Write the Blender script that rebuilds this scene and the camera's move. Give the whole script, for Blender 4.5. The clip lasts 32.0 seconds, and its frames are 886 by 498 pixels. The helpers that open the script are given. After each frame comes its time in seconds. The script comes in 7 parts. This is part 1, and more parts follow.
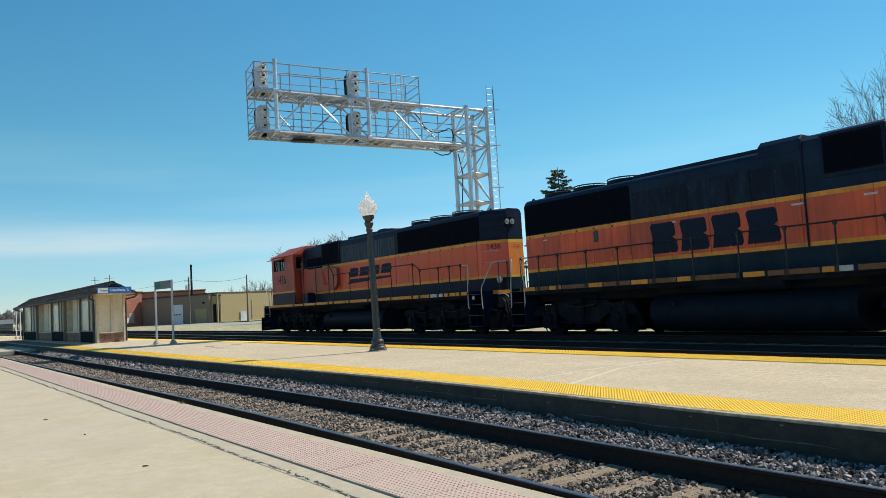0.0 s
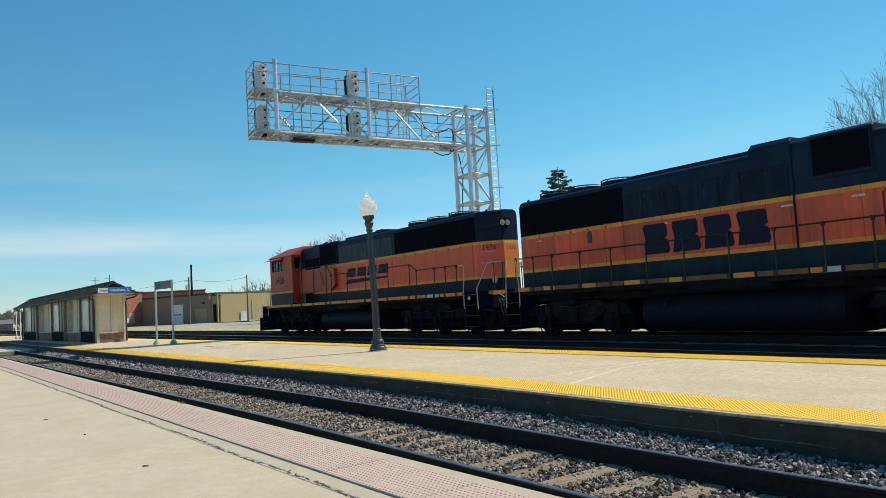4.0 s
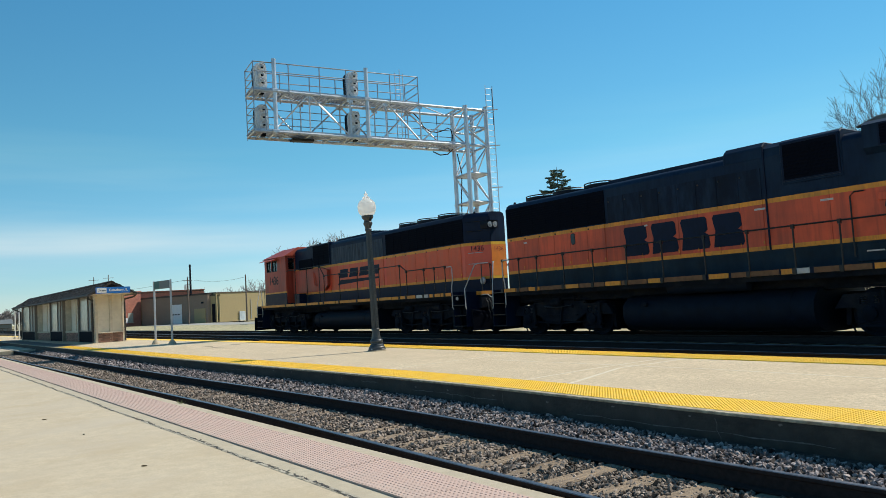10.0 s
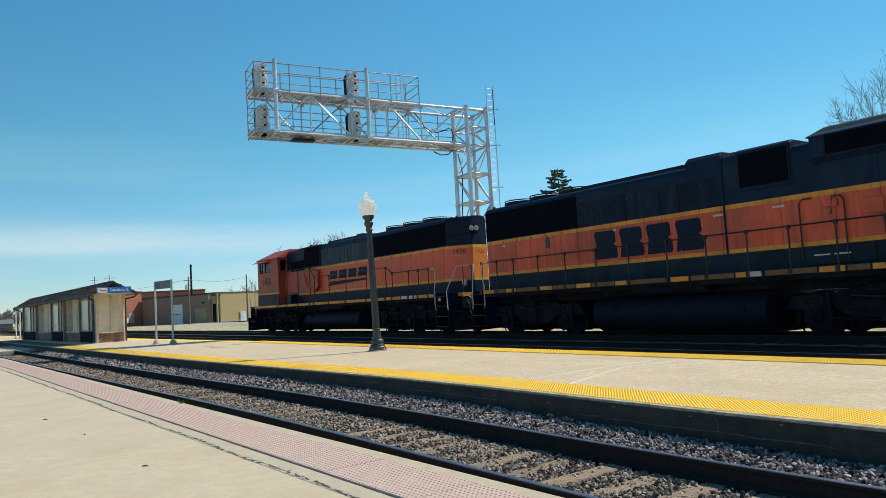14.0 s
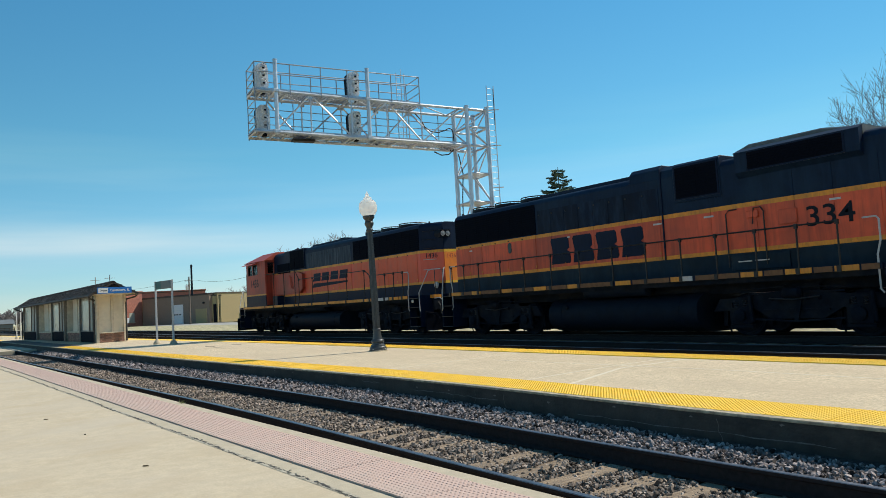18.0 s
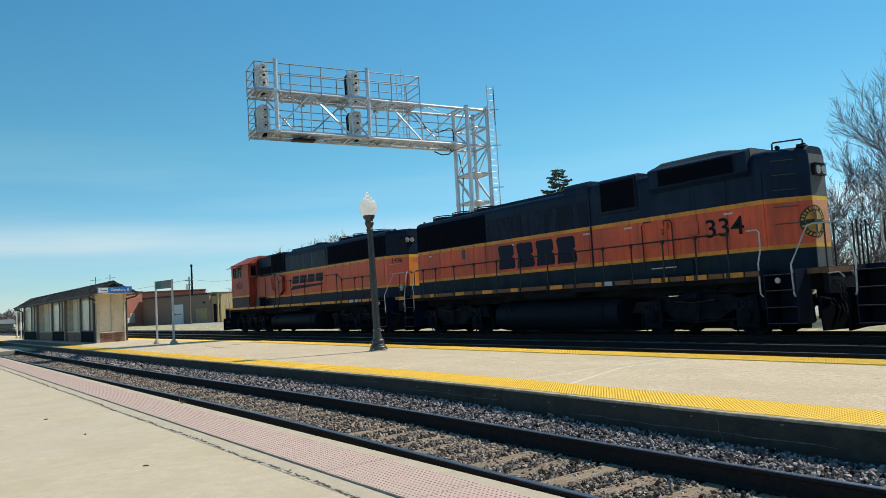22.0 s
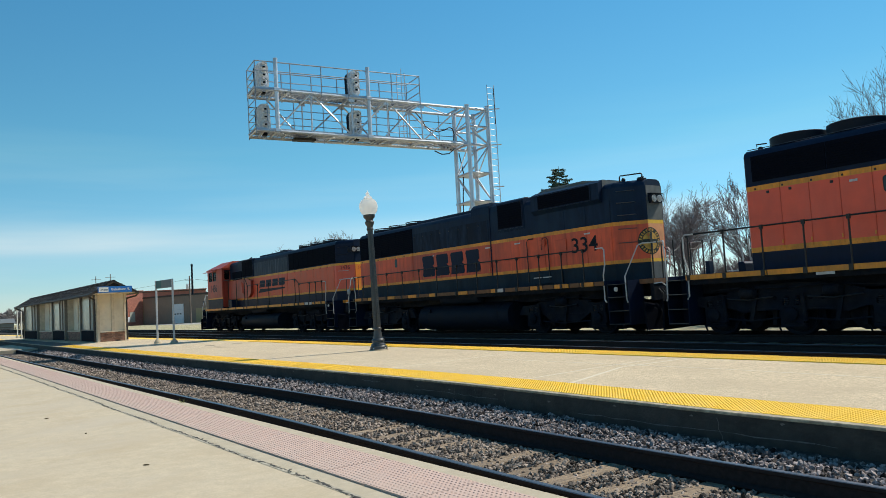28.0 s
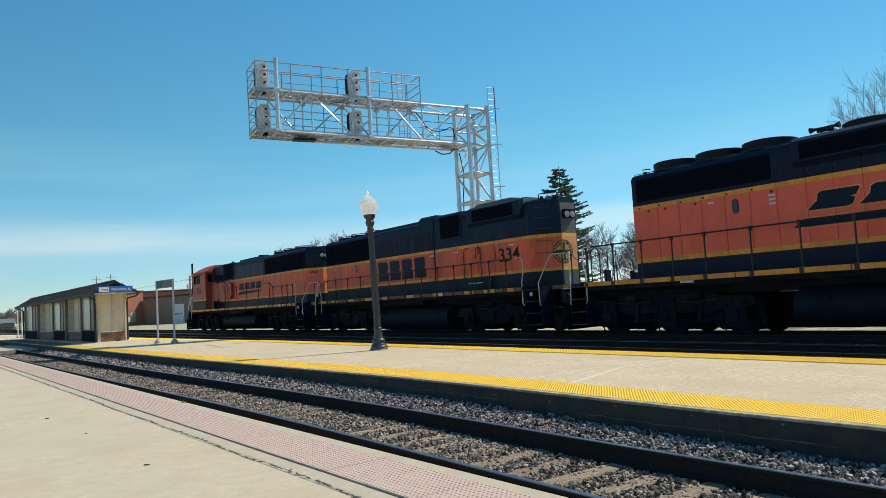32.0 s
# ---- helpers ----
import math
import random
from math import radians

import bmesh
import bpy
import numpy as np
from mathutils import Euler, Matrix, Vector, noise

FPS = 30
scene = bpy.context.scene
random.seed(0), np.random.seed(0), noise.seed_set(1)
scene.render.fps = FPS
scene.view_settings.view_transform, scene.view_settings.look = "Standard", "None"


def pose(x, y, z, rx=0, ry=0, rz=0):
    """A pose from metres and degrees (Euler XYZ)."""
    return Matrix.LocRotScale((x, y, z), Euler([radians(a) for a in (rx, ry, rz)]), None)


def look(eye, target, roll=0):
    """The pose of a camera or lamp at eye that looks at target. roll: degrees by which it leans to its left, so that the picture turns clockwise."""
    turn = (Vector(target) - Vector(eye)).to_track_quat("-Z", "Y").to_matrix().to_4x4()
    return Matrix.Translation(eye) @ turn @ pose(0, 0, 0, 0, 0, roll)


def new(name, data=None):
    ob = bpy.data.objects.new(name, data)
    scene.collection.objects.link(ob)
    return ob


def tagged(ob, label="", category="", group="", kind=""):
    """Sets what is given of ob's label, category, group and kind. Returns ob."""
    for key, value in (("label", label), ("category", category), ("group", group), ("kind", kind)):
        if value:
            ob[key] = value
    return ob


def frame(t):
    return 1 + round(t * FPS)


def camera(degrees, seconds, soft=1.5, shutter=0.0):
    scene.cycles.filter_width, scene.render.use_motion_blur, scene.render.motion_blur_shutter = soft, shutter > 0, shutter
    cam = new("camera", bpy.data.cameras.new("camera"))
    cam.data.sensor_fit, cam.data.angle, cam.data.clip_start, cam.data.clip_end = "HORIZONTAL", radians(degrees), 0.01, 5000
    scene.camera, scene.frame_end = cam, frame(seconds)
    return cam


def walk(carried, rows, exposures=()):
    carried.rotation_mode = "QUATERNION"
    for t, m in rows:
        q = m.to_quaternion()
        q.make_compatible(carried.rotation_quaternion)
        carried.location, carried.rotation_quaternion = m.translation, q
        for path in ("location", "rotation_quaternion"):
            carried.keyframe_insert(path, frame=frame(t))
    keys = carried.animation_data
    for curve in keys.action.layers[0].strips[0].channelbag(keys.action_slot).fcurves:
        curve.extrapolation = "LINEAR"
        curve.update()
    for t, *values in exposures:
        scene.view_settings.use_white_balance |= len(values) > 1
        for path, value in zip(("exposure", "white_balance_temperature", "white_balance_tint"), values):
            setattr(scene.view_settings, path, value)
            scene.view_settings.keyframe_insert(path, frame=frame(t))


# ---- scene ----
# World: x runs along the railway (the train goes towards -x), y across it, z = 0 at the platform level.
EYE_Z = 1.294
TRACK_Y = 17.32      # centre of the train's track
MID_Y = 13.5         # centre of the track beside the island platform

cam = camera(62.2, 32.0, soft=0.6)
SWAY = [  # seconds, small turns of the held camera (left, up) in thousandths of a degree
    (0, 0, 4), (3, 0, 0), (5.5, 48, 53), (6, 62, 70), (7, 40, 48), (8, -4, 13), (8.5, -22, 31), (9, -57, 18), (10, -75, -9),
    (11, -70, -18), (12, -62, -4), (13, -66, -4), (14, -18, -9), (14.5, 35, -18), (16.5, 62, -13), (17, 66, -4), (18, 18, 0),
    (19, 4, -48), (20, 4, -66), (21, 18, -31), (22, 31, -18), (23, 31, -18), (24, 101, -66), (25, 66, -66), (25.5, 66, -66),
    (27.5, 70, -66), (28, 53, -66), (29, 44, -101), (30, 101, -88), (31, 84, -70), (32, 84, -66)]
AIM = look((0, 0, EYE_Z), (-0.81146, 0.58021, EYE_Z + 0.06957), -3.308)
walk(cam, [(t, AIM @ pose(0, 0, 0, b / 1000, a / 1000, 0)) for t, a, b in SWAY])

# ---- light ----
SUN_EL = radians(48.5)
SUN_AZ = radians(14)  # from across the railway, slightly towards +x
sun_way = Vector((math.sin(SUN_AZ) * math.cos(SUN_EL), math.cos(SUN_AZ) * math.cos(SUN_EL), math.sin(SUN_EL)))
sun = new("sun", bpy.data.lights.new("sun", "SUN"))
sun.data.energy, sun.data.angle, sun.data.color = 5.0, radians(0.53), (1.0, 0.94, 0.82)
sun.matrix_world = look(sun_way * 50, (0, 0, 0))
world = bpy.data.worlds.new("sky")
scene.world = world
world.use_nodes = True
wn, wl = world.node_tree.nodes, world.node_tree.links
sky = wn.new("ShaderNodeTexSky")
sky.sky_type, sky.sun_disc, sky.sun_elevation, sky.sun_rotation = "NISHITA", False, SUN_EL, -SUN_AZ
sky.altitude, sky.air_density, sky.dust_density, sky.ozone_density = 200, 1.0, 0.0, 5.0
wn["Background"].inputs["Strength"].default_value = 0.119
# thin high cloud, in long streaks low over the horizon
geo = wn.new("ShaderNodeTexCoord")
stretch = wn.new("ShaderNodeMapping")
stretch.inputs["Scale"].default_value = (1.2, 1.2, 16)
streak = wn.new("ShaderNodeTexNoise")
streak.inputs["Scale"].default_value, streak.inputs["Detail"].default_value = 1.3, 5
level = wn.new("ShaderNodeMapRange")
level.inputs["From Min"].default_value, level.inputs["From Max"].default_value = 0.42, 0.75
level.inputs["To Max"].default_value = 0.30
height = wn.new("ShaderNodeSeparateXYZ")
low = wn.new("ShaderNodeMapRange")
low.inputs["From Min"].default_value, low.inputs["From Max"].default_value = 0.26, 0.02
both = wn.new("ShaderNodeMath")
both.operation = "MULTIPLY"
cloud = wn.new("ShaderNodeMix")
cloud.data_type = "RGBA"
cloud.inputs[7].default_value = (12.0, 8.6, 7.9, 1)
veil_in, veil_out = wn.new("ShaderNodeMapRange"), wn.new("ShaderNodeMapRange")  # a faint long veil a few degrees up
veil_in.interpolation_type = veil_out.interpolation_type = "SMOOTHSTEP"
veil_in.inputs["From Min"].default_value, veil_in.inputs["From Max"].default_value = 0.066, 0.094
veil_out.inputs["From Min"].default_value, veil_out.inputs["From Max"].default_value = 0.126, 0.096
veil_out.inputs["To Max"].default_value = 0.55
veil, thick = wn.new("ShaderNodeMath"), wn.new("ShaderNodeMath")
veil.operation, thick.operation = "MULTIPLY", "MULTIPLY_ADD"
wl.new(height.outputs[2], veil_in.inputs["Value"])
wl.new(height.outputs[2], veil_out.inputs["Value"])
wl.new(veil_in.outputs[0], veil.inputs[0])
wl.new(veil_out.outputs[0], veil.inputs[1])
wl.new(geo.outputs["Generated"], stretch.inputs["Vector"])
wl.new(stretch.outputs[0], streak.inputs["Vector"])
wl.new(streak.outputs[0], level.inputs["Value"])
wl.new(geo.outputs["Generated"], height.inputs[0])
wl.new(height.outputs[2], low.inputs["Value"])
wl.new(level.outputs[0], both.inputs[0])
wl.new(low.outputs[0], both.inputs[1])
wl.new(veil.outputs[0], thick.inputs[0])
wl.new(streak.outputs[0], thick.inputs[1])
wl.new(both.outputs[0], thick.inputs[2])
wl.new(thick.outputs[0], cloud.inputs[0])
wl.new(sky.outputs[0], cloud.inputs[6])
clear_air = wn.new("ShaderNodeMix")
clear_air.data_type, clear_air.blend_type = "RGBA", "MULTIPLY"
clear_air.inputs[0].default_value = 1.0
air = wn.new("ShaderNodeValToRGB")  # paler towards the horizon
air.color_ramp.elements[0].color, air.color_ramp.elements[1].color = (0.72, 0.85, 0.97, 1), (0.455, 1.02, 1.0, 1)
air.color_ramp.elements[1].position = 0.42
air.color_ramp.elements.new(0.2).color = (0.55, 0.99, 0.90, 1)
wl.new(height.outputs[2], air.inputs[0])
wl.new(air.outputs[0], clear_air.inputs[7])
wl.new(cloud.outputs[2], clear_air.inputs[6])
wl.new(clear_air.outputs[2], wn["Background"].inputs["Color"])
scene.view_settings.exposure = 0.0


# ---- mesh tools ----
class Shape:
    """Collects faces for one mesh."""

    def __init__(self):
        self.v, self.f = [], []

    def add(self, verts, faces):
        n = len(self.v)
        self.v.extend(verts)
        self.f.extend([tuple(n + i for i in f) for f in faces])
        return self

    def hexa(self, p):
        """Eight corners: four below (counter-clockwise from above), four above."""
        return self.add(p, [(3, 2, 1, 0), (4, 5, 6, 7), (0, 1, 5, 4), (1, 2, 6, 5), (2, 3, 7, 6), (3, 0, 4, 7)])

    def box(self, x0, x1, y0, y1, z0, z1):
        x0, x1, y0, y1, z0, z1 = min(x0, x1), max(x0, x1), min(y0, y1), max(y0, y1), min(z0, z1), max(z0, z1)
        return self.hexa([(x0, y0, z0), (x1, y0, z0), (x1, y1, z0), (x0, y1, z0), (x0, y0, z1), (x1, y0, z1), (x1, y1, z1), (x0, y1, z1)])

    def prism(self, outline, lo, hi, axis="y"):
        """An outline (pairs) drawn out along an axis from lo to hi."""
        n = len(outline)
        put = {"y": lambda a, b, c: (a, c, b), "x": lambda a, b, c: (c, a, b), "z": lambda a, b, c: (a, b, c)}[axis]
        ring = [put(a, b, lo) for a, b in outline] + [put(a, b, hi) for a, b in outline]
        faces = [tuple(range(n))[::-1], tuple(range(n, 2 * n))] + [(i, (i + 1) % n, n + (i + 1) % n, n + i) for i in range(n)]
        return self.add(ring, faces)

    def tube(self, path, r, sides=6, r_end=None, caps=True):
        """A round bar along a list of points."""
        path = [Vector(p) for p in path]
        n = len(self.v)
        for i, p in enumerate(path):
            d = (path[min(i + 1, len(path) - 1)] - path[max(i - 1, 0)]).normalized()
            side = d.cross(Vector((0, 0, 1)) if abs(d.z) < 0.9 else Vector((1, 0, 0))).normalized()
            up = side.cross(d)
            rr = r if r_end is None else r + (r_end - r) * i / (len(path) - 1)
            for k in range(sides):
                a = 2 * math.pi * k / sides
                self.v.append(tuple(p + (side * math.cos(a) + up * math.sin(a)) * rr))
        for i in range(len(path) - 1):
            for k in range(sides):
                a, b = n + i * sides + k, n + i * sides + (k + 1) % sides
                self.f.append((a, b, b + sides, a + sides))
        if caps:
            self.f.append(tuple(range(n, n + sides))[::-1])
            m = n + (len(path) - 1) * sides
            self.f.append(tuple(range(m, m + sides)))
        return self

    def lathe(self, profile, cx, cy, sides=16, axis="z", at=0.0):
        """Pairs (radius, along the axis) turned round an axis through (cx, cy)."""
        n = len(self.v)
        for r, h in profile:
            for k in range(sides):
                a = 2 * math.pi * k / sides
                u, w = r * math.cos(a), r * math.sin(a)
                self.v.append({"z": (cx + u, cy + w, at + h), "y": (cx + u, at + h, cy + w), "x": (at + h, cx + u, cy + w)}[axis])
        for i in range(len(profile) - 1):
            for k in range(sides):
                a, b = n + i * sides + k, n + i * sides + (k + 1) % sides
                self.f.append((a, b, b + sides, a + sides))
        self.f.append(tuple(range(n, n + sides))[::-1])
        m = n + (len(profile) - 1) * sides
        self.f.append(tuple(range(m, m + sides)))
        return self

    def mesh(self, name, material, origin=(0, 0, 0), smooth=False, bevel=0.0):
        me = bpy.data.meshes.new(name)
        o = Vector(origin)
        me.from_pydata([tuple(Vector(p) - o) for p in self.v], [], self.f)
        bm = bmesh.new()
        bm.from_mesh(me)
        bmesh.ops.recalc_face_normals(bm, faces=bm.faces)
        if bevel:
            sharp = [e for e in bm.edges if len(e.link_faces) == 2 and e.calc_face_angle() > 0.5]
            bmesh.ops.bevel(bm, geom=sharp, offset=bevel, segments=1, affect="EDGES", clamp_overlap=True)
        bm.to_mesh(me)
        bm.free()
        if smooth:
            me.shade_smooth()
            me.set_sharp_from_angle(angle=radians(40))
        me.materials.append(material)
        return me


ORIGIN = {}


def thing(name, origin, label, category, group="", kind=""):
    """An Empty at the base of a thing that parents its parts. Parts are drawn in world coordinates."""
    ob = new(name)
    ob.empty_display_size = 0.1
    ob.location = origin
    ORIGIN[ob.name] = Vector(origin)
    return tagged(ob, label, category, group, kind)


def part(name, shape, material, parent, label="", smooth=False, bevel=0.0, kind=""):
    o = ORIGIN[parent.name]
    ob = new(name, shape.mesh(name, material, o, smooth, bevel))
    ob.parent = parent
    ORIGIN[ob.name] = o
    return tagged(ob, label, kind=kind)


def solid(name, shape, material, origin, label, category="", group="", kind="", smooth=False, bevel=0.0):
    """A thing, or a piece of the setting, of one mesh."""
    ob = new(name, shape.mesh(name, material, origin, smooth, bevel))
    ob.location = origin
    ORIGIN[ob.name] = Vector(origin)
    return tagged(ob, label, category, group, kind)


# ---- materials ----
def surface(name, base, rough=0.7, metal=0.0, vary=0.12, scale=6.0, bump=0.0, bump_scale=80.0, stain=None, stain_scale=0.6, stain_amount=0.5,
            spec=0.5, each=0.0, streaks=False, coat=0.0, speckle=0.0, speckle_scale=30.0, soot=None, soot_amount=0.6, soot_map=(1.1, 1.1, 0.45)):
    """A procedural surface: base colour with fine grain, broad stains or streaks, and relief."""
    m = bpy.data.materials.new(name)
    m.use_nodes = True
    n, l = m.node_tree.nodes, m.node_tree.links
    b = n["Principled BSDF"]
    b.inputs["Roughness"].default_value, b.inputs["Metallic"].default_value = rough, metal
    b.inputs["Specular IOR Level"].default_value = spec
    b.inputs["Coat Weight"].default_value = coat
    co = n.new("ShaderNodeTexCoord")
    g = n.new("ShaderNodeTexNoise")
    g.inputs["Scale"].default_value, g.inputs["Detail"].default_value = scale, 8
    l.new(co.outputs["Object"], g.inputs["Vector"])
    r = n.new("ShaderNodeMapRange")
    r.inputs["From Min"].default_value, r.inputs["From Max"].default_value = 0.25, 0.75
    r.inputs["To Min"].default_value, r.inputs["To Max"].default_value = 1 - vary, 1 + vary
    l.new(g.outputs[0], r.inputs["Value"])
    mul = n.new("ShaderNodeMix")
    mul.data_type, mul.blend_type = "RGBA", "MULTIPLY"
    mul.inputs[0].default_value = 1
    mul.inputs[6].default_value = (*base, 1)
    grey = n.new("ShaderNodeCombineColor")
    for i in range(3):
        l.new(r.outputs[0], grey.inputs[i])
    l.new(grey.outputs[0], mul.inputs[7])
    out = mul.outputs[2]
    if speckle:
        cells = n.new("ShaderNodeTexVoronoi")
        cells.inputs["Scale"].default_value = speckle_scale
        l.new(co.outputs["Object"], cells.inputs["Vector"])
        one = n.new("ShaderNodeSeparateColor")
        l.new(cells.outputs["Color"], one.inputs[0])
        cr = n.new("ShaderNodeMapRange")
        cr.inputs["To Min"].default_value, cr.inputs["To Max"].default_value = 1 - speckle, 1 + speckle
        l.new(one.outputs[0], cr.inputs["Value"])
        cm = n.new("ShaderNodeVectorMath")
        cm.operation = "SCALE"
        l.new(out, cm.inputs[0])
        l.new(cr.outputs[0], cm.inputs["Scale"])
        out = cm.outputs[0]
    if each:
        info = n.new("ShaderNodeObjectInfo")
        isl = n.new("ShaderNodeNewGeometry")
        add = n.new("ShaderNodeMath")
        add.operation = "ADD"
        l.new(info.outputs["Random"], add.inputs[0])
        l.new(isl.outputs["Random Per Island"], add.inputs[1])
        fr = n.new("ShaderNodeMath")
        fr.operation = "FRACT"
        l.new(add.outputs[0], fr.inputs[0])
        rr = n.new("ShaderNodeMapRange")
        rr.inputs["To Min"].default_value, rr.inputs["To Max"].default_value = 1 - each, 1 + each
        l.new(fr.outputs[0], rr.inputs["Value"])
        vm = n.new("ShaderNodeVectorMath")
        vm.operation = "SCALE"
        l.new(out, vm.inputs[0])
        l.new(rr.outputs[0], vm.inputs["Scale"])
        out = vm.outputs[0]
    if stain:
        s = n.new("ShaderNodeTexNoise")
        s.inputs["Scale"].default_value, s.inputs["Detail"].default_value, s.inputs["Roughness"].default_value = stain_scale, 9, 0.62
        if streaks:
            mp = n.new("ShaderNodeMapping")
            mp.inputs["Scale"].default_value = streaks if isinstance(streaks, tuple) else (9, 9, 0.5)
            l.new(co.outputs["Object"], mp.inputs["Vector"])
            l.new(mp.outputs[0], s.inputs["Vector"])
        else:
            l.new(co.outputs["Object"], s.inputs["Vector"])
        sr = n.new("ShaderNodeMapRange")
        sr.inputs["From Min"].default_value, sr.inputs["From Max"].default_value = 0.45, 0.72
        sr.inputs["To Max"].default_value = stain_amount
        l.new(s.outputs[0], sr.inputs["Value"])
        mx = n.new("ShaderNodeMix")
        mx.data_type = "RGBA"
        l.new(sr.outputs[0], mx.inputs[0])
        l.new(out, mx.inputs[6])
        mx.inputs[7].default_value = (*stain, 1)
        out = mx.outputs[2]
    if soot:
        so = n.new("ShaderNodeTexNoise")
        so.inputs["Scale"].default_value, so.inputs["Detail"].default_value, so.inputs["Roughness"].default_value = 1.0, 6, 0.55
        sm = n.new("ShaderNodeMapping")
        sm.inputs["Scale"].default_value, sm.inputs["Location"].default_value = soot_map, (3.1, 0.7, 1.9)
        l.new(co.outputs["Object"], sm.inputs["Vector"])
        l.new(sm.outputs[0], so.inputs["Vector"])
        sx = n.new("ShaderNodeMapRange")
        sx.inputs["From Min"].default_value, sx.inputs["From Max"].default_value = 0.44, 0.70
        sx.inputs["To Max"].default_value = soot_amount
        l.new(so.outputs[0], sx.inputs["Value"])
        sq = n.new("ShaderNodeMix")
        sq.data_type = "RGBA"
        l.new(sx.outputs[0], sq.inputs[0])
        l.new(out, sq.inputs[6])
        sq.inputs[7].default_value = (*soot, 1)
        out = sq.outputs[2]
    l.new(out, b.inputs["Base Color"])
    rv = n.new("ShaderNodeMapRange")
    rv.inputs["To Min"].default_value, rv.inputs["To Max"].default_value = max(rough - 0.12, 0.05), min(rough + 0.12, 1)
    l.new(g.outputs[0], rv.inputs["Value"])
    l.new(rv.outputs[0], b.inputs["Roughness"])
    if bump:
        bn = n.new("ShaderNodeTexNoise")
        bn.inputs["Scale"].default_value, bn.inputs["Detail"].default_value = bump_scale, 4
        l.new(co.outputs["Object"], bn.inputs["Vector"])
        bp = n.new("ShaderNodeBump")
        bp.inputs["Strength"].default_value, bp.inputs["Distance"].default_value = bump, 0.02
        l.new(bn.outputs[0], bp.inputs["Height"])
        l.new(bp.outputs[0], b.inputs["Normal"])
    return m


def glass(name, tint, rough=0.05):
    m = surface(name, tint, rough, vary=0.02, spec=0.35)
    return m


CONCRETE = surface("concrete_light", (0.525, 0.436, 0.306), 0.85, vary=0.10, scale=7, speckle=0.06, speckle_scale=70, bump=0.2, bump_scale=120, stain=(0.44, 0.345, 0.22), stain_scale=1.1, stain_amount=0.7, soot=(0.50, 0.43, 0.33), soot_amount=0.7, soot_map=(0.9, 0.35, 0.5))
CONCRETE_PALE = surface("concrete_pale", (0.47, 0.40, 0.29), 0.85, vary=0.1, scale=14, bump=0.2, stain=(0.34, 0.28, 0.19), stain_scale=2.5, stain_amount=0.5)
EXPOSED = surface("exposed_aggregate", (0.58, 0.470, 0.318), 0.9, vary=0.18, scale=12, speckle=0.24, speckle_scale=60, bump=0.7, bump_scale=45, stain=(0.44, 0.35, 0.235), stain_scale=0.8, stain_amount=0.6, soot=(0.49, 0.39, 0.262), soot_amount=0.6, soot_map=(0.25, 0.9, 0.5))
# the wall's shade is put into its dark base colour, besides the stains
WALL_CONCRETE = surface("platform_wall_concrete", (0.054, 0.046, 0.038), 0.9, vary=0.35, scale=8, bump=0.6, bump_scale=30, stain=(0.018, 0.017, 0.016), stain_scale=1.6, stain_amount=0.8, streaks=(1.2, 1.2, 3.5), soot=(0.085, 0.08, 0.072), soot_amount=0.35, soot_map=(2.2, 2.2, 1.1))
LIP_CONCRETE = surface("worn_lip", (0.43, 0.36, 0.25), 0.95, vary=0.5, scale=14, bump=0.8, bump_scale=40, stain=(0.15, 0.125, 0.095), stain_scale=3, stain_amount=0.75)
TACTILE_RED = surface("tactile_red", (0.535, 0.378, 0.315), 0.8, vary=0.1, scale=30, bump=0.1, stain=(0.50, 0.40, 0.325), stain_scale=1.2, stain_amount=0.6, soot=(0.42, 0.33, 0.28), soot_amount=0.35, soot_map=(1.4, 1.4, 1.4))
TACTILE_YELLOW = surface("tactile_yellow", (0.93, 0.575, 0.038), 0.6, vary=0.08, scale=20, stain=(0.80, 0.50, 0.09), stain_scale=2.2, stain_amount=0.5, soot=(0.90, 0.66, 0.16), soot_amount=0.4, soot_map=(1.2, 1.2, 1.2))
DARK_GAP = surface("joint_dark", (0.05, 0.045, 0.04), 0.9, vary=0.4, scale=60, bump=0.5)
STONE_BROWN = surface("ballast_stone_brown", (0.235, 0.19, 0.155), 0.9, spec=0.15, vary=0.3, scale=40, each=0.8)
STONE = surface("ballast_stone", (0.225, 0.192, 0.182), 0.9, spec=0.15, vary=0.35, scale=40, each=0.95)
# far darker than the stones: shade in the gaps is put into the bed's colour
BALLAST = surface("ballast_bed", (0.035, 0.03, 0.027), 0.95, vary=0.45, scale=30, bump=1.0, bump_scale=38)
TIE = surface("tie_wood", (0.27, 0.195, 0.125), 0.85, vary=0.35, scale=18, bump=0.6, bump_scale=60, each=0.3, stain=(0.08, 0.055, 0.04), stain_scale=1.5, stain_amount=0.9, streaks=(24, 1.3, 24), soot=(0.21, 0.165, 0.12), soot_amount=0.6, soot_map=(3, 3, 3))
RAIL_SIDE = surface("rail_rust", (0.031, 0.026, 0.026), 0.9, spec=0.12, vary=0.3, scale=25, bump=0.2)
RAIL_TOP = surface("rail_steel", (0.20, 0.205, 0.22), 0.42, metal=0.9, vary=0.12, scale=9)
DRY_GRASS = surface("dry_grass", (0.40, 0.345, 0.20), 0.95, vary=0.4, scale=2.2, speckle=0.3, speckle_scale=3, bump=0.6, bump_scale=12, stain=(0.25, 0.25, 0.12), stain_scale=0.25, stain_amount=0.7)
GRAVEL = surface("pale_gravel", (0.55, 0.52, 0.46), 0.95, vary=0.2, scale=6, bump=0.4, bump_scale=30, stain=(0.40, 0.37, 0.32), stain_scale=0.15, stain_amount=0.6)
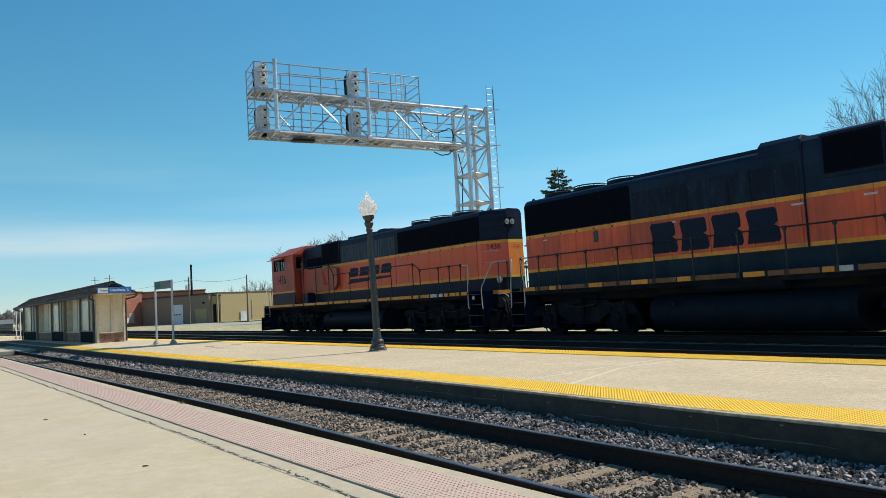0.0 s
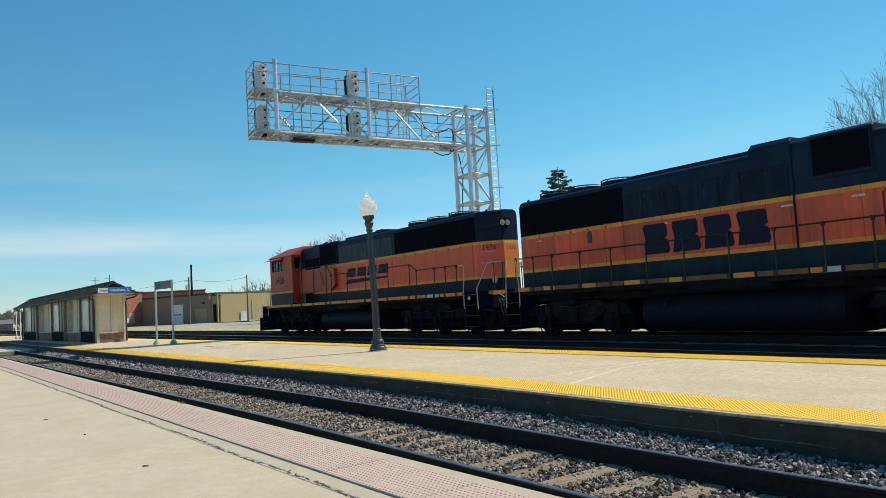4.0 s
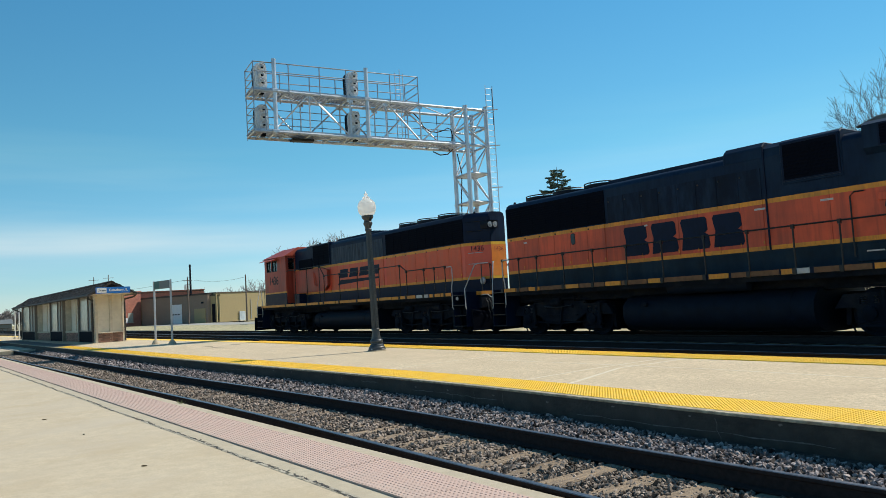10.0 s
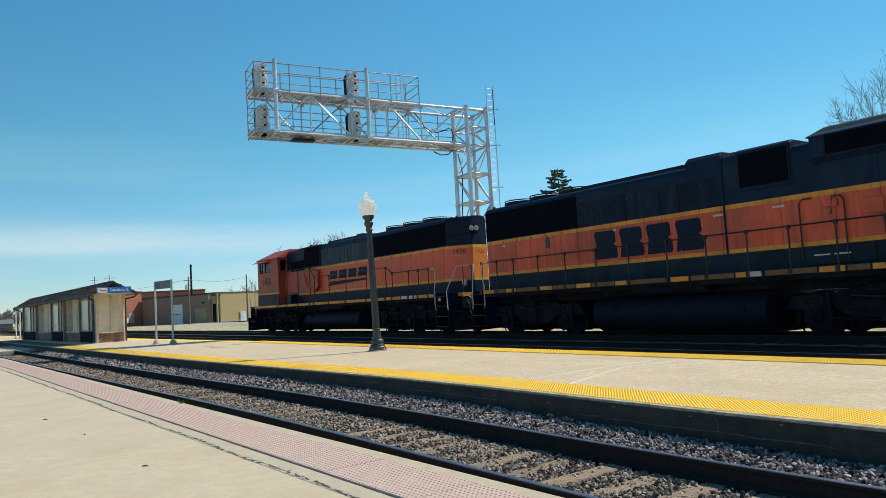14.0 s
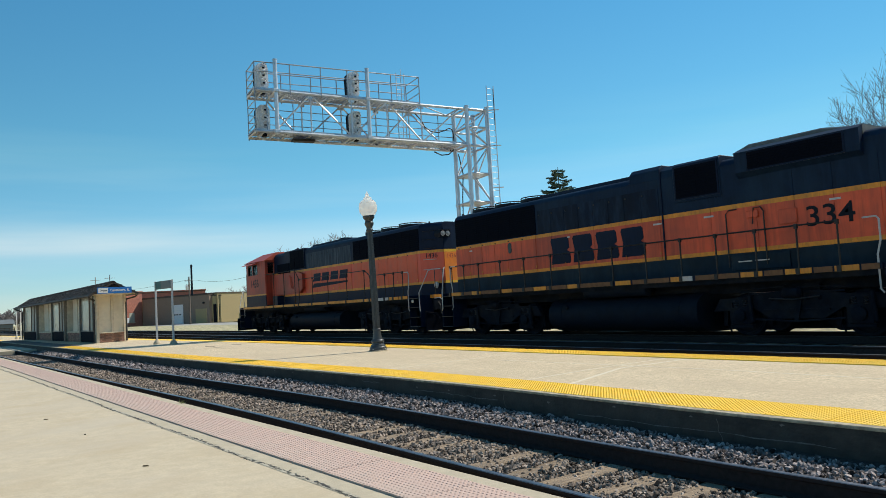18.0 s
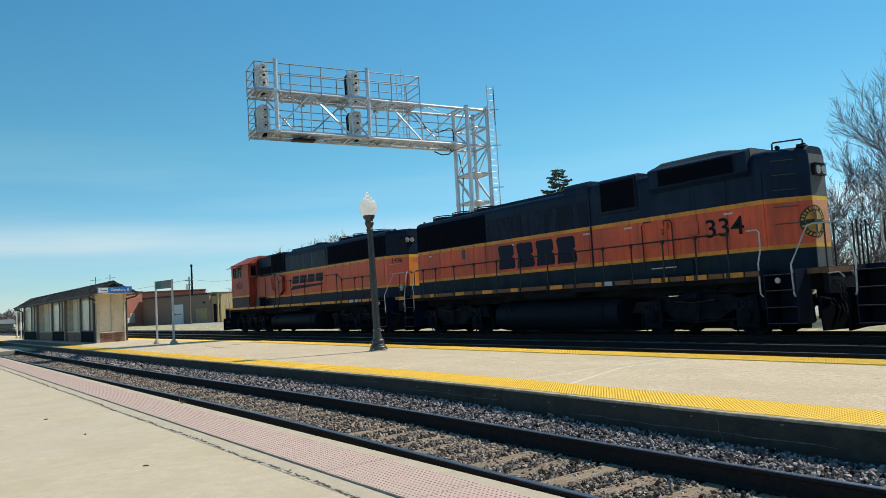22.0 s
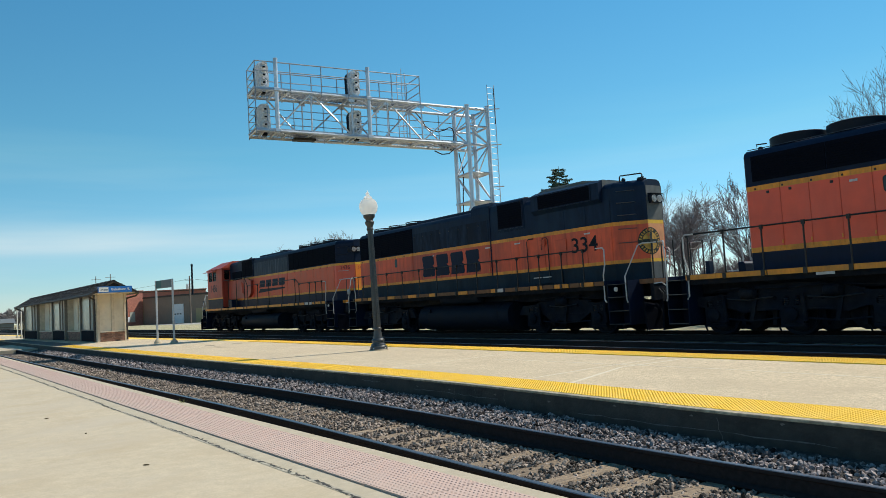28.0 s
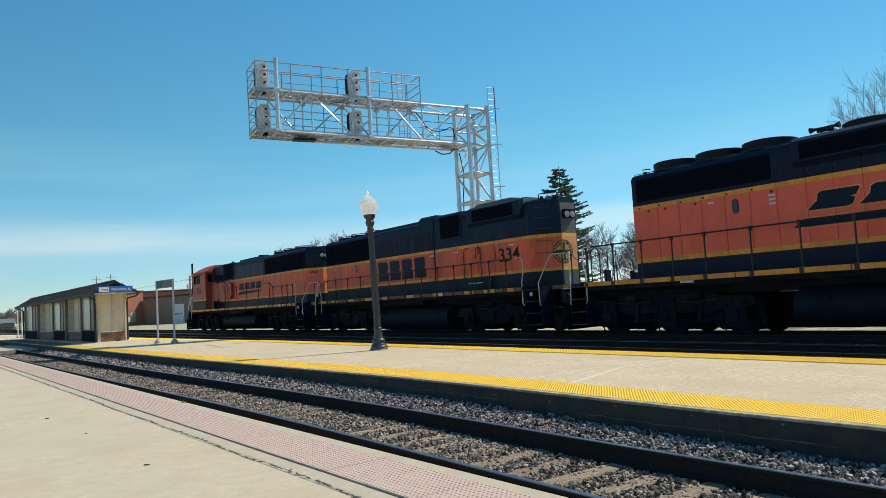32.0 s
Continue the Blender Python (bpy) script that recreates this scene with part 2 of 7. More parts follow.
ORANGE = surface("loco_orange", (0.70, 0.080, 0.031), 0.40, vary=0.08, scale=3, stain=(0.50, 0.054, 0.026), stain_scale=0.8, stain_amount=0.45, streaks=(3, 3, 0.8), coat=0.12, soot=(0.74, 0.105, 0.05), soot_amount=0.35, soot_map=(1.6, 1.6, 1.2))
ORANGE_FADED = surface("loco_orange_faded", (0.70, 0.098, 0.036), 0.55, vary=0.14, scale=3, stain=(0.26, 0.045, 0.024), stain_scale=1.0, stain_amount=0.6, streaks=(7, 7, 0.6), soot=(0.16, 0.035, 0.022), soot_amount=0.64, soot_map=(0.75, 0.75, 0.22))
DARK = surface("loco_dark", (0.0052, 0.0125, 0.0345), 0.5, spec=0.13, vary=0.25, scale=4, stain=(0.0085, 0.0175, 0.042), stain_scale=1.2, stain_amount=0.5, streaks=True)
BASE_WORN = surface("loco_base_worn", (0.0085, 0.0230, 0.0400), 0.6, spec=0.12, vary=0.3, scale=4, stain=(0.020, 0.040, 0.055), stain_scale=1.0, stain_amount=0.7, streaks=(3, 3, 0.9), soot=(0.004, 0.008, 0.014), soot_amount=0.6, soot_map=(1.1, 1.1, 0.6))
DARK_GREY = surface("loco_faded_dark", (0.0055, 0.0160, 0.0400), 0.55, spec=0.12, vary=0.25, scale=4, stain=(0.010, 0.028, 0.062), stain_scale=1.4, stain_amount=0.7, streaks=(5, 5, 0.7), soot=(0.014, 0.036, 0.066), soot_amount=0.5, soot_map=(1.2, 1.2, 0.7))
YELLOW = surface("loco_yellow", (0.74, 0.29, 0.018), 0.5, vary=0.12, scale=8, stain=(0.35, 0.15, 0.03), stain_scale=2.5, stain_amount=0.6, streaks=True, soot=(0.22, 0.10, 0.025), soot_amount=0.5, soot_map=(1.5, 1.5, 1.5))
RUSTY_SILL = surface("sill_brown", (0.17, 0.085, 0.04), 0.8, vary=0.3, scale=9, bump=0.2)
GRILLE = surface("grille_black", (0.0026, 0.0045, 0.0100), 0.85, spec=0.06, vary=0.3, scale=30)
UNDER = surface("under_black", (0.0052, 0.0088, 0.0165), 0.8, spec=0.10, vary=0.5, scale=5, stain=(0.026, 0.027, 0.031), stain_scale=1.8, stain_amount=0.75)
TANK_BLACK = surface("tank_black", (0.0065, 0.0115, 0.0215), 0.6, spec=0.08, vary=0.3, scale=4, stain=(0.012, 0.017, 0.025), stain_scale=1.5)
BLACK_PAINT = surface("black_paint", (0.007, 0.010, 0.018), 0.5, spec=0.14, vary=0.15, scale=10)
WHITE_PAINT = surface("white_paint", (0.75, 0.74, 0.70), 0.55, vary=0.06, scale=10, stain=(0.45, 0.42, 0.38), stain_scale=3, stain_amount=0.4)
GALV = surface("galvanised_steel", (0.61, 0.645, 0.695), 0.36, metal=0.5, spec=0.6, vary=0.16, scale=6, stain=(0.36, 0.385, 0.43), stain_scale=1.5, stain_amount=0.7)
# darker copy of the galvanised steel: the rails' backlit side put into the colour
GALV_BACKLIT = surface("backlit_rail_steel", (0.34, 0.37, 0.415), 0.4, metal=0.5, spec=0.5, vary=0.2, scale=6, stain=(0.20, 0.22, 0.25), stain_scale=1.5, stain_amount=0.6)
GLASS_DARK = glass("window_glass", (0.02, 0.03, 0.035))
LENS = surface("lamp_lens", (0.30, 0.31, 0.31), 0.15, vary=0.05, spec=0.8)

# ---- ground, platforms, tracks ----
def lean(x):
    """The near side of the station runs slightly askew to the main line."""
    return 0.021 * (x + 4)


def bow(x):
    """The island platform's edge bows gently away from the straight."""
    return 0.27 * math.exp(-((math.log(max(-x, 0.5)) - 2.42) / 0.62) ** 2) - 0.06


TRACK_BOW = 0.6  # the near track follows the platform's bow in part


def edge_y(x):
    return lean(x) + bow(x)


def track_y(x):
    return lean(x) + TRACK_BOW * bow(x)


def strip(shape, xs, y0, y1, z0, z1, skew0=True, skew1=True, follow=lean):
    """A long bar along the railway from edge y0 to y1, in steps xs."""
    for a, b in zip(xs, xs[1:]):
        p, q = follow(a), follow(b)
        shape.hexa([(a, y0 + p * skew0, z0), (b, y0 + q * skew0, z0), (b, y1 + q * skew1, z0), (a, y1 + p * skew1, z0),
                    (a, y0 + p * skew0, z1), (b, y0 + q * skew0, z1), (b, y1 + q * skew1, z1), (a, y1 + p * skew1, z1)])
    return shape


LONG = [-140, 30]
BOWED = [-140, -73, -43.5, -36, -30, -25, -21, -18, -16, -14, -12.5, -11, -10, -9, -8, -7.2, -6.5, -5.8, -5.2, -4.6, -4, -3.4, -2.8, -2.2, -1, 4, 30]
ground = Shape()
ground.add([(-3000, -3000, -0.62), (3000, -3000, -0.62), (3000, 3000, -0.62), (-3000, 3000, -0.62)], [(0, 1, 2, 3)])
solid("ground", ground, DRY_GRASS, (0, 0, -0.62), "pale dry spring grass reaching to the horizon", kind="structure")
solid("gravel_lot", Shape().box(-220, 60, 19.4, 21.3, -0.6, -0.33), GRAVEL, (0, 20, -0.33), "pale sunlit gravel strip beyond the tracks", kind="structure")
solid("grass_verge", Shape().box(-240, 80, 21.3, 33.5, -0.6, -0.30), DRY_GRASS, (0, 30, -0.30), "dry grass verge beyond the gravel strip", kind="structure")
STREET = surface("street_grey", (0.34, 0.325, 0.29), 0.9, vary=0.15, scale=3, stain=(0.24, 0.23, 0.2), stain_scale=0.2, stain_amount=0.6)
solid("street", Shape().box(-240, 80, 33.5, 42, -0.6, -0.32), STREET, (0, 40, -0.32), "pale concrete street in front of the far buildings", kind="structure")

# near platform
GROUT = surface("pale_grout", (0.43, 0.385, 0.30), 0.9, vary=0.4, scale=22, bump=0.6, stain=(0.20, 0.18, 0.14), stain_scale=9, stain_amount=0.9)
solid("near_platform", strip(Shape(), LONG, -14, 2.40, -0.6, 0.0, False), CONCRETE, (-6, 0, 0), "smooth tan concrete platform, slightly stained", kind="structure")
solid("near_platform_border", strip(Shape(), LONG, 2.405, 2.581, -0.6, 0.0), CONCRETE_PALE, (-6, 2, 0), "pale concrete border strip beside the warning paving", kind="structure")
crack, chips, wob = Shape(), Shape(), random.Random(7)
x, drift = -1.0, 0.0
while x > -38:
    step = wob.uniform(0.02, 0.06)
    drift = max(-0.018, min(0.018, drift + wob.uniform(-0.008, 0.008)))
    y, w = 2.40 + lean(x) + drift, wob.choice((0.003, 0.005, 0.008, 0.012, 0.017))
    if wob.random() < 0.8:
        k = wob.uniform(-0.012, 0.012)
        crack.hexa([(x - step, y - w + k, -0.02), (x, y - w, -0.02), (x, y + w, -0.02), (x - step, y + w * 0.6 + k, -0.02), (x - step, y - w + k, 0.004), (x, y - w, 0.004), (x, y + w, 0.004), (x - step, y + w * 0.6 + k, 0.004)])
    if wob.random() < 0.5:
        r, cy = wob.uniform(0.006, 0.016), y + wob.uniform(-0.03, 0.03)
        chips.hexa([(x - r, cy - r * 0.6, -0.005), (x + r * 0.5, cy - r * 0.8, -0.005), (x + r, cy + r * 0.5, -0.005), (x - r * 0.6, cy + r * 0.7, -0.005), (x - r * 0.7, cy - r * 0.4, r * 0.55), (x + r * 0.4, cy - r * 0.5, r * 0.7), (x + r * 0.6, cy + r * 0.3, r * 0.6), (x - r * 0.4, cy + r * 0.5, r * 0.5)])
    x -= step
solid("near_platform_chips", chips, GROUT, (-6, 2, 0), "crumbled grout chips along the platform joint", kind="stuff")
grout = strip(Shape(), LONG, 2.378, 2.424, -0.02, 0.0025)
solid("near_platform_grout", grout, GROUT, (-6, 2, 0), "pale grey grout along the platform joint", kind="structure")
solid("near_platform_joint", crack, DARK_GAP, (-6, 2, 0), "crumbling dark expansion joint in the platform", kind="structure")
solid("near_tactile_strip", strip(Shape(), LONG, 2.585, 3.155, -0.6, -0.003), TACTILE_RED, (-6, 2.8, 0), "brick-red tactile warning paving, faded", kind="structure")
solid("near_coping", strip(Shape(), LONG, 3.159, 3.31, -0.6, 0.004), CONCRETE_PALE, (-6, 3.2, 0), "narrow concrete coping at the platform edge", kind="structure", bevel=0.008)

# island platform
def island_far(x):
    return 11.85 + min(0, 0.04 * (x + 30))


edges = [-140, -90, -60, -40, -30, -15, 0, 30]
outline = [(x, 7.40 + edge_y(x)) for x in BOWED] + [(x, island_far(x) - 0.66) for x in edges[::-1]]
island = solid("island_platform", Shape().prism(outline, -0.6, 0.0, "z"), EXPOSED, (-6, 9, 0), "tan exposed-aggregate concrete island platform", kind="structure")
solid("island_tactile_near", strip(Shape(), BOWED[2:], 6.694, 7.42, -0.6, 0.002, follow=edge_y), TACTILE_YELLOW, (-6, 7, 0), "bright yellow tactile warning strip", kind="structure")
solid("island_tactile_beyond", strip(Shape(), BOWED[:2], 6.694, 7.42, -0.6, 0.002, follow=edge_y), TACTILE_YELLOW, (-90, 7, 0), "yellow tactile warning strip beyond the shelter", kind="structure")
# dark stretch replacing the yellow strip: the shelter's shade put into the paving colour
SHADED_PAVING = surface("shaded_paving", (0.13, 0.115, 0.10), 0.9, vary=0.3, scale=9, bump=0.5, bump_scale=40, stain=(0.07, 0.062, 0.055), stain_scale=1.2, stain_amount=0.7)
solid("shelter_paving", strip(Shape(), BOWED[1:3], 6.694, 7.95, -0.6, 0.004, follow=edge_y), SHADED_PAVING, (-58, 7, 0), "paving in front of the shelter, coloured dark for the shelter's shade", kind="structure")
yf = Shape().prism([(x, island_far(x) - 0.66) for x in edges] + [(x, island_far(x)) for x in edges[::-1]], -0.6, 0.002, "z")
solid("island_tactile_far", yf, TACTILE_YELLOW, (-6, 11.5, 0), "yellow tactile warning strip at the far platform edge", kind="structure")
solid("island_lip", strip(Shape(), BOWED, 6.585, 6.694, -0.018, 0.013, follow=edge_y), LIP_CONCRETE, (-6, 6.6, 0), "worn concrete lip of the island platform", kind="structure", bevel=0.006)
SEEP = surface("seepage_white", (0.13, 0.13, 0.125), 0.9, vary=0.5, scale=30)
wob = random.Random(21)
for x0, x1, z in ((-3.4, -6.6, -0.20), (-8.2, -10.4, -0.16), (-11.5, -12.1, -0.10), (-14.0, -15.2, -0.22), (-17.6, -18.4, -0.12)):
    s, pts = Shape(), []
    for i in range(17):
        x = x0 + (x1 - x0) * i / 16
        pts.append((x, 6.599 + edge_y(x), z + wob.uniform(-0.012, 0.012)))
    for p, q in zip(pts, pts[1:]):
        w = wob.uniform(0.002, 0.006)
        s.hexa([(q[0], q[1] - 0.002, q[2] - w), (p[0], p[1] - 0.002, p[2] - w), (p[0], p[1] + 0.02, p[2] - w), (q[0], q[1] + 0.02, q[2] - w), (q[0], q[1] - 0.002, q[2] + w), (p[0], p[1] - 0.002, p[2] + w), (p[0], p[1] + 0.02, p[2] + w), (q[0], q[1] + 0.02, q[2] + w)])
    solid("wall_seepage", s, SEEP, (x0, 6.6, z), "pale lime seepage line along the platform wall", kind="structure")
CHIP = surface("wall_chip_pale", (0.17, 0.155, 0.135), 0.95, vary=0.3, scale=20, bump=0.5)
wob = random.Random(33)
for k in range(14):
    x = -2.6 - 1.1 * k - wob.uniform(0, 0.4)
    y, z = 6.60 + edge_y(x), -0.05 - wob.uniform(0.0, 0.06)
    rim = [(x + 0.028 * math.cos(a) * wob.uniform(0.4, 1.5), z + 0.010 * math.sin(a) * wob.uniform(0.5, 1.6)) for a in [i * 0.785 for i in range(8)]]
    solid("wall_chip", Shape().prism(rim, y - 0.004, y + 0.02, "y"), CHIP, (x, y, z), "pale broken spot on the platform wall", kind="structure")
for x0, n in ((-8.05, 5), (-8.75, 6), (-9.25, 4), (-4.6, 4)):
    s, x, z = Shape(), x0, -0.06
    for i in range(n):
        x1, z1 = x + wob.uniform(-0.05, 0.05), z - wob.uniform(0.05, 0.09)
        y = 6.60 + edge_y(x)
        s.tube([(x, y, z), (x1, y, z1)], 0.003, 4)
        x, z = x1, z1
    solid("wall_crack", s, CHIP, (x0, 6.6, -0.2), "thin pale crack running down the platform wall", kind="structure")
solid("island_wall", strip(Shape(), BOWED, 6.60, 6.69, -0.62, -0.018, follow=edge_y), WALL_CONCRETE, (-6, 6.6, -0.4), "stained concrete side wall of the platform, coloured dark for its shade", kind="structure")

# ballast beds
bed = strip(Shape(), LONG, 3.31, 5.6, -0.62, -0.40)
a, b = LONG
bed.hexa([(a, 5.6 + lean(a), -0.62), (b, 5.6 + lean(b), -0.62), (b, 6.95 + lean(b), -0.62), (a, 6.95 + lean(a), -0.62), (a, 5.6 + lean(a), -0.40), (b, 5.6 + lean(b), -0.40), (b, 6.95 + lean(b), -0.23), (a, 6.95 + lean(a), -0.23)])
solid("ballast_bed_near", bed, BALLAST, (-6, 5, -0.4), "crushed-stone ballast under the near track, darkened as shaded gaps", kind="structure")
solid("ballast_bed_main", Shape().box(-220, 60, 11.2, 19.4, -0.62, -0.26), BALLAST, (-6, 15, -0.2), "ballast under the two main tracks, darkened as shaded gaps", kind="structure")


for y0, y1 in ((3.33, 3.94), (4.11, 5.42), (5.60, 6.57)):
    solid("crossing_panel", strip(Shape(), [-62, -49.6], y0, y1, -0.45, -0.203), CONCRETE_PALE, (-55, y0, -0.2), "pale concrete crossing panel between the rails", kind="structure")

RAIL = [(-0.068, 0), (0.068, 0), (0.068, 0.012), (0.012, 0.03), (0.010, 0.125), (0.036, 0.140), (0.036, 0.166), (-0.036, 0.166), (-0.036, 0.140), (-0.010, 0.125), (-0.012, 0.03), (-0.068, 0.012)]
HEAD = [(-0.031, 0.166), (0.031, 0.166), (0.026, 0.171), (-0.026, 0.171)]


def rail(y, z_top, skew, x0, x1, label):
    ob = thing("rail", ((x0 + x1) / 2, y, z_top - 0.171), label, "rail", "running rails", "structure")
    for name, outline, mat in (("rail_body", RAIL, RAIL_SIDE), ("rail_head", HEAD, RAIL_TOP)):
        s = Shape()
        n = len(outline)
        xs = BOWED if skew else [x0, x1]
        last = (len(xs) - 1) * n
        ring = [(x, y + a + (track_y(x) if skew else 0), z_top - 0.171 + b) for x in xs for a, b in outline]
        s.add(ring, [tuple(range(n)), tuple(range(last, last + n))] + [(k + i, k + (i + 1) % n, k + n + (i + 1) % n, k + n + i) for k in range(0, last, n) for i in range(n)])
        part(name, s, mat, ob)
    return ob


for y, z, skew in ((4.02, -0.2, True), (5.51, -0.2, True), (MID_Y - 0.75, 0, False), (MID_Y + 0.75, 0, False), (TRACK_Y - 0.75, 0, False), (TRACK_Y + 0.75, 0, False)):
    rail(y, z, skew, -140 if skew else -220, 30 if skew else 60, "dark rusty steel rail with a bright worn head")

# ---- the train ----
WHEEL_R = 0.508
TRAIN = []
UNDER_PIPE = surface("pipe_grey", (0.021, 0.024, 0.032), 0.6, vary=0.2, scale=12)
RAIL_BLACK = surface("handrail_black", (0.005, 0.0055, 0.007), 0.5, vary=0.2, scale=15)
RAIL_WHITE = surface("handrail_white", (0.50, 0.50, 0.50), 0.5, vary=0.12, scale=15, stain=(0.3, 0.28, 0.25), stain_scale=5)
RED_ROOF = surface("cab_red", (0.40, 0.06, 0.028), 0.5, vary=0.1, scale=4, stain=(0.30, 0.05, 0.03), stain_scale=1.5)
GREY_FADE = surface("panel_worn_grey", (0.024, 0.040, 0.066), 0.6, spec=0.15, vary=0.3, scale=5, stain=(0.010, 0.014, 0.022), stain_scale=1.3, stain_amount=0.9, streaks=(7, 7, 0.9), soot=(0.085, 0.115, 0.15), soot_amount=0.7, soot_map=(9, 9, 0.7))
BLEACHED = surface("panel_bleached", (0.0042, 0.0115, 0.030), 0.6, spec=0.13, vary=0.25, scale=5, stain=(0.020, 0.046, 0.090), stain_scale=0.8, stain_amount=0.75, streaks=(4, 4, 1.1), soot=(0.004, 0.007, 0.014), soot_amount=0.6, soot_map=(1.4, 1.4, 0.4))
CABLE = surface("cable_black", (0.012, 0.012, 0.013), 0.6, vary=0.1)
RUNG_GREY = surface("rung_grey", (0.07, 0.072, 0.075), 0.5, vary=0.2, scale=15)
RUNG_DARK = surface("rung_dark", (0.045, 0.047, 0.05), 0.5, vary=0.2, scale=15)
PANE = surface("cab_pane", (0.30, 0.36, 0.37), 0.03, vary=0.02, spec=0.5)
PANE.node_tree.nodes["Principled BSDF"].inputs["Transmission Weight"].default_value = 1.0
ORANGE_STREAK = surface("orange_streaked", (0.65, 0.088, 0.025), 0.5, vary=0.12, scale=3, stain=(0.52, 0.135, 0.066), stain_scale=0.8, stain_amount=0.55, streaks=True)
CAB_RED = surface("cab_red_orange", (0.43, 0.052, 0.024), 0.5, vary=0.15, scale=3, stain=(0.18, 0.035, 0.02), stain_scale=1.2, stain_amount=0.8, streaks=True, soot=(0.09, 0.03, 0.025), soot_amount=0.6, soot_map=(1.3, 1.3, 0.8))
EMBLEM_GOLD = surface("emblem_gold", (0.55, 0.30, 0.04), 0.6, vary=0.3, scale=14, stain=(0.1, 0.06, 0.02), stain_scale=5)
# brighter copies of the hood paints: sunlight put into the colour of end faces
SUN_ORANGE = surface("orange_sunlit", (0.92, 0.27, 0.03), 0.5, vary=0.12, scale=4, stain=(0.8, 0.36, 0.08), stain_scale=1.5, stain_amount=0.6)
SUN_YELLOW = surface("yellow_sunlit", (0.88, 0.52, 0.04), 0.5, vary=0.1, scale=6)
SUN_GREY = surface("dark_paint_sunlit", (0.115, 0.125, 0.125), 0.7, vary=0.25, scale=6, stain=(0.06, 0.068, 0.07), stain_scale=2)
PALE_ORANGE = surface("faded_orange_sunlit", (0.80, 0.36, 0.16), 0.7, vary=0.15, scale=5, stain=(0.6, 0.22, 0.09), stain_scale=2)
EMBLEM_GREEN = surface("emblem_green", (0.012, 0.019, 0.015), 0.6, vary=0.2, scale=12)


def multi(name, pieces, parent, label="", smooth=False, bevel=0.0):
    """One mesh of several coloured pieces: pairs of a shape and its material."""
    whole, mats, index = Shape(), [], []
    for s, m in pieces:
        if m not in mats:
            mats.append(m)
        whole.add(s.v, s.f)
        index += [mats.index(m)] * len(s.f)
    me = bpy.data.meshes.new(name)
    o = ORIGIN[parent.name]
    me.from_pydata([tuple(Vector(p) - o) for p in whole.v], [], whole.f)
    for m in mats:
        me.materials.append(m)
    me.polygons.foreach_set("material_index", index)
    bm = bmesh.new()
    bm.from_mesh(me)
    bmesh.ops.recalc_face_normals(bm, faces=bm.faces)
    if bevel:
        bmesh.ops.bevel(bm, geom=list(bm.edges), offset=bevel, segments=1, affect="EDGES", clamp_overlap=True)
    bm.to_mesh(me)
    bm.free()
    if smooth:
        me.shade_smooth()
        me.set_sharp_from_angle(angle=radians(35))
    ob = new(name, me)
    ob.parent = parent
    ORIGIN[ob.name] = o
    return tagged(ob, label)


def words(text, size, material, parent, m, name, label="", bold=0.0, width=1.0):
    """Painted characters: text lies in the pose m, drawn in world coordinates, centred."""
    cu = bpy.data.curves.new(name, "FONT")
    cu.body, cu.size, cu.align_x, cu.align_y, cu.extrude, cu.offset = text, size, "CENTER", "CENTER", 0.002, bold
    tmp = bpy.data.objects.new(name, cu)
    scene.collection.objects.link(tmp)
    bpy.context.view_layer.update()
    me = bpy.data.meshes.new_from_object(tmp.evaluated_get(bpy.context.evaluated_depsgraph_get()))
    bpy.data.objects.remove(tmp)
    bpy.data.curves.remove(cu)
    me.name = name
    me.transform(Matrix.Translation(-ORIGIN[parent.name]) @ m @ Matrix.Diagonal((width, 1, 1, 1)))
    me.materials.clear()
    me.materials.append(material)
    ob = new(name, me)
    ob.parent = parent
    ORIGIN[ob.name] = ORIGIN[parent.name]
    return tagged(ob, label)


def loco_root(name, x0, x1, label):
    x = (x0 + x1) / 2
    ob = thing(name, (x, 0, 0), label, "locomotive", "locomotives of the train")
    ob.location = (x, TRACK_Y, 0)
    return ob, x


WHEEL_MESH = []


def wheelset(parent, ax, x):
    if not WHEEL_MESH:
        s = Shape()
        for sy in (-1, 1):
            prof = [(0.06, 0.66), (0.43, 0.66), (0.455, 0.685), (WHEEL_R + 0.026, 0.69), (WHEEL_R + 0.02, 0.715), (WHEEL_R, 0.73), (WHEEL_R - 0.006, 0.80), (0.43, 0.805), (0.40, 0.765), (0.2, 0.75), (0.17, 0.83), (0.05, 0.83)]
            s.lathe([(r, sy * h) for r, h in prof], 0, 0, 28, "y")
            for k in range(6):
                a = k * math.pi / 3
                s.lathe([(0.022, sy * 0.83), (0.022, sy * 0.85)], 0.11 * math.cos(a), 0.11 * math.sin(a), 6, "y")
        s.lathe([(0.09, -0.68), (0.09, 0.68)], 0, 0, 12, "y")
        WHEEL_MESH.append(s.mesh("wheelset", UNDER, (0, 0, 0), True))
    ob = new("wheelset", WHEEL_MESH[0])
    ob.parent = parent
    ob.location = (ax - x, 0, WHEEL_R)
    ORIGIN[ob.name] = Vector((0, 0, 0))
    return ob


def roof_section(z_eave, z_top, half=0.95):
    return [(-half, z_eave), (-half + 0.05, z_eave + 0.10), (-half + 0.16, z_eave + 0.17), (-0.35, z_top), (0.35, z_top), (half - 0.16, z_eave + 0.17), (half - 0.05, z_eave + 0.10), (half, z_eave)]


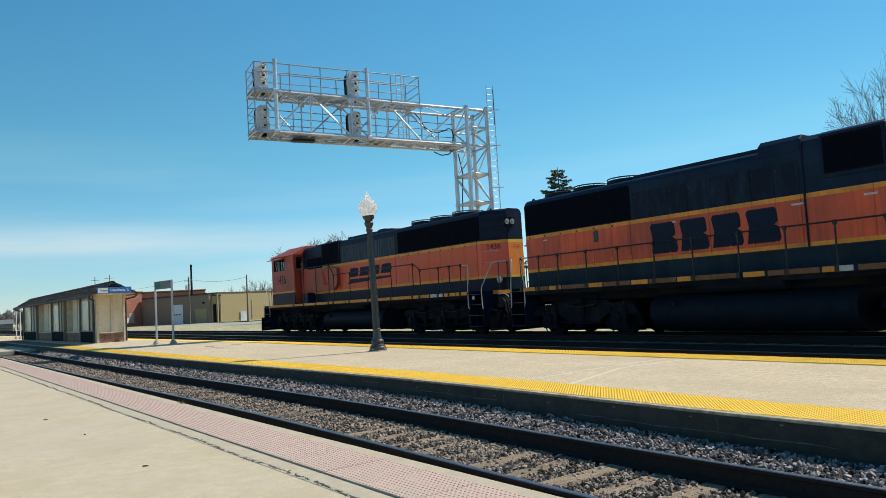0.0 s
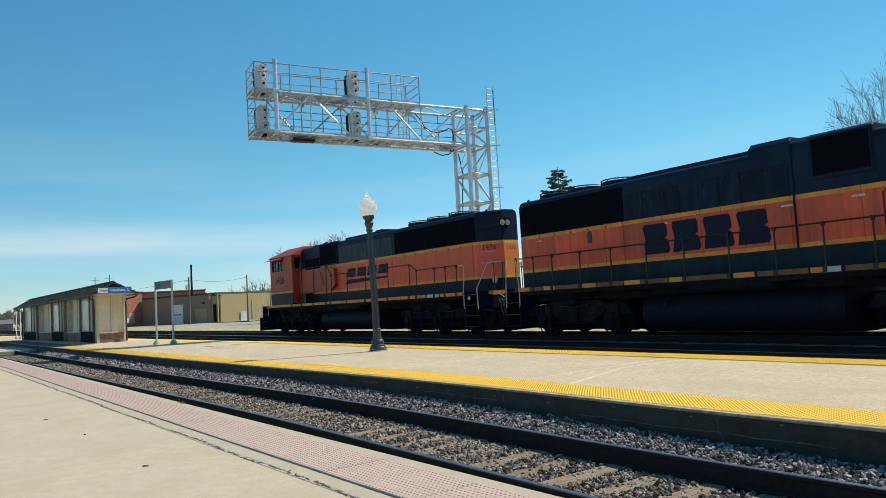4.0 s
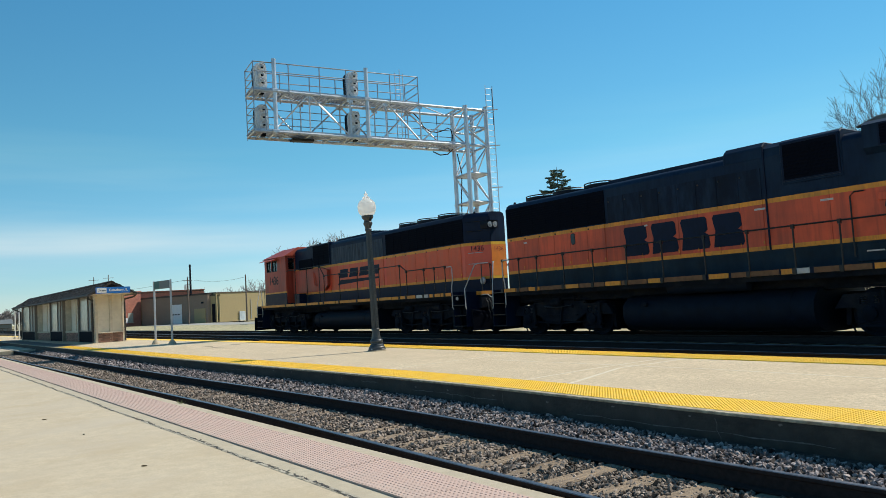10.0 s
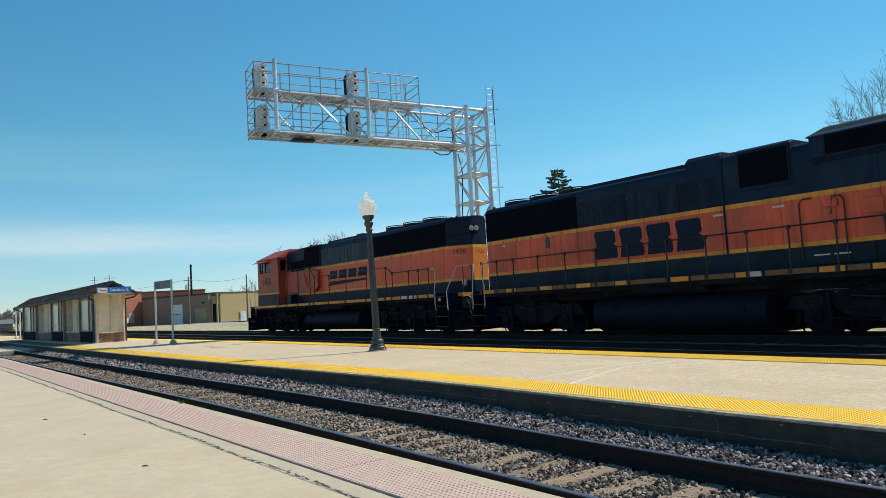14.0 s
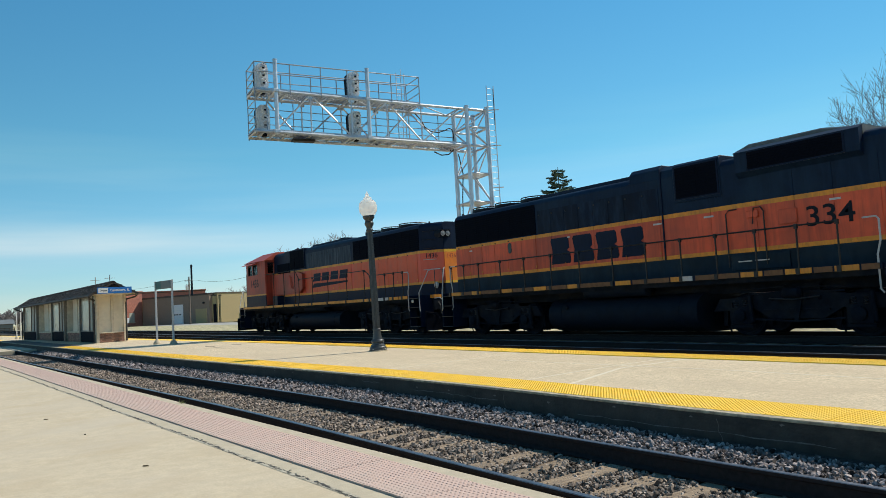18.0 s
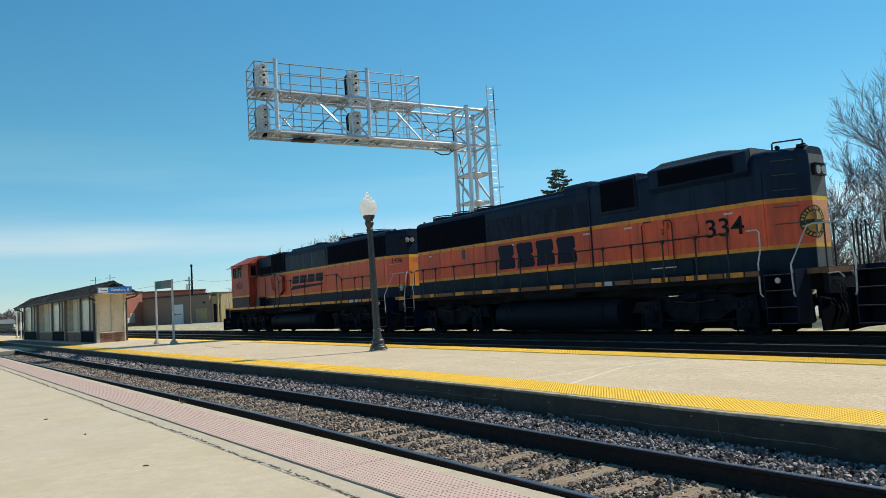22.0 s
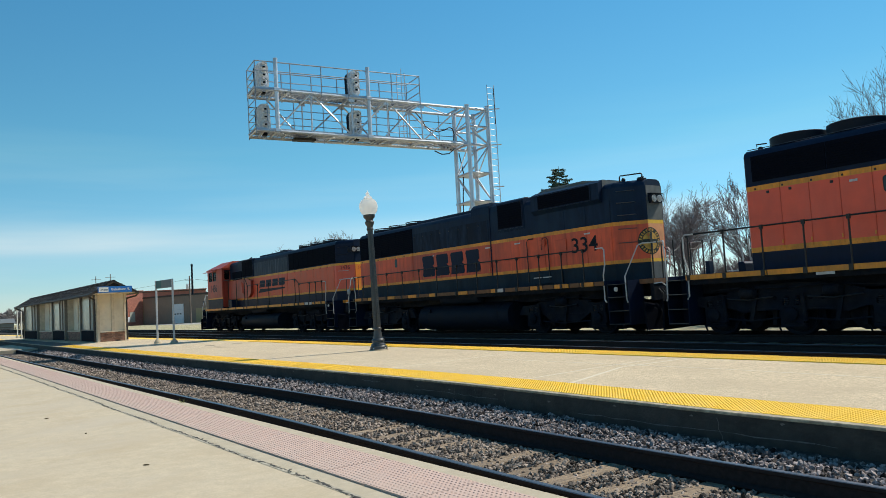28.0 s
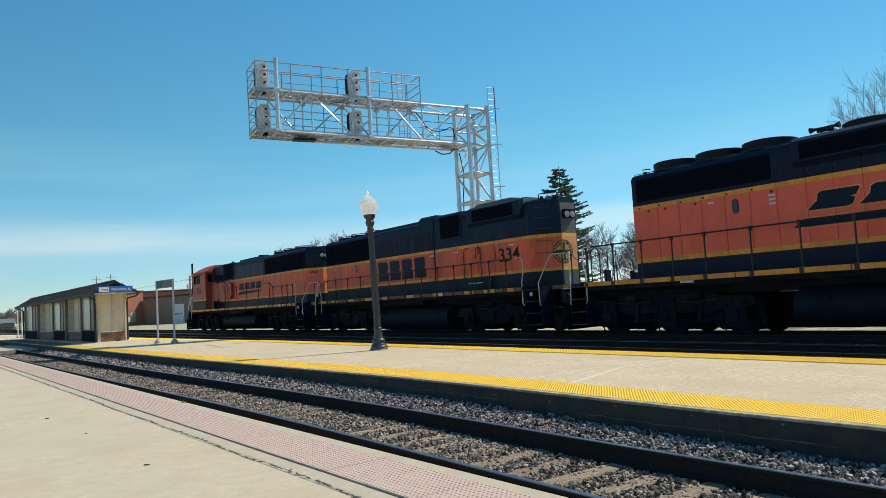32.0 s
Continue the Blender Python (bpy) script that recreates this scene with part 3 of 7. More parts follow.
def hood(ob, x0, x1, bands, z_eave, z_top, nose=None):
    """The long hood: stacked paint bands, roof with rounded shoulders. nose: depth of the tapered end at x1."""
    def plan(z0, z1):
        if nose:
            pts = [(x0, -0.94), (x1 - nose, -0.94), (x1, -0.36), (x1, 0.36), (x1 - nose, 0.94), (x0, 0.94)]
        else:
            pts = [(x0 + 0.04, -0.94), (x1 - 0.04, -0.94), (x1, -0.90), (x1, 0.90), (x1 - 0.04, 0.94), (x0 + 0.04, 0.94), (x0, 0.90), (x0, -0.90)]
        return Shape().prism(pts, z0, z1, "z")
    for (a, b, m), name in zip(bands, ("hood_base", "hood_stripe", "hood_side", "hood_stripe", "hood_top")):
        part(name, plan(a, b), m, ob)
    end = x1 - (nose or 0)
    part("roof", Shape().prism(roof_section(z_eave, z_top, 0.935), x0 + 0.015, end, "x"), bands[-1][2], ob, smooth=True)
    if nose:
        s = Shape()
        a = roof_section(z_eave, z_top, 0.935)
        n = len(a)
        ring = [(end, y, z) for y, z in a] + [(x1 - 0.02, y * (0.40 if abs(y) > 0.4 else 0.6), z - 0.03) for y, z in a]
        s.add(ring, [tuple(range(n, 2 * n))] + [(i, (i + 1) % n, n + (i + 1) % n, n + i) for i in range(n)])
        part("roof_end", s, bands[-1][2], ob, smooth=True)


def doors(ob, xs, bands, z0, z1, y=-0.94, handles=True, name="hood_door"):
    """Hinged access doors on the near flank of a hood, one from x to x in xs."""
    for a, b in zip(xs, xs[1:]):
        pieces = []
        for lo, hi, m in bands:
            lo, hi = max(lo, z0), min(hi, z1)
            if hi > lo:
                pieces.append((Shape().box(a + 0.006, b - 0.006, y - 0.016, y + 0.01, lo, hi), m))
        d = multi(name, pieces, ob)
        if handles:
            z = z1 - 0.16
            part("latch", Shape().box(a + 0.05, a + 0.09, y - 0.034, y - 0.014, z, z + 0.045), RAIL_BLACK, d)
            part("hinge", Shape().box(b - 0.05, b - 0.022, y - 0.026, y - 0.014, z0 + 0.12, z0 + 0.2), pieces[len(pieces) // 2][1], d)


def louvre(ob, x0, x1, z0, z1, y=-0.94, name="radiator_grille", slats=10, material=None):
    """A dark recessed grille with slats."""
    s = Shape().box(x0, x1, y - 0.02, y + 0.01, z0, z1)
    g = part(name, s, material or GRILLE, ob)
    fr = Shape()
    for a, b, c, e in ((x0 - 0.04, x1 + 0.04, z1, z1 + 0.035), (x0 - 0.04, x1 + 0.04, z0 - 0.035, z0), (x0 - 0.04, x0, z0, z1), (x1, x1 + 0.04, z0, z1)):
        fr.box(a, b, y - 0.022, y + 0.01, c, e)
    part("grille_frame", fr, GRILLE if name == "radiator_grille" else DARK, g)
    sl = Shape()
    n = max(2, int((x1 - x0) / 0.6))
    for i in range(1, n):
        x = x0 + (x1 - x0) * i / n
        sl.box(x - 0.008, x + 0.008, y - 0.030, y - 0.02, z0, z1)
    for i in range(1, slats):
        z = z0 + (z1 - z0) * i / slats
        sl.hexa([(x0, y - 0.034, z - 0.012), (x1, y - 0.034, z - 0.012), (x1, y - 0.02, z), (x0, y - 0.02, z), (x0, y - 0.034, z - 0.006), (x1, y - 0.034, z - 0.006), (x1, y - 0.02, z + 0.006), (x0, y - 0.02, z + 0.006)])
    part("slats", sl, GRILLE, g)


def handrail(ob, posts, z=2.5, y=-1.45, foot=1.42, name="handrail"):
    """Side handrail: a bar on separate stanchions."""
    part(name, Shape().tube([(posts[0] - 0.03, y, z), (posts[-1] + 0.03, y, z)], 0.021), RAIL_BLACK, ob)
    for x in posts:
        s = Shape().tube([(x, y, z), (x, y, 1.55), (x, y - 0.055, 1.50), (x, y - 0.065, foot)], 0.021)
        s.box(x - 0.045, x + 0.045, y - 0.095, y - 0.07, foot - 0.01, foot + 0.13)
        s.box(x - 0.035, x + 0.035, y - 0.03, y + 0.03, z - 0.07, z + 0.03)
        part("stanchion", s, RAIL_BLACK, ob)


def step_well(ob, x0, x1, material, edge=None):
    """Corner steps between platform and rail, on both sides; edge: the finish of the step edges."""
    for sy in (-1, 1):
        well = part("step_well", Shape().box(x0, x1, sy * 0.82, sy * 0.86, 0.30, 1.54).box(x0, x0 + 0.02, sy * 0.86, sy * 1.46, 0.30, 1.54).box(x1 - 0.02, x1, sy * 0.86, sy * 1.46, 0.30, 1.54), material, ob)
        for z in (0.33, 0.70, 1.08, 1.44):
            part("step", Shape().box(x0 + 0.02, x1 - 0.02, sy * 0.86, sy * 1.48, z - 0.025, z), UNDER, well)
            part("step_edge", Shape().box(x0 + 0.02, x1 - 0.02, sy * 1.48, sy * 1.488, z - 0.010, z + 0.004), edge or RUNG_DARK, well, "worn step edge")


def grab(ob, pts, material=None, name="grab_rail"):
    part(name, Shape().tube(pts, 0.02), material or RAIL_WHITE, ob, "white-painted grab rail" if material is None else "")


def end_rails(ob, xw, xo, xp, hand=2.5):
    """Bent grab rails beside the steps. xw: inner side of the steps, xo: outer side, xp: end of the platform."""
    k = 1 if xo > xw else -1
    for sy in (-1, 1):
        y = sy * 1.47
        grab(ob, [(xw - 0.3 * k, y, hand), (xw - 0.03 * k, y, hand), (xw + 0.02 * k, y, hand - 0.06), (xw + 0.02 * k, y, 2.02), (xw - 0.06 * k, y, 1.72), (xw - 0.06 * k, y, 1.02), (xw + 0.0 * k, y, 0.94)])
        grab(ob, [(xo, y, 0.92), (xo - 0.03 * k, y, 1.0), (xo - 0.05 * k, y, 1.64), (xo + 0.22 * k, y - sy * 0.3, 2.48), (xo + 0.3 * k, y - sy * 0.4, 2.53), (xo + 0.62 * k, y - sy * 0.6, 2.53)])
    for sy in (-1, 1):
        s = Shape().tube([(xp, sy * 0.85, 1.5), (xp, sy * 0.85, 2.53), (xp, sy * 0.45, 2.53), (xp, sy * 0.45, 1.5)], 0.02)
        part("end_railing", s, RAIL_BLACK, ob)
    ch = [(xp, -0.43 + 0.86 * i / 8, 2.5 - 0.22 * (1 - ((i - 4) / 4) ** 2)) for i in range(9)]
    part("chain", Shape().tube(ch, 0.012, 5), RAIL_BLACK, ob)


def coupler(ob, x_end, k):
    """Draft box, coupler head, plow and hoses at an end; k = 1 towards +x."""
    part("end_sill", Shape().box(x_end - 0.12 * k, x_end, -0.95, 0.95, 0.95, 1.50), UNDER, ob)
    c = Shape().box(x_end, x_end + 0.45 * k, -0.11, 0.11, 0.78, 1.0)
    c.prism([(x_end + 0.40 * k, -0.13), (x_end + 0.62 * k, -0.2), (x_end + 0.72 * k, -0.08), (x_end + 0.60 * k, 0.02), (x_end + 0.70 * k, 0.16), (x_end + 0.42 * k, 0.2)], 0.70, 1.06, "z")
    part("coupler", c, UNDER, ob)
    p = Shape()
    for sy in (-1, 1):
        p.hexa([(x_end, sy * 1.4, 0.16), (x_end + 0.28 * k, 0, 0.16), (x_end + 0.32 * k, 0, 0.16), (x_end + 0.05 * k, sy * 1.4, 0.16), (x_end - 0.05 * k, sy * 1.4, 0.92), (x_end + 0.12 * k, 0, 0.70), (x_end + 0.16 * k, 0, 0.70), (x_end, sy * 1.4, 0.92)])
    part("plow", p, GRILLE, ob)
    for y in (-0.75, -0.62, -0.5, 0.5, 0.62, 0.75):
        pts = [(x_end, y, 1.25), (x_end + 0.12 * k, y, 1.12), (x_end + 0.14 * k, y, 0.85), (x_end + 0.20 * k, y * 0.96, 0.72)]
        part("air_hose", Shape().tube(pts, 0.02, 5), RAIL_BLACK, ob)
    for sy in (-1, 1):
        part("cut_lever", Shape().tube([(x_end, sy * 0.95, 1.40), (x_end + 0.16 * k, sy * 0.80, 1.42), (x_end + 0.18 * k, sy * 0.62, 1.30)], 0.018), RAIL_WHITE, ob)


def truck(ob, x, axles):
    """A truck's side frames, pedestals, springs and brake gear, on both sides."""
    c, n = sum(axles) / len(axles), len(axles)
    half = (axles[-1] - axles[0]) / 2
    for sy in (-1, 1):
        y0, y1 = sy * 0.93, sy * 1.08
        if n == 3:
            top = [(-half - 0.62, 0.78), (-half - 0.45, 0.98), (-half + 0.35, 1.0), (-half + 0.75, 1.12), (-0.7, 1.2), (0, 1.22), (0.7, 1.2), (half - 0.75, 1.12), (half - 0.35, 1.0), (half + 0.45, 0.98), (half + 0.62, 0.78)]
            low = [(half + 0.35, 0.70), (half - 0.42, 0.66), (half - 0.8, 0.55), (0.45, 0.62), (-0.45, 0.62), (-half + 0.8, 0.55), (-half + 0.42, 0.66), (-half - 0.35, 0.70)]
        else:
            top = [(-half - 0.75, 0.62), (-half - 0.55, 0.92), (-half + 0.2, 0.95), (-0.55, 1.05), (0.55, 1.05), (half - 0.2, 0.95), (half + 0.55, 0.92), (half + 0.75, 0.62)]
            low = [(half + 0.4, 0.62), (half - 0.35, 0.66), (0.62, 0.42), (-0.62, 0.42), (-half + 0.35, 0.66), (-half - 0.4, 0.62)]
        t = part("truck_frame", Shape().prism([(c + a, b) for a, b in top + low], min(y0, y1), max(y0, y1), "y"), UNDER, ob)
        for k in range(-2, 3):
            part("frame_port", Shape().lathe([(0.055, 0), (0.055, sy * 0.004)], c + 0.28 * k + (0.14 if n == 3 else 0), 0.88, 10, "y", sy * 1.081), GRILLE, t)
        part("frame_rib", Shape().box(c - half * 0.8, c + half * 0.8, sy * 1.08, sy * 1.12, 1.0, 1.04), UNDER, t)
        part("frame_rib", Shape().box(c - half * 0.55, c + half * 0.55, sy * 1.08, sy * 1.12, 0.60, 0.64), UNDER, t)
        for a in axles:
            j = Shape().box(a - 0.2, a + 0.2, sy * 1.0, sy * 1.13, WHEEL_R - 0.2, WHEEL_R + 0.2)
            j.lathe([(0.16, sy * 1.13), (0.16, sy * 1.2), (0.1, sy * 1.23), (0.03, sy * 1.24)], a, WHEEL_R, 14, "y")
            part("journal_box", j, UNDER, t, smooth=True)
            for dx in (-0.13, 0.13):
                sp = Shape()
                for i in range(4):
                    sp.lathe([(0.05, 0), (0.078, 0.018), (0.05, 0.036)], a + dx, sy * 1.06, 8, "z", WHEEL_R + 0.2 + i * 0.045)
                part("spring", sp, UNDER_PIPE, t)
        for dx in ([-half * 0.5, half * 0.5] if n == 3 else [0]):
            part("brake_cylinder", Shape().lathe([(0.1, -0.2), (0.13, -0.18), (0.13, 0.16), (0.06, 0.2)], sy * 1.2, 1.02, 12, "x", c + dx), UNDER, t, smooth=True)
            part("brake_pipe", Shape().tube([(c + dx - 0.6, sy * 1.17, 0.9), (c + dx, sy * 1.2, 0.86), (c + dx + 0.6, sy * 1.17, 0.92)], 0.018, 5), UNDER_PIPE, t)
        for a in axles:
            part("pedestal_liner", Shape().box(a - 0.27, a - 0.2, sy * 1.06, sy * 1.13, 0.30, 0.82), UNDER, t)
            part("pedestal_liner", Shape().box(a + 0.2, a + 0.27, sy * 1.06, sy * 1.13, 0.30, 0.82), UNDER, t)
            part("pedestal_tie", Shape().box(a - 0.3, a + 0.3, sy * 1.0, sy * 1.1, 0.22, 0.29), UNDER, t)
            part("shock_absorber", Shape().tube([(a + 0.34, sy * 1.16, 0.35), (a + 0.3, sy * 1.16, 0.98)], 0.045, 8), UNDER, t)
        for a, b in zip(axles, axles[1:]):
            m = (a + b) / 2
            part("brake_rod", Shape().tube([(a + 0.3, sy * 1.12, 0.42), (m, sy * 1.14, 0.36), (b - 0.3, sy * 1.12, 0.42)], 0.025, 6), UNDER, t)
            part("brake_lever", Shape().hexa([(m - 0.05, sy * 1.12, 0.34), (m + 0.05, sy * 1.12, 0.34), (m + 0.05, sy * 1.16, 0.34), (m - 0.05, sy * 1.16, 0.34), (m + 0.12, sy * 1.12, 0.95), (m + 0.2, sy * 1.12, 0.95), (m + 0.2, sy * 1.16, 0.95), (m + 0.12, sy * 1.16, 0.95)]), UNDER, t)
            part("air_line", Shape().tube([(a, sy * 1.18, 1.12), (m - 0.2, sy * 1.2, 1.16), (m, sy * 1.2, 1.05), (m + 0.3, sy * 1.2, 1.14), (b, sy * 1.18, 1.1)], 0.016, 5), UNDER, t)
        for a in axles:
            for dx in (-0.6, 0.6):
                part("brake_hanger", Shape().hexa([(a + dx - 0.05, sy * 0.7, 0.25), (a + dx + 0.05, sy * 0.7, 0.25), (a + dx + 0.05, sy * 0.84, 0.25), (a + dx - 0.05, sy * 0.84, 0.25), (a + dx * 0.9 - 0.06, sy * 0.7, 0.85), (a + dx * 0.9 + 0.06, sy * 0.7, 0.85), (a + dx * 0.9 + 0.06, sy * 0.84, 0.85), (a + dx * 0.9 - 0.06, sy * 0.84, 0.85)]), UNDER, t)
    for i, a in enumerate(axles):
        m = Shape().lathe([(0.3, -0.62), (0.42, -0.58), (0.42, 0.58), (0.3, 0.62)], a + (0.62 if i < n - 1 else -0.62), 0.53, 14, "y")
        part("traction_motor", m, UNDER, ob, smooth=True)
        part("gear_case", Shape().prism([(a - 0.45, 0.13), (a + 0.45, 0.13), (a + 0.5, 0.5), (a, 0.95), (a - 0.5, 0.5)], -0.6, -0.45, "y"), UNDER, ob)
        part("sand_pipe", Shape().tube([(a - 0.62, -0.86, 0.9), (a - 0.6, -0.8, 0.4), (a - 0.5, -0.76, 0.1)], 0.022, 5), UNDER, ob)
    part("brake_beam", Shape().box(axles[0] - (2.3 if c > x else 0.7), axles[-1] + (2.3 if c < x else 0.7), 0.35, 0.5, 0.10, 0.95), UNDER, ob)
    part("truck_bolster", Shape().box(c - 0.5, c + 0.5, -0.95, 0.95, 0.7, 1.2).box(axles[0] - 0.3, axles[-1] + 0.3, -0.5, 0.5, 0.45, 0.95), UNDER, ob)


def tank(ob, x0, x1, width=1.38, low=0.16):
    mid, tall = (1.16 + low) / 2, (1.16 - low) / 2
    o = []
    for k in range(28):
        a = 2 * math.pi * k / 28
        c, q = math.cos(a), math.sin(a)
        o.append((width * math.copysign(abs(c) ** 0.62, c), mid + tall * math.copysign(abs(q) ** 0.8, q)))
    t = part("fuel_tank", Shape().prism(o, x0, x1, "x"), TANK_BLACK, ob, "black fuel tank, oily and dusty", smooth=True)
    part("filler_cap", Shape().lathe([(0.06, 0), (0.06, -0.05), (0.04, -0.07)], x0 + 0.8, 0.86, 12, "y", -width * 0.98), UNDER, t)
    for x in (x0 + 0.5, x1 - 0.6):
        part("tank_strap", Shape().prism([(a * 1.008, mid + (b - mid) * 1.012) for a, b in o], x, x + 0.06, "x"), TANK_BLACK, t, smooth=True)
    for sy in (-1, 1):
        part("air_reservoir", Shape().lathe([(0.06, 0), (0.18, 0.06), (0.19, 0.1), (0.19, 2.3), (0.18, 2.34), (0.06, 2.4)], sy * 1.16, 1.28, 14, "x", (x0 + x1) / 2 - 1.2), TANK_BLACK, ob, smooth=True)


def underframe(ob, x0, x1):
    part("underframe", Shape().box(x0, x1, -1.42, 1.42, 1.30, 1.42).box(x0 - 0.5, x1 + 0.5, -0.8, 0.8, 1.05, 1.42), UNDER, ob)
    part("walkway", Shape().box(x0, x1, -1.5, 1.5, 1.42, 1.55), DARK, ob)


def sill(ob, blocks, y=-1.5):
    """Coloured strips on the walkway's edge: rows of x0, x1, material."""
    for a, b, m in blocks:
        part("sill_strip", Shape().box(a, b, y - 0.02, y, 1.425, 1.545), m, ob)


def fan(ob, x, r, z, h, y=0.0, ring=0.0):
    f = part("roof_fan", Shape().lathe([(r, 0), (r + 0.02, 0.02), (r + 0.02, h - 0.02), (r - 0.03, h), (r - 0.05, h - 0.05), (0.1, h - 0.06), (0.09, h - 0.02)], x, y, 28, "z", z), BLACK_PAINT, ob, smooth=True)
    g = Shape()
    for k in range(12):
        a = k * math.pi / 6
        g.tube([(x, y, z + h - 0.01), (x + r * math.cos(a), y + r * math.sin(a), z + h - 0.01)], 0.008, 4)
    part("fan_guard", g, RAIL_BLACK, f)
    if ring:
        lip = [(x + r * math.cos(k * math.pi / 12), y + r * math.sin(k * math.pi / 12), z + h + ring) for k in range(25)]
        part("guard_ring", Shape().tube(lip, 0.02, 5), RAIL_BLACK, f)
        for k in range(0, 24, 3):
            part("guard_stub", Shape().tube([(lip[k][0], lip[k][1], z + h - 0.02), lip[k]], 0.014, 4), RAIL_BLACK, f)


def headlights(ob, x, z, k, mid=0.0, deep=0.0):
    """Twin headlights in one box, its middle at y = mid, reaching back by deep behind the end plate."""
    h = part("headlight_box", Shape().prism([(mid - 0.24, z - 0.13), (mid + 0.24, z - 0.13), (mid + 0.27, z), (mid + 0.24, z + 0.13), (mid - 0.24, z + 0.13), (mid - 0.27, z)], x - deep * k, x + 0.09 * k, "x"), BLACK_PAINT, ob)
    for y in (mid - 0.12, mid + 0.12):
        part("lens", Shape().lathe([(0.085, 0), (0.08, 0.015 * k), (0.05, 0.025 * k), (0.005, 0.03 * k)], y, z, 16, "x", x + 0.09 * k), LENS, h, "clear round headlight lens", smooth=True)
        part("lens_rim", Shape().lathe([(0.10, 0), (0.10, 0.025 * k), (0.086, 0.025 * k), (0.086, 0)], y, z, 16, "x", x + 0.088 * k), RAIL_WHITE, h)
    part("visor", Shape().box(x, x + 0.12 * k, mid - 0.27, mid + 0.27, z + 0.14, z + 0.155), BLACK_PAINT, h)


def oval_window(ob, x, z, r):
    """An upright rounded sight glass in a hood door."""
    n = 16
    ring = [(x + r * math.cos(2 * math.pi * k / n), z + r * 1.2 * (1 if math.sin(2 * math.pi * k / n) > 0 else -1) + r * math.sin(2 * math.pi * k / n)) for k in range(n)]
    w = part("oval_window", Shape().prism(ring, -0.966, -0.945, "y"), GLASS_DARK, ob, "small oval sight glass")
    part("window_rim", Shape().prism([(x + (a - x) * 1.22, z + (b - z) * 1.1) for a, b in ring], -0.962, -0.944, "y"), BLACK_PAINT, w)


def mark_blocks(ob, x0, w, gap, z0, z1, material, slant=0.0, y=-0.966, edge=None):
    """The railway's painted mark, kept as four plain notched slabs."""
    h = z1 - z0
    outline = [(0, 0), (0.94, 0), (1, 0.1), (0.96, 0.42), (0.82, 0.5), (0.94, 0.58), (0.92, 0.92), (0.86, 1), (0.06, 1), (0, 0.9), (0.08, 0.5)]
    for i in range(4):
        a = x0 + i * (w + gap)
        part("painted_slab", Shape().prism([(a + u * w + slant * v * h, z0 + v * h) for u, v in outline], y, y + 0.02, "y"), material, ob, "large dark painted slab of the railway's mark")
        if edge:
            grown = [((u - 0.5) * 1.07 + 0.5, (v - 0.5) * 1.14 + 0.5) for u, v in outline]
            part("slab_edge", Shape().prism([(a + u * w + slant * v * h, z0 + v * h) for u, v in grown], y + 0.002, y + 0.02, "y"), edge, ob, "thin yellow edge round a painted slab")


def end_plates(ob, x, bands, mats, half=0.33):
    """The flat face of a hood end: its paint bands, one plate each, coloured as sunlit."""
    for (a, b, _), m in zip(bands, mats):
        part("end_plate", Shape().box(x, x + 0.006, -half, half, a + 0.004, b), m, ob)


def bands_of(zs, mats):
    return [(a, b, m) for a, b, m in zip(zs, zs[1:], mats)]


def spread(x0, x1, n):
    return [x0 + (x1 - x0) * i / n for i in range(n + 1)]


# leading six-axle locomotive with a wide cab
A, AX = loco_root("leading_locomotive", -41.3, -19.2, "orange and dark green six-axle diesel locomotive with a wide cab")
a_bands = bands_of([1.55, 1.98, 2.08, 3.22, 3.33, 4.26], [DARK, YELLOW, ORANGE, YELLOW, DARK])
underframe(A, -39.1, -20.8)
part("end_platform", Shape().box(-20.8, -19.75, -0.95, 0.95, 1.42, 1.55), DARK, A)
part("end_platform_edge", Shape().box(-20.0, -19.74, -0.97, -0.95, 1.41, 1.54).box(-19.75, -19.73, -0.95, 0.95, 1.41, 1.54), YELLOW, A)
hood(A, -35.55, -19.77, a_bands, 4.26, 4.47, 0.83)
doors(A, spread(-31.3, -26.4, 8), a_bands[:2] + [(2.08, 3.22, ORANGE_STREAK), a_bands[3], (3.33, 4.26, GREY_FADE)], 2.02, 4.12)
doors(A, spread(-26.2, -20.8, 7), a_bands[:2] + [(2.08, 3.22, ORANGE_STREAK)] + a_bands[3:], 2.02, 3.36)
doors(A, [-34.2, -33.3, -32.4, -31.45], a_bands, 2.02, 3.25)
part("worn_panels", Shape().box(-31.3, -26.5, -0.945, -0.90, 4.05, 4.24), DARK_GREY, A)
louvre(A, -26.1, -20.66, 3.40, 4.20)
part("intake_box", Shape().box(-34.0, -31.4, -0.97, 0.97, 3.36, 4.45), DARK, A, bevel=0.03)
louvre(A, -33.25, -31.45, 3.40, 4.38, -0.97, "intake_grille", 8)
part("filter_box", Shape().box(-34.95, -33.35, -1.02, -0.90, 3.28, 3.80), GRILLE, A, "black filter box behind the cab", bevel=0.02)
for x in (-25.3, -23.9, -22.4):
    fan(A, x, 0.62, 4.45, 0.15, ring=0.035)
part("dynamic_hatch", Shape().box(-31.2, -27.2, -0.6, 0.6, 4.44, 4.56), DARK_GREY, A, bevel=0.03)
part("exhaust_stack", Shape().box(-28.9, -28.3, -0.25, 0.25, 4.5, 4.68), UNDER, A, bevel=0.02)
part("lifting_lug", Shape().lathe([(0.05, -0.02), (0.05, 0.02)], -20.3, 4.44, 8, "y", -0.6), BLACK_PAINT, A)
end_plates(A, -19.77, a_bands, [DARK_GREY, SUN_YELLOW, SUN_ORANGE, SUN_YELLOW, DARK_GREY])
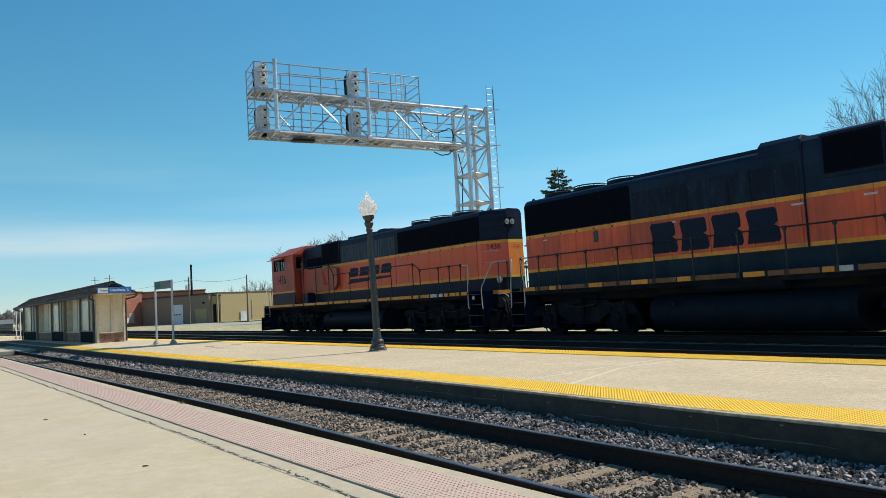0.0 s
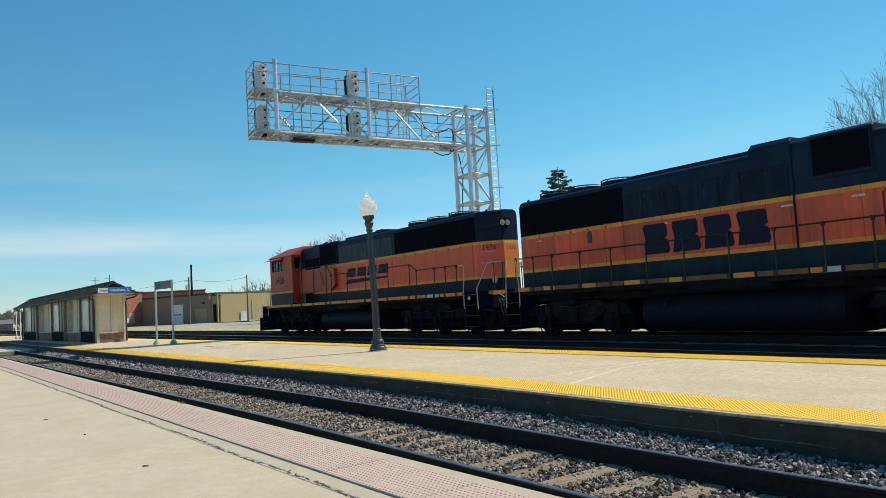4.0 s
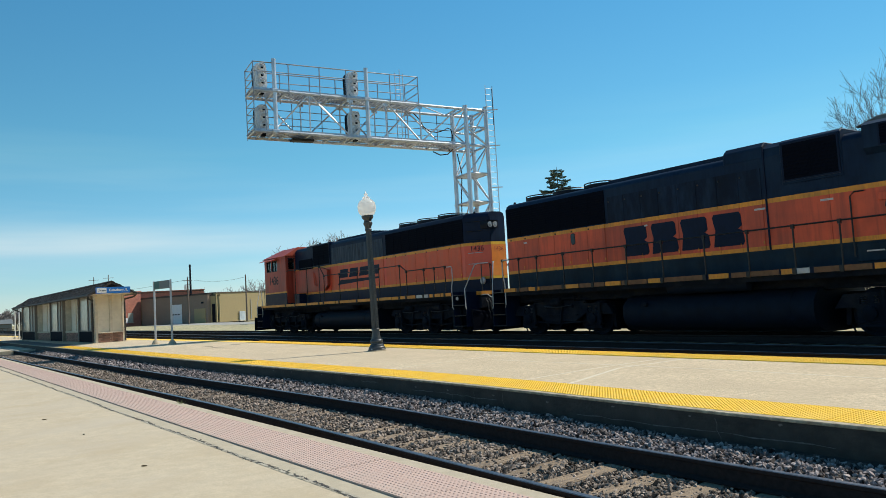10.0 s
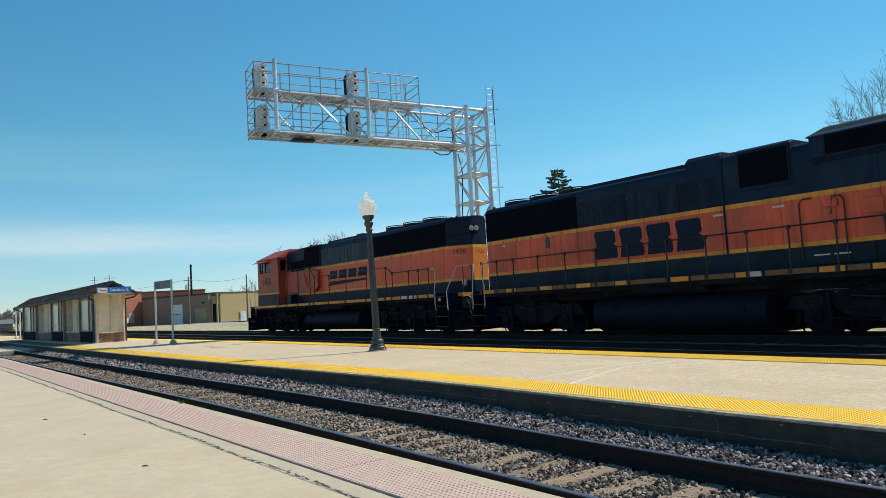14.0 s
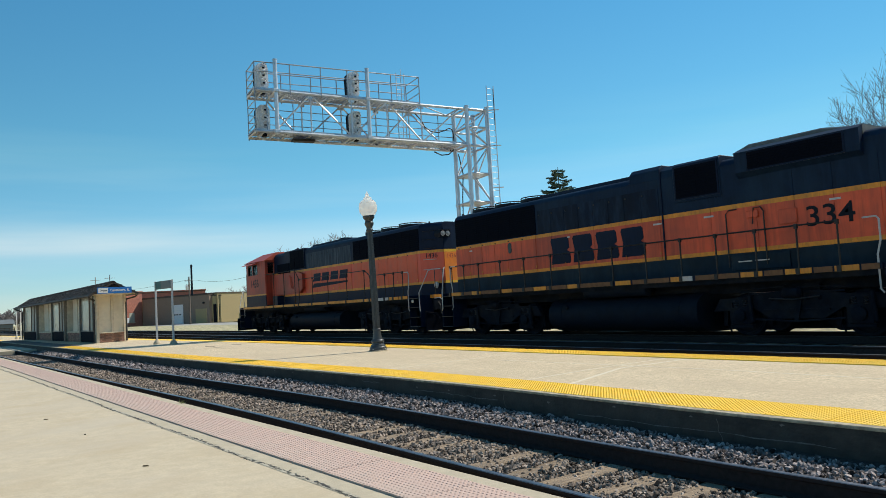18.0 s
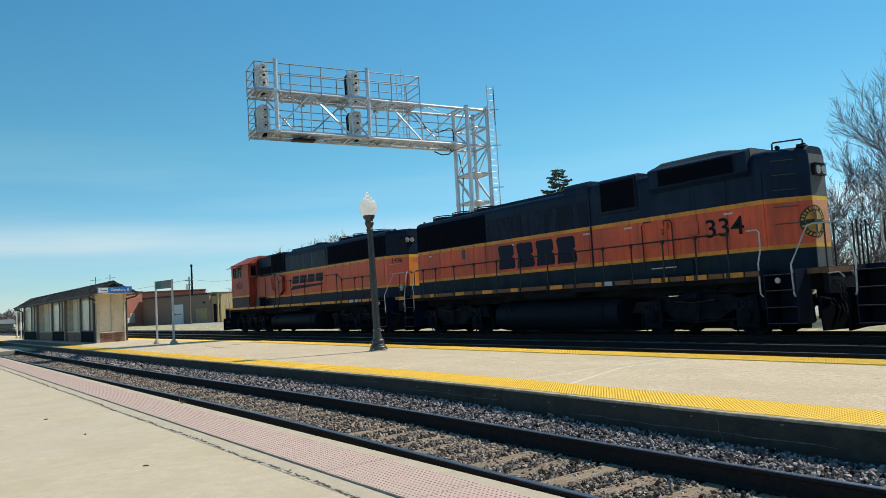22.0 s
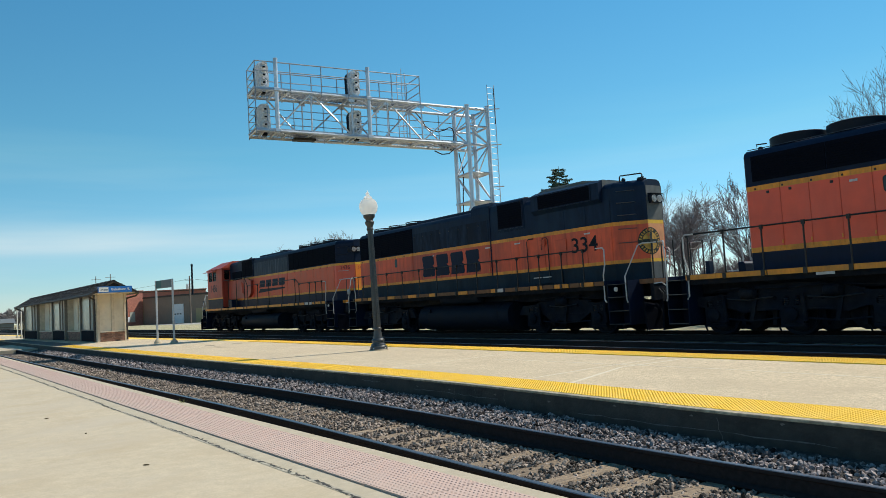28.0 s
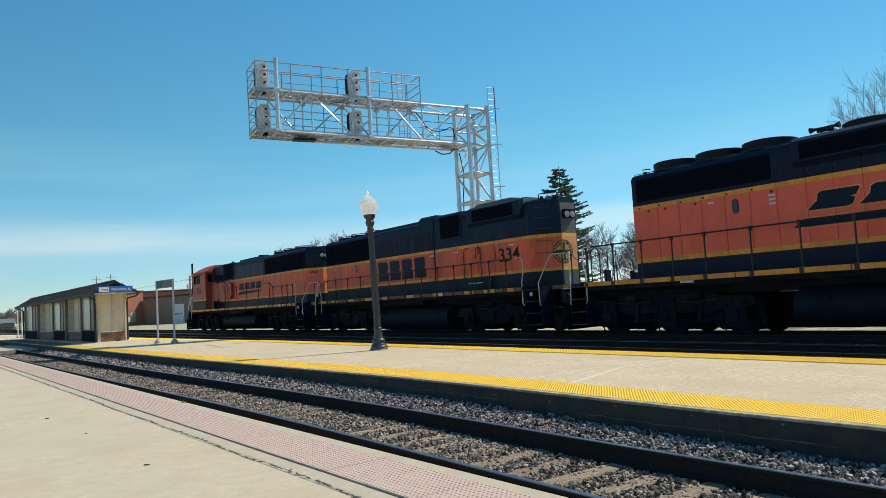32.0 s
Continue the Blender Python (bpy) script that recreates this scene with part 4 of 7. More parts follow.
headlights(A, -19.764, 3.95, 1, -0.30, 0.3)
words("1436", 0.27, BLACK_PAINT, A, pose(-20.2, -0.66, 3.10, 90, 0, 35.4) @ pose(0, 0, 0.012), "road_number", "dark painted road number")
words("1436", 0.23, ORANGE_FADED, A, pose(-19.762, 0.0, 3.06, 90, 0, 90), "road_number", "dark painted road number")
for z in (2.55, 2.95, 3.40, 3.75, 4.1):
    part("rung", Shape().tube([(-20.46, -0.85, z), (-20.44, -0.90, z), (-20.02, -0.60, z), (-20.04, -0.55, z)], 0.011, 5), RAIL_BLACK if z > 3.3 else RAIL_WHITE, A)
part("brake_wheel", Shape().lathe([(0.13, 0), (0.13, -0.05), (0.09, -0.08), (0.03, -0.09)], -19.98, 1.92, 14, "y", -0.62), RAIL_WHITE, A, "pale round brake fitting", smooth=True)
# cab
cab_bands = bands_of([1.55, 2.16, 2.24, 3.36], [DARK, YELLOW, CAB_RED])
for (a, b, m), name in zip(cab_bands, ("cab_base", "cab_stripe", "cab_side")):
    part(name, Shape().box(-38.5, -35.6, -1.48, 1.48, a, b), m, A, "weathered red-orange cab wall" if m is CAB_RED else "")
LOW_W, TOP_W = 3.36, 4.10
posts = Shape()
for sy in (-1, 1):
    for a, b in ((-38.5, -38.2), (-37.52, -37.42), (-36.74, -35.6)):
        posts.box(a, b, sy * 1.40, sy * 1.48, LOW_W, TOP_W)
    posts.box(-38.2, -36.74, sy * 1.40, sy * 1.48, 3.96, TOP_W)
    posts.box(-35.68, -35.6, sy * 1.40, sy * 1.32, LOW_W, TOP_W).box(-35.68, -35.6, sy * 0.97, sy * 0.2, LOW_W, TOP_W).box(-35.68, -35.6, sy * 1.32, sy * 0.97, 3.98, TOP_W)
    posts.box(-38.5, -38.42, sy * 1.40, sy * 1.25, LOW_W, TOP_W)
posts.box(-35.68, -35.6, -0.2, 0.2, LOW_W, TOP_W).box(-38.5, -38.42, -1.25, 1.25, 3.92, TOP_W).box(-38.5, -38.42, -0.06, 0.06, LOW_W, 3.92)
part("cab_window_band", posts, CAB_RED, A, "weathered red-orange cab wall with window openings")
part("cab_roof", Shape().hexa([(-38.62, -1.58, 4.10), (-35.5, -1.58, 4.10), (-35.5, 1.58, 4.10), (-38.62, 1.58, 4.10), (-37.6, -0.75, 4.58), (-35.52, -0.75, 4.58), (-35.52, 0.75, 4.58), (-37.6, 0.75, 4.58)]), RED_ROOF, A, "faded red cab roof", bevel=0.02)
part("sun_visor", Shape().hexa([(-38.35, -1.86, 3.93), (-36.6, -1.86, 3.93), (-36.6, -1.48, 4.07), (-38.35, -1.48, 4.07), (-38.35, -1.86, 3.95), (-36.6, -1.86, 3.95), (-36.6, -1.48, 4.09), (-38.35, -1.48, 4.09)]), RED_ROOF, A, "faded red awning over the cab windows")
for sy in (-1, 1):
    for a, b in ((-38.2, -37.52), (-37.42, -36.74)):
        w = part("side_window", Shape().box(a, b, sy * 1.43, sy * 1.435, LOW_W, 3.96), PANE, A, "sliding cab window")
        fr = Shape().box(a, b, sy * 1.485, sy * 1.42, 3.92, 3.96).box(a, b, sy * 1.485, sy * 1.42, LOW_W, LOW_W + 0.03).box(a, a + 0.03, sy * 1.485, sy * 1.42, LOW_W, 3.96).box(b - 0.03, b, sy * 1.485, sy * 1.42, LOW_W, 3.96)
        part("window_frame", fr.box((a + b) / 2 - 0.02, (a + b) / 2 + 0.02, sy * 1.47, sy * 1.42, LOW_W, 3.96), BLACK_PAINT, w, "black window frame")
    w = part("rear_window", Shape().box(-35.65, -35.645, sy * 1.32, sy * 0.97, LOW_W, 3.98), PANE, A, "small rear cab window")
    part("window_frame", Shape().box(-35.64, -35.58, sy * 1.34, sy * 0.95, 3.95, 3.99).box(-35.64, -35.58, sy * 1.34, sy * 0.95, LOW_W, LOW_W + 0.04), BLACK_PAINT, w)
    part("windscreen", Shape().box(-38.46, -38.455, sy * 1.25, sy * 0.06, LOW_W, 3.92), PANE, A, "flat windscreen pane")
part("cab_seat", Shape().box(-37.3, -36.8, -1.0, -0.5, 3.36, 3.46).box(-36.9, -36.8, -1.0, -0.5, 3.46, 3.85), BLACK_PAINT, A, bevel=0.03)
part("control_stand", Shape().box(-38.2, -37.7, -0.9, -0.3, 3.36, 3.75), UNDER, A, bevel=0.03)
part("cab_door", Shape().box(-35.62, -35.57, -1.44, -0.97, 1.6, 3.4), CAB_RED, A)
words("1436", 0.62, BLACK_PAINT, A, pose(-37.25, -1.482, 2.85, 90, 0, 0), "road_number", "dark painted road number", 0.01)
part("horn", Shape().lathe([(0.03, 0), (0.04, 0.3), (0.09, 0.42)], 0.3, 4.68, 10, "x", -35.4), UNDER_PIPE, A)
part("antenna", Shape().box(-37.0, -36.6, -0.2, 0.2, 4.58, 4.66), WHITE_PAINT, A)
part("number_board", Shape().box(-38.55, -38.48, -1.3, 1.3, 3.95, 4.09), BLACK_PAINT, A)
part("nose", Shape().prism([(-39.0, 1.55), (-38.5, 1.55), (-38.5, 3.2), (-38.75, 3.1)], -0.8, 0.8, "y"), ORANGE, A)
part("sand_box", Shape().box(-34.9, -34.3, -1.35, -0.95, 1.55, 2.05), DARK, A)
part("equipment_locker", Shape().prism([(-35.5, 2.1), (-31.9, 2.1), (-31.5, 2.35), (-31.5, 3.1), (-32.2, 3.25), (-35.5, 3.25)], -1.12, -0.95, "y"), CAB_RED, A, "faded orange locker with a white smear")
s = Shape().tube([(-33.0, -1.135, 3.1), (-32.85, -1.135, 2.4)], 0.03, 4).tube([(-32.85, -1.135, 3.0), (-32.6, -1.135, 2.35)], 0.04, 4)
part("worn_patch", s, ORANGE_FADED, A)
mark_blocks(A, -30.55, 0.86, 0.1, 2.62, 3.02, DARK, 0.35)
part("painted_bar", Shape().hexa([(-30.7, -0.975, 2.30), (-26.8, -0.975, 2.42), (-26.8, -0.95, 2.42), (-30.7, -0.95, 2.30), (-30.4, -0.975, 2.52), (-26.8, -0.975, 2.50), (-26.8, -0.95, 2.50), (-30.4, -0.95, 2.52)]), DARK, A)
sill(A, [(-39.1, -30.0, YELLOW), (-29.95, -25.0, YELLOW), (-24.95, -23.2, YELLOW), (-23.1, -22.3, RAIL_WHITE), (-22.2, -21.5, YELLOW), (-21.45, -20.82, YELLOW)])
handrail(A, [-35.7, -34.5, -33.1, -31.7], 3.3)
part("handrail_slope", Shape().tube([(-31.67, -1.45, 3.3), (-31.2, -1.45, 2.79)], 0.021), RAIL_BLACK, A)
handrail(A, [-31.2, -29.6, -27.9, -26.0, -24.35], 2.79)
part("handrail_slope", Shape().tube([(-24.3, -1.45, 2.79), (-23.85, -1.45, 2.53)], 0.021), RAIL_BLACK, A)
handrail(A, [-23.85, -22.6, -21.9, -21.2], 2.53)
step_well(A, -20.78, -20.0, DARK)
part("step_light", Shape().lathe([(0.07, 0), (0.06, -0.03)], -20.45, 1.32, 12, "y", -1.5), RAIL_WHITE, A)
end_rails(A, -20.75, -19.98, -19.78)
step_well(A, -39.9, -39.12, DARK)
end_rails(A, -39.1, -39.9, -40.2)
part("front_platform", Shape().box(-40.3, -39.1, -1.0, 1.0, 1.42, 1.55), DARK, A)
coupler(A, -40.5, -1)
coupler(A, -19.75, 1)
truck(A, AX, [-38.5, -36.45, -34.4])
truck(A, AX, [-25.15, -23.1, -21.05])
tank(A, -32.6, -27.0)
TRAIN.append((A, AX, [(wheelset(A, a, AX), a) for a in (-38.5, -36.45, -34.4, -25.15, -23.1, -21.05)]))

# four-axle booster without a cab
B, BX = loco_root("cabless_locomotive", -19.2, -1.6, "weathered orange and dark green four-axle booster locomotive without a cab")
b_bands = bands_of([1.55, 2.03, 2.13, 3.13, 3.24, 4.24], [BASE_WORN, YELLOW, ORANGE_FADED, YELLOW, DARK_GREY])
underframe(B, -17.8, -3.0)
part("end_platform", Shape().box(-18.6, -17.8, -0.95, 0.95, 1.42, 1.55), DARK, B)
part("end_platform", Shape().box(-3.0, -1.75, -0.95, 0.95, 1.42, 1.55), DARK, B)
part("end_plate_rim", Shape().box(-2.6, -1.75, -0.97, -0.95, 1.41, 1.54).box(-1.75, -1.73, -0.95, 0.95, 1.41, 1.54), RUSTY_SILL, B)
hood(B, -18.15, -2.28, b_bands, 4.24, 4.46, 0.78)
doors(B, spread(-18.0, -13.75, 6), b_bands, 2.06, 3.30)
doors(B, spread(-13.6, -8.78, 8), b_bands[:-1] + [(3.24, 4.24, BLEACHED)], 2.06, 4.0)
doors(B, [-8.6, -7.2, -5.95], b_bands, 2.06, 3.30, handles=False)
doors(B, [-5.85, -5.0, -4.1, -3.12], b_bands, 2.06, 3.9, handles=False)
louvre(B, -18.05, -13.75, 3.30, 4.20, slats=12)
oval_window(B, -15.05, 2.93, 0.075)
part("raised_roof", Shape().prism([(-0.95, 4.22), (-0.92, 4.50), (-0.78, 4.63), (0.78, 4.63), (0.92, 4.50), (0.95, 4.22)], -9.75, -8.70, "x"), DARK_GREY, B, bevel=0.02)
part("roof_hatch", Shape().box(-13.75, -9.75, -0.66, 0.66, 4.42, 4.535), DARK_GREY, B, "long flat hatch along the hood roof", bevel=0.015)
part("roof_link", Shape().prism([(-0.94, 4.22), (-0.90, 4.44), (-0.74, 4.56), (0.74, 4.56), (0.90, 4.44), (0.94, 4.22)], -8.70, -8.25, "x"), DARK_GREY, B)
part("door_post", Shape().box(-8.70, -8.66, -0.965, -0.93, 2.02, 4.5), DARK, B)
part("intake_flare", Shape().prism([(-0.94, 3.84), (-1.08, 3.97), (-1.08, 4.46), (-0.85, 4.56), (0.85, 4.56), (1.08, 4.46), (1.08, 3.97), (0.94, 3.84)], -6.35, -3.4, "x"), DARK_GREY, B)
part("intake_box", Shape().prism([(-0.965, 3.5), (-0.965, 4.48), (-0.85, 4.55), (0.85, 4.55), (0.965, 4.48), (0.965, 3.5)], -8.25, -6.85, "x"), DARK_GREY, B, bevel=0.015)
louvre(B, -8.17, -6.93, 3.60, 4.42, -0.967, "intake_grille", 10)
louvre(B, -6.0, -3.75, 4.0, 4.42, -1.075, "intake_grille", 7)
for x in (-17.2, -15.9, -14.5):
    fan(B, x, 0.6, 4.44, 0.13, ring=0.035)
# lighter than the hood's dark paint: its sunlit top is put into the colour
part("roof_hatch", Shape().prism([(-6.7, 4.54), (-6.2, 4.70), (-4.4, 4.70), (-3.5, 4.56)], -0.65, 0.65, "y"), SUN_GREY, B, "low curved roof hatch", bevel=0.03)
part("roof_bar", Shape().tube([(-3.02, -0.55, 4.38), (-3.02, -0.55, 4.58), (-2.99, -0.55, 4.61), (-2.43, -0.30, 4.61), (-2.40, -0.30, 4.58), (-2.40, -0.30, 4.38)], 0.02), RAIL_BLACK, B)
part("roof_bell", Shape().lathe([(0.055, -0.03), (0.055, 0.03)], -2.92, 4.48, 12, "y", -0.5), BLACK_PAINT, B)
part("roof_box", Shape().box(-2.52, -2.34, -0.40, -0.18, 4.40, 4.47).box(-2.55, -2.32, -0.34, -0.30, 4.47, 4.50), BLACK_PAINT, B, bevel=0.01)
for x in (-18.0, -4.7):
    part("lifting_lug", Shape().lathe([(0.06, -0.02), (0.06, 0.02)], x, 4.44, 8, "y", -0.62), BLACK_PAINT, B)
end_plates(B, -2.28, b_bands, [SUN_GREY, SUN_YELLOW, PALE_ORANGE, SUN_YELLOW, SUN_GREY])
# end of the flare in the lighter grey, as if the sun struck it
part("flare_end", Shape().box(-3.4, -3.394, -0.9, 0.9, 4.30, 4.545), SUN_GREY, B, "end of the intake flare, coloured a sunlit grey")
headlights(B, -2.274, 3.85, 1)
for sy in (-1, 1):
    for z in (2.62, 3.02, 3.42, 3.78, 4.12):
        part("rung", Shape().tube([(-2.92, sy * 0.84, z), (-2.90, sy * 0.90, z), (-2.50, sy * 0.60, z), (-2.52, sy * 0.54, z)], 0.011, 5), RUNG_GREY, B)
# round herald across the tapered end, kept as plain ring, disc and cross
ring, disc, cross = Shape(), Shape(), Shape()
slant_way, slant_out = Vector((-0.78, -0.58, 0)).normalized(), Vector((0.58, -0.78, 0)).normalized()


def on_end(u, v, d):
    """A place on the end: u metres along it from a point near the corner of flat and taper, v up."""
    u += 0.09
    p = Vector((-2.274 + d, -0.36 + u, 2.63)) if u > 0 else Vector((-2.28, -0.36, 2.63)) + slant_way * -u + slant_out * d
    return (p.x, p.y, p.z + v)


def polar(r, a, d):
    return on_end(r * math.cos(a), r * math.sin(a), d)


turn = [2 * math.pi * i / 36 for i in range(37)]
for a, b in zip(turn, turn[1:]):
    ring.add([polar(0.26, a, 0.008), polar(0.39, a, 0.008), polar(0.39, b, 0.008), polar(0.26, b, 0.008)], [(0, 1, 2, 3)])
    for r0, r1 in ((0.0, 0.13), (0.13, 0.265)):
        disc.add([polar(r0, a, 0.009), polar(r1, a, 0.009), polar(r1, b, 0.009), polar(r0, b, 0.009)], [(0, 1, 2, 3)] if r0 else [(0, 1, 2)])
for i in range(8):
    u0, u1 = -0.26 + 0.065 * i, -0.26 + 0.065 * (i + 1)
    cross.add([on_end(u0, -0.05, 0.013), on_end(u1, -0.05, 0.013), on_end(u1, 0.05, 0.013), on_end(u0, 0.05, 0.013)], [(0, 1, 2, 3)])
cross.add([on_end(-0.045, -0.26, 0.014), on_end(0.045, -0.26, 0.014), on_end(0.045, 0.26, 0.014), on_end(-0.045, 0.26, 0.014)], [(0, 1, 2, 3)])
part("herald_ring", ring, EMBLEM_GREEN, B, "dark green ring of a round painted herald")
marks = Shape()
for k in range(26):
    a0 = 2 * math.pi * k / 26
    if k % 9 != 4:
        marks.add([polar(0.29, a0, 0.011), polar(0.36, a0, 0.011), polar(0.36, a0 + 0.13, 0.011), polar(0.29, a0 + 0.13, 0.011)], [(0, 1, 2, 3)])
part("herald_marks", marks, EMBLEM_GOLD, B, "gold bars round the herald's rim")
part("herald_disc", disc, EMBLEM_GOLD, B, "yellow painted disc")
part("herald_cross", cross, EMBLEM_GREEN, B)
words("334", 0.64, BLACK_PAINT, B, pose(-4.22, -0.966, 2.68, 90, 0, 0), "road_number", "large dark painted road number", 0.006, 1.17)
mark_blocks(B, -13.05, 0.86, 0.1, 2.22, 3.04, DARK)
for x, w in ((-17.3, 0.16), (-12.3, 0.1), (-9.0, 0.28), (-7.4, 0.28), (-4.2, 0.25)):
    part("small_notice", Shape().box(x, x + w, -0.966, -0.955, 3.0, 3.045), RAIL_WHITE, B)
part("conduit", Shape().tube([(-6.75, -1.0, 1.7), (-6.75, -1.0, 3.02), (-6.66, -1.0, 3.1), (-6.45, -1.0, 3.1)], 0.017), RAIL_BLACK, B)
part("conduit", Shape().tube([(-5.75, -1.0, 1.7), (-5.75, -1.0, 2.98), (-5.82, -1.0, 3.08), (-6.0, -1.0, 3.08), (-6.05, -1.0, 2.7)], 0.017), RAIL_BLACK, B)
part("junction_box", Shape().box(-6.2, -5.9, -1.0, -0.94, 2.85, 3.02), ORANGE_FADED, B, bevel=0.01)
part("fuse_box", Shape().box(-5.4, -4.95, -1.0, -0.94, 2.6, 2.95), ORANGE_FADED, B, bevel=0.01)
part("floor_locker", Shape().box(-6.7, -5.2, -0.985, -0.93, 1.6, 1.98), BASE_WORN, B, bevel=0.01)
part("locker_handle", Shape().box(-6.5, -6.15, -1.01, -0.985, 1.80, 1.83).box(-6.05, -5.7, -1.01, -0.985, 1.80, 1.83), RAIL_WHITE, B)
sill(B, [(-17.8, -17.25, YELLOW), (-17.2, -16.65, RUSTY_SILL), (-16.6, -16.1, YELLOW), (-16.05, -15.0, RUSTY_SILL), (-14.95, -14.42, YELLOW), (-14.38, -13.42, RUSTY_SILL), (-13.38, -12.82, YELLOW), (-12.78, -11.92, RUSTY_SILL), (-11.88, -11.45, YELLOW), (-11.35, -10.2, RUSTY_SILL), (-10.02, -9.48, YELLOW), (-9.4, -8.2, RUSTY_SILL), (-8.15, -7.85, YELLOW), (-7.8, -7.5, RAIL_WHITE), (-7.4, -6.2, RUSTY_SILL), (-6.15, -5.6, YELLOW), (-5.55, -5.1, RUSTY_SILL), (-5.05, -4.45, YELLOW), (-4.4, -4.0, RUSTY_SILL), (-3.95, -3.45, YELLOW), (-3.4, -3.05, RUSTY_SILL)])
handrail(B, [-17.89, -17.08, -16.23, -15.05, -13.85, -12.61, -11.41, -10.13, -8.95, -7.83, -6.8, -5.75, -4.75, -3.85], 2.5)
step_well(B, -2.98, -2.22, DARK)
part("step_light", Shape().lathe([(0.07, 0), (0.06, -0.03)], -2.62, 1.30, 12, "y", -1.5), RAIL_WHITE, B)
end_rails(B, -3.02, -2.25, -1.8)
step_well(B, -18.52, -17.84, DARK)
end_rails(B, -17.86, -18.5, -18.62)
coupler(B, -18.62, -1)
coupler(B, -1.75, 1)
truck(B, BX, [-17.1, -14.3])
truck(B, BX, [-6.5, -3.7])
tank(B, -13.0, -7.6, 1.30, 0.08)
TRAIN.append((B, BX, [(wheelset(B, a, BX), a) for a in (-17.1, -14.3, -6.5, -3.7)]))

# trailing six-axle locomotive, coupled with its long hood and open porch first
C, CX = loco_root("trailing_locomotive", -1.6, 19.4, "clean orange and dark green six-axle locomotive with three roof fans")
c_bands = bands_of([1.55, 1.98, 2.10, 3.46, 3.58, 4.30], [DARK, YELLOW, ORANGE, YELLOW, DARK])
underframe(C, -0.3, 18.3)
part("end_platform", Shape().box(-1.1, -0.3, -0.95, 0.95, 1.42, 1.55), DARK, C)
hood(C, 1.2, 14.6, c_bands, 4.30, 4.52)
doors(C, spread(1.4, 5.5, 6), c_bands, 2.03, 3.64)
doors(C, spread(5.6, 12.4, 11), c_bands, 2.03, 3.9)
louvre(C, 1.45, 3.15, 3.72, 4.26)
louvre(C, 3.25, 5.35, 3.72, 4.26)
part("intake_flare", Shape().prism([(-0.94, 3.82), (-1.09, 3.95), (-1.09, 4.42), (-0.85, 4.53), (0.85, 4.53), (1.09, 4.42), (1.09, 3.95), (0.94, 3.82)], 6.0, 11.2, "x"), DARK, C)
louvre(C, 6.2, 10.9, 3.99, 4.36, -1.085, "intake_grille", 7)
for x in (2.14, 3.53, 4.90):
    fan(C, x, 0.64, 4.50, 0.26)
for x in (7.4, 8.9, 10.4):
    fan(C, x, 0.64, 4.52, 0.2)
# thin paler strip added to draw the highlight along the roof edge
part("roof_edge_highlight", Shape().box(1.25, 6.0, -0.80, -0.775, 4.485, 4.50), GREY_FADE, C)
horn = part("air_horn", Shape().tube([(6.45, -0.5, 4.5), (6.45, -0.5, 4.62)], 0.03).box(6.1, 6.95, -0.56, -0.44, 4.54, 4.58), BLACK_PAINT, C, "black three-chime air horn")
for x, y, z, k in ((6.35, -0.5, 4.64, 1), (6.45, -0.4, 4.72, 1), (6.6, -0.6, 4.68, -1)):
    part("trumpet", Shape().lathe([(0.028, 0), (0.035, 0.26 * k), (0.075, 0.36 * k)], y, z, 10, "x", x), BLACK_PAINT, horn)
part("roof_bar", Shape().tube([(1.36, -0.55, 4.44), (1.36, -0.55, 4.64), (1.62, -0.55, 4.62)], 0.018), RAIL_BLACK, C)
for x in (1.5, 5.95):
    part("lifting_lug", Shape().lathe([(0.06, -0.02), (0.06, 0.02)], x, 4.5, 8, "y", -0.62), BLACK_PAINT, C)
oval_window(C, 4.42, 3.17, 0.075)
for x, z in ((3.66, 3.37), (5.30, 3.33), (5.30, 3.23), (5.30, 3.13)):
    part("small_notice", Shape().box(x, x + 0.17, -0.966, -0.955, z - 0.05, z), RAIL_WHITE, C)
s = Shape()
for x in (1.75, 2.3, 3.25, 5.35):
    s.box(x, x + 0.06, -0.975, -0.955, 3.36, 3.42)
part("latches", s, RAIL_BLACK, C)
mark_blocks(C, 6.2, 0.98, 0.16, 2.82, 3.22, DARK, 0.75, edge=YELLOW)
part("painted_bar", Shape().hexa([(5.85, -0.975, 2.46), (12.0, -0.975, 2.50), (12.0, -0.95, 2.50), (5.85, -0.95, 2.46), (6.1, -0.975, 2.64), (12.0, -0.975, 2.64), (12.0, -0.95, 2.64), (6.1, -0.95, 2.64)]), DARK, C)
part("painted_bar_edge", Shape().box(6.05, 12.0, -0.972, -0.95, 2.655, 2.675).box(5.95, 12.0, -0.972, -0.95, 2.43, 2.45), YELLOW, C)
sill(C, [(-0.29, 1.9, YELLOW), (1.93, 4.6, YELLOW), (4.63, 7.3, YELLOW), (7.33, 12.0, YELLOW), (12.1, 18.3, YELLOW)])
part("sill_notice", Shape().box(3.05, 3.45, -1.53, -1.515, 1.36, 1.42), RAIL_WHITE, C)
handrail(C, [-0.2, 0.82, 1.82, 2.82, 3.8, 5.05, 6.25, 7.43, 8.6, 9.8, 11.0, 12.2], 2.57)
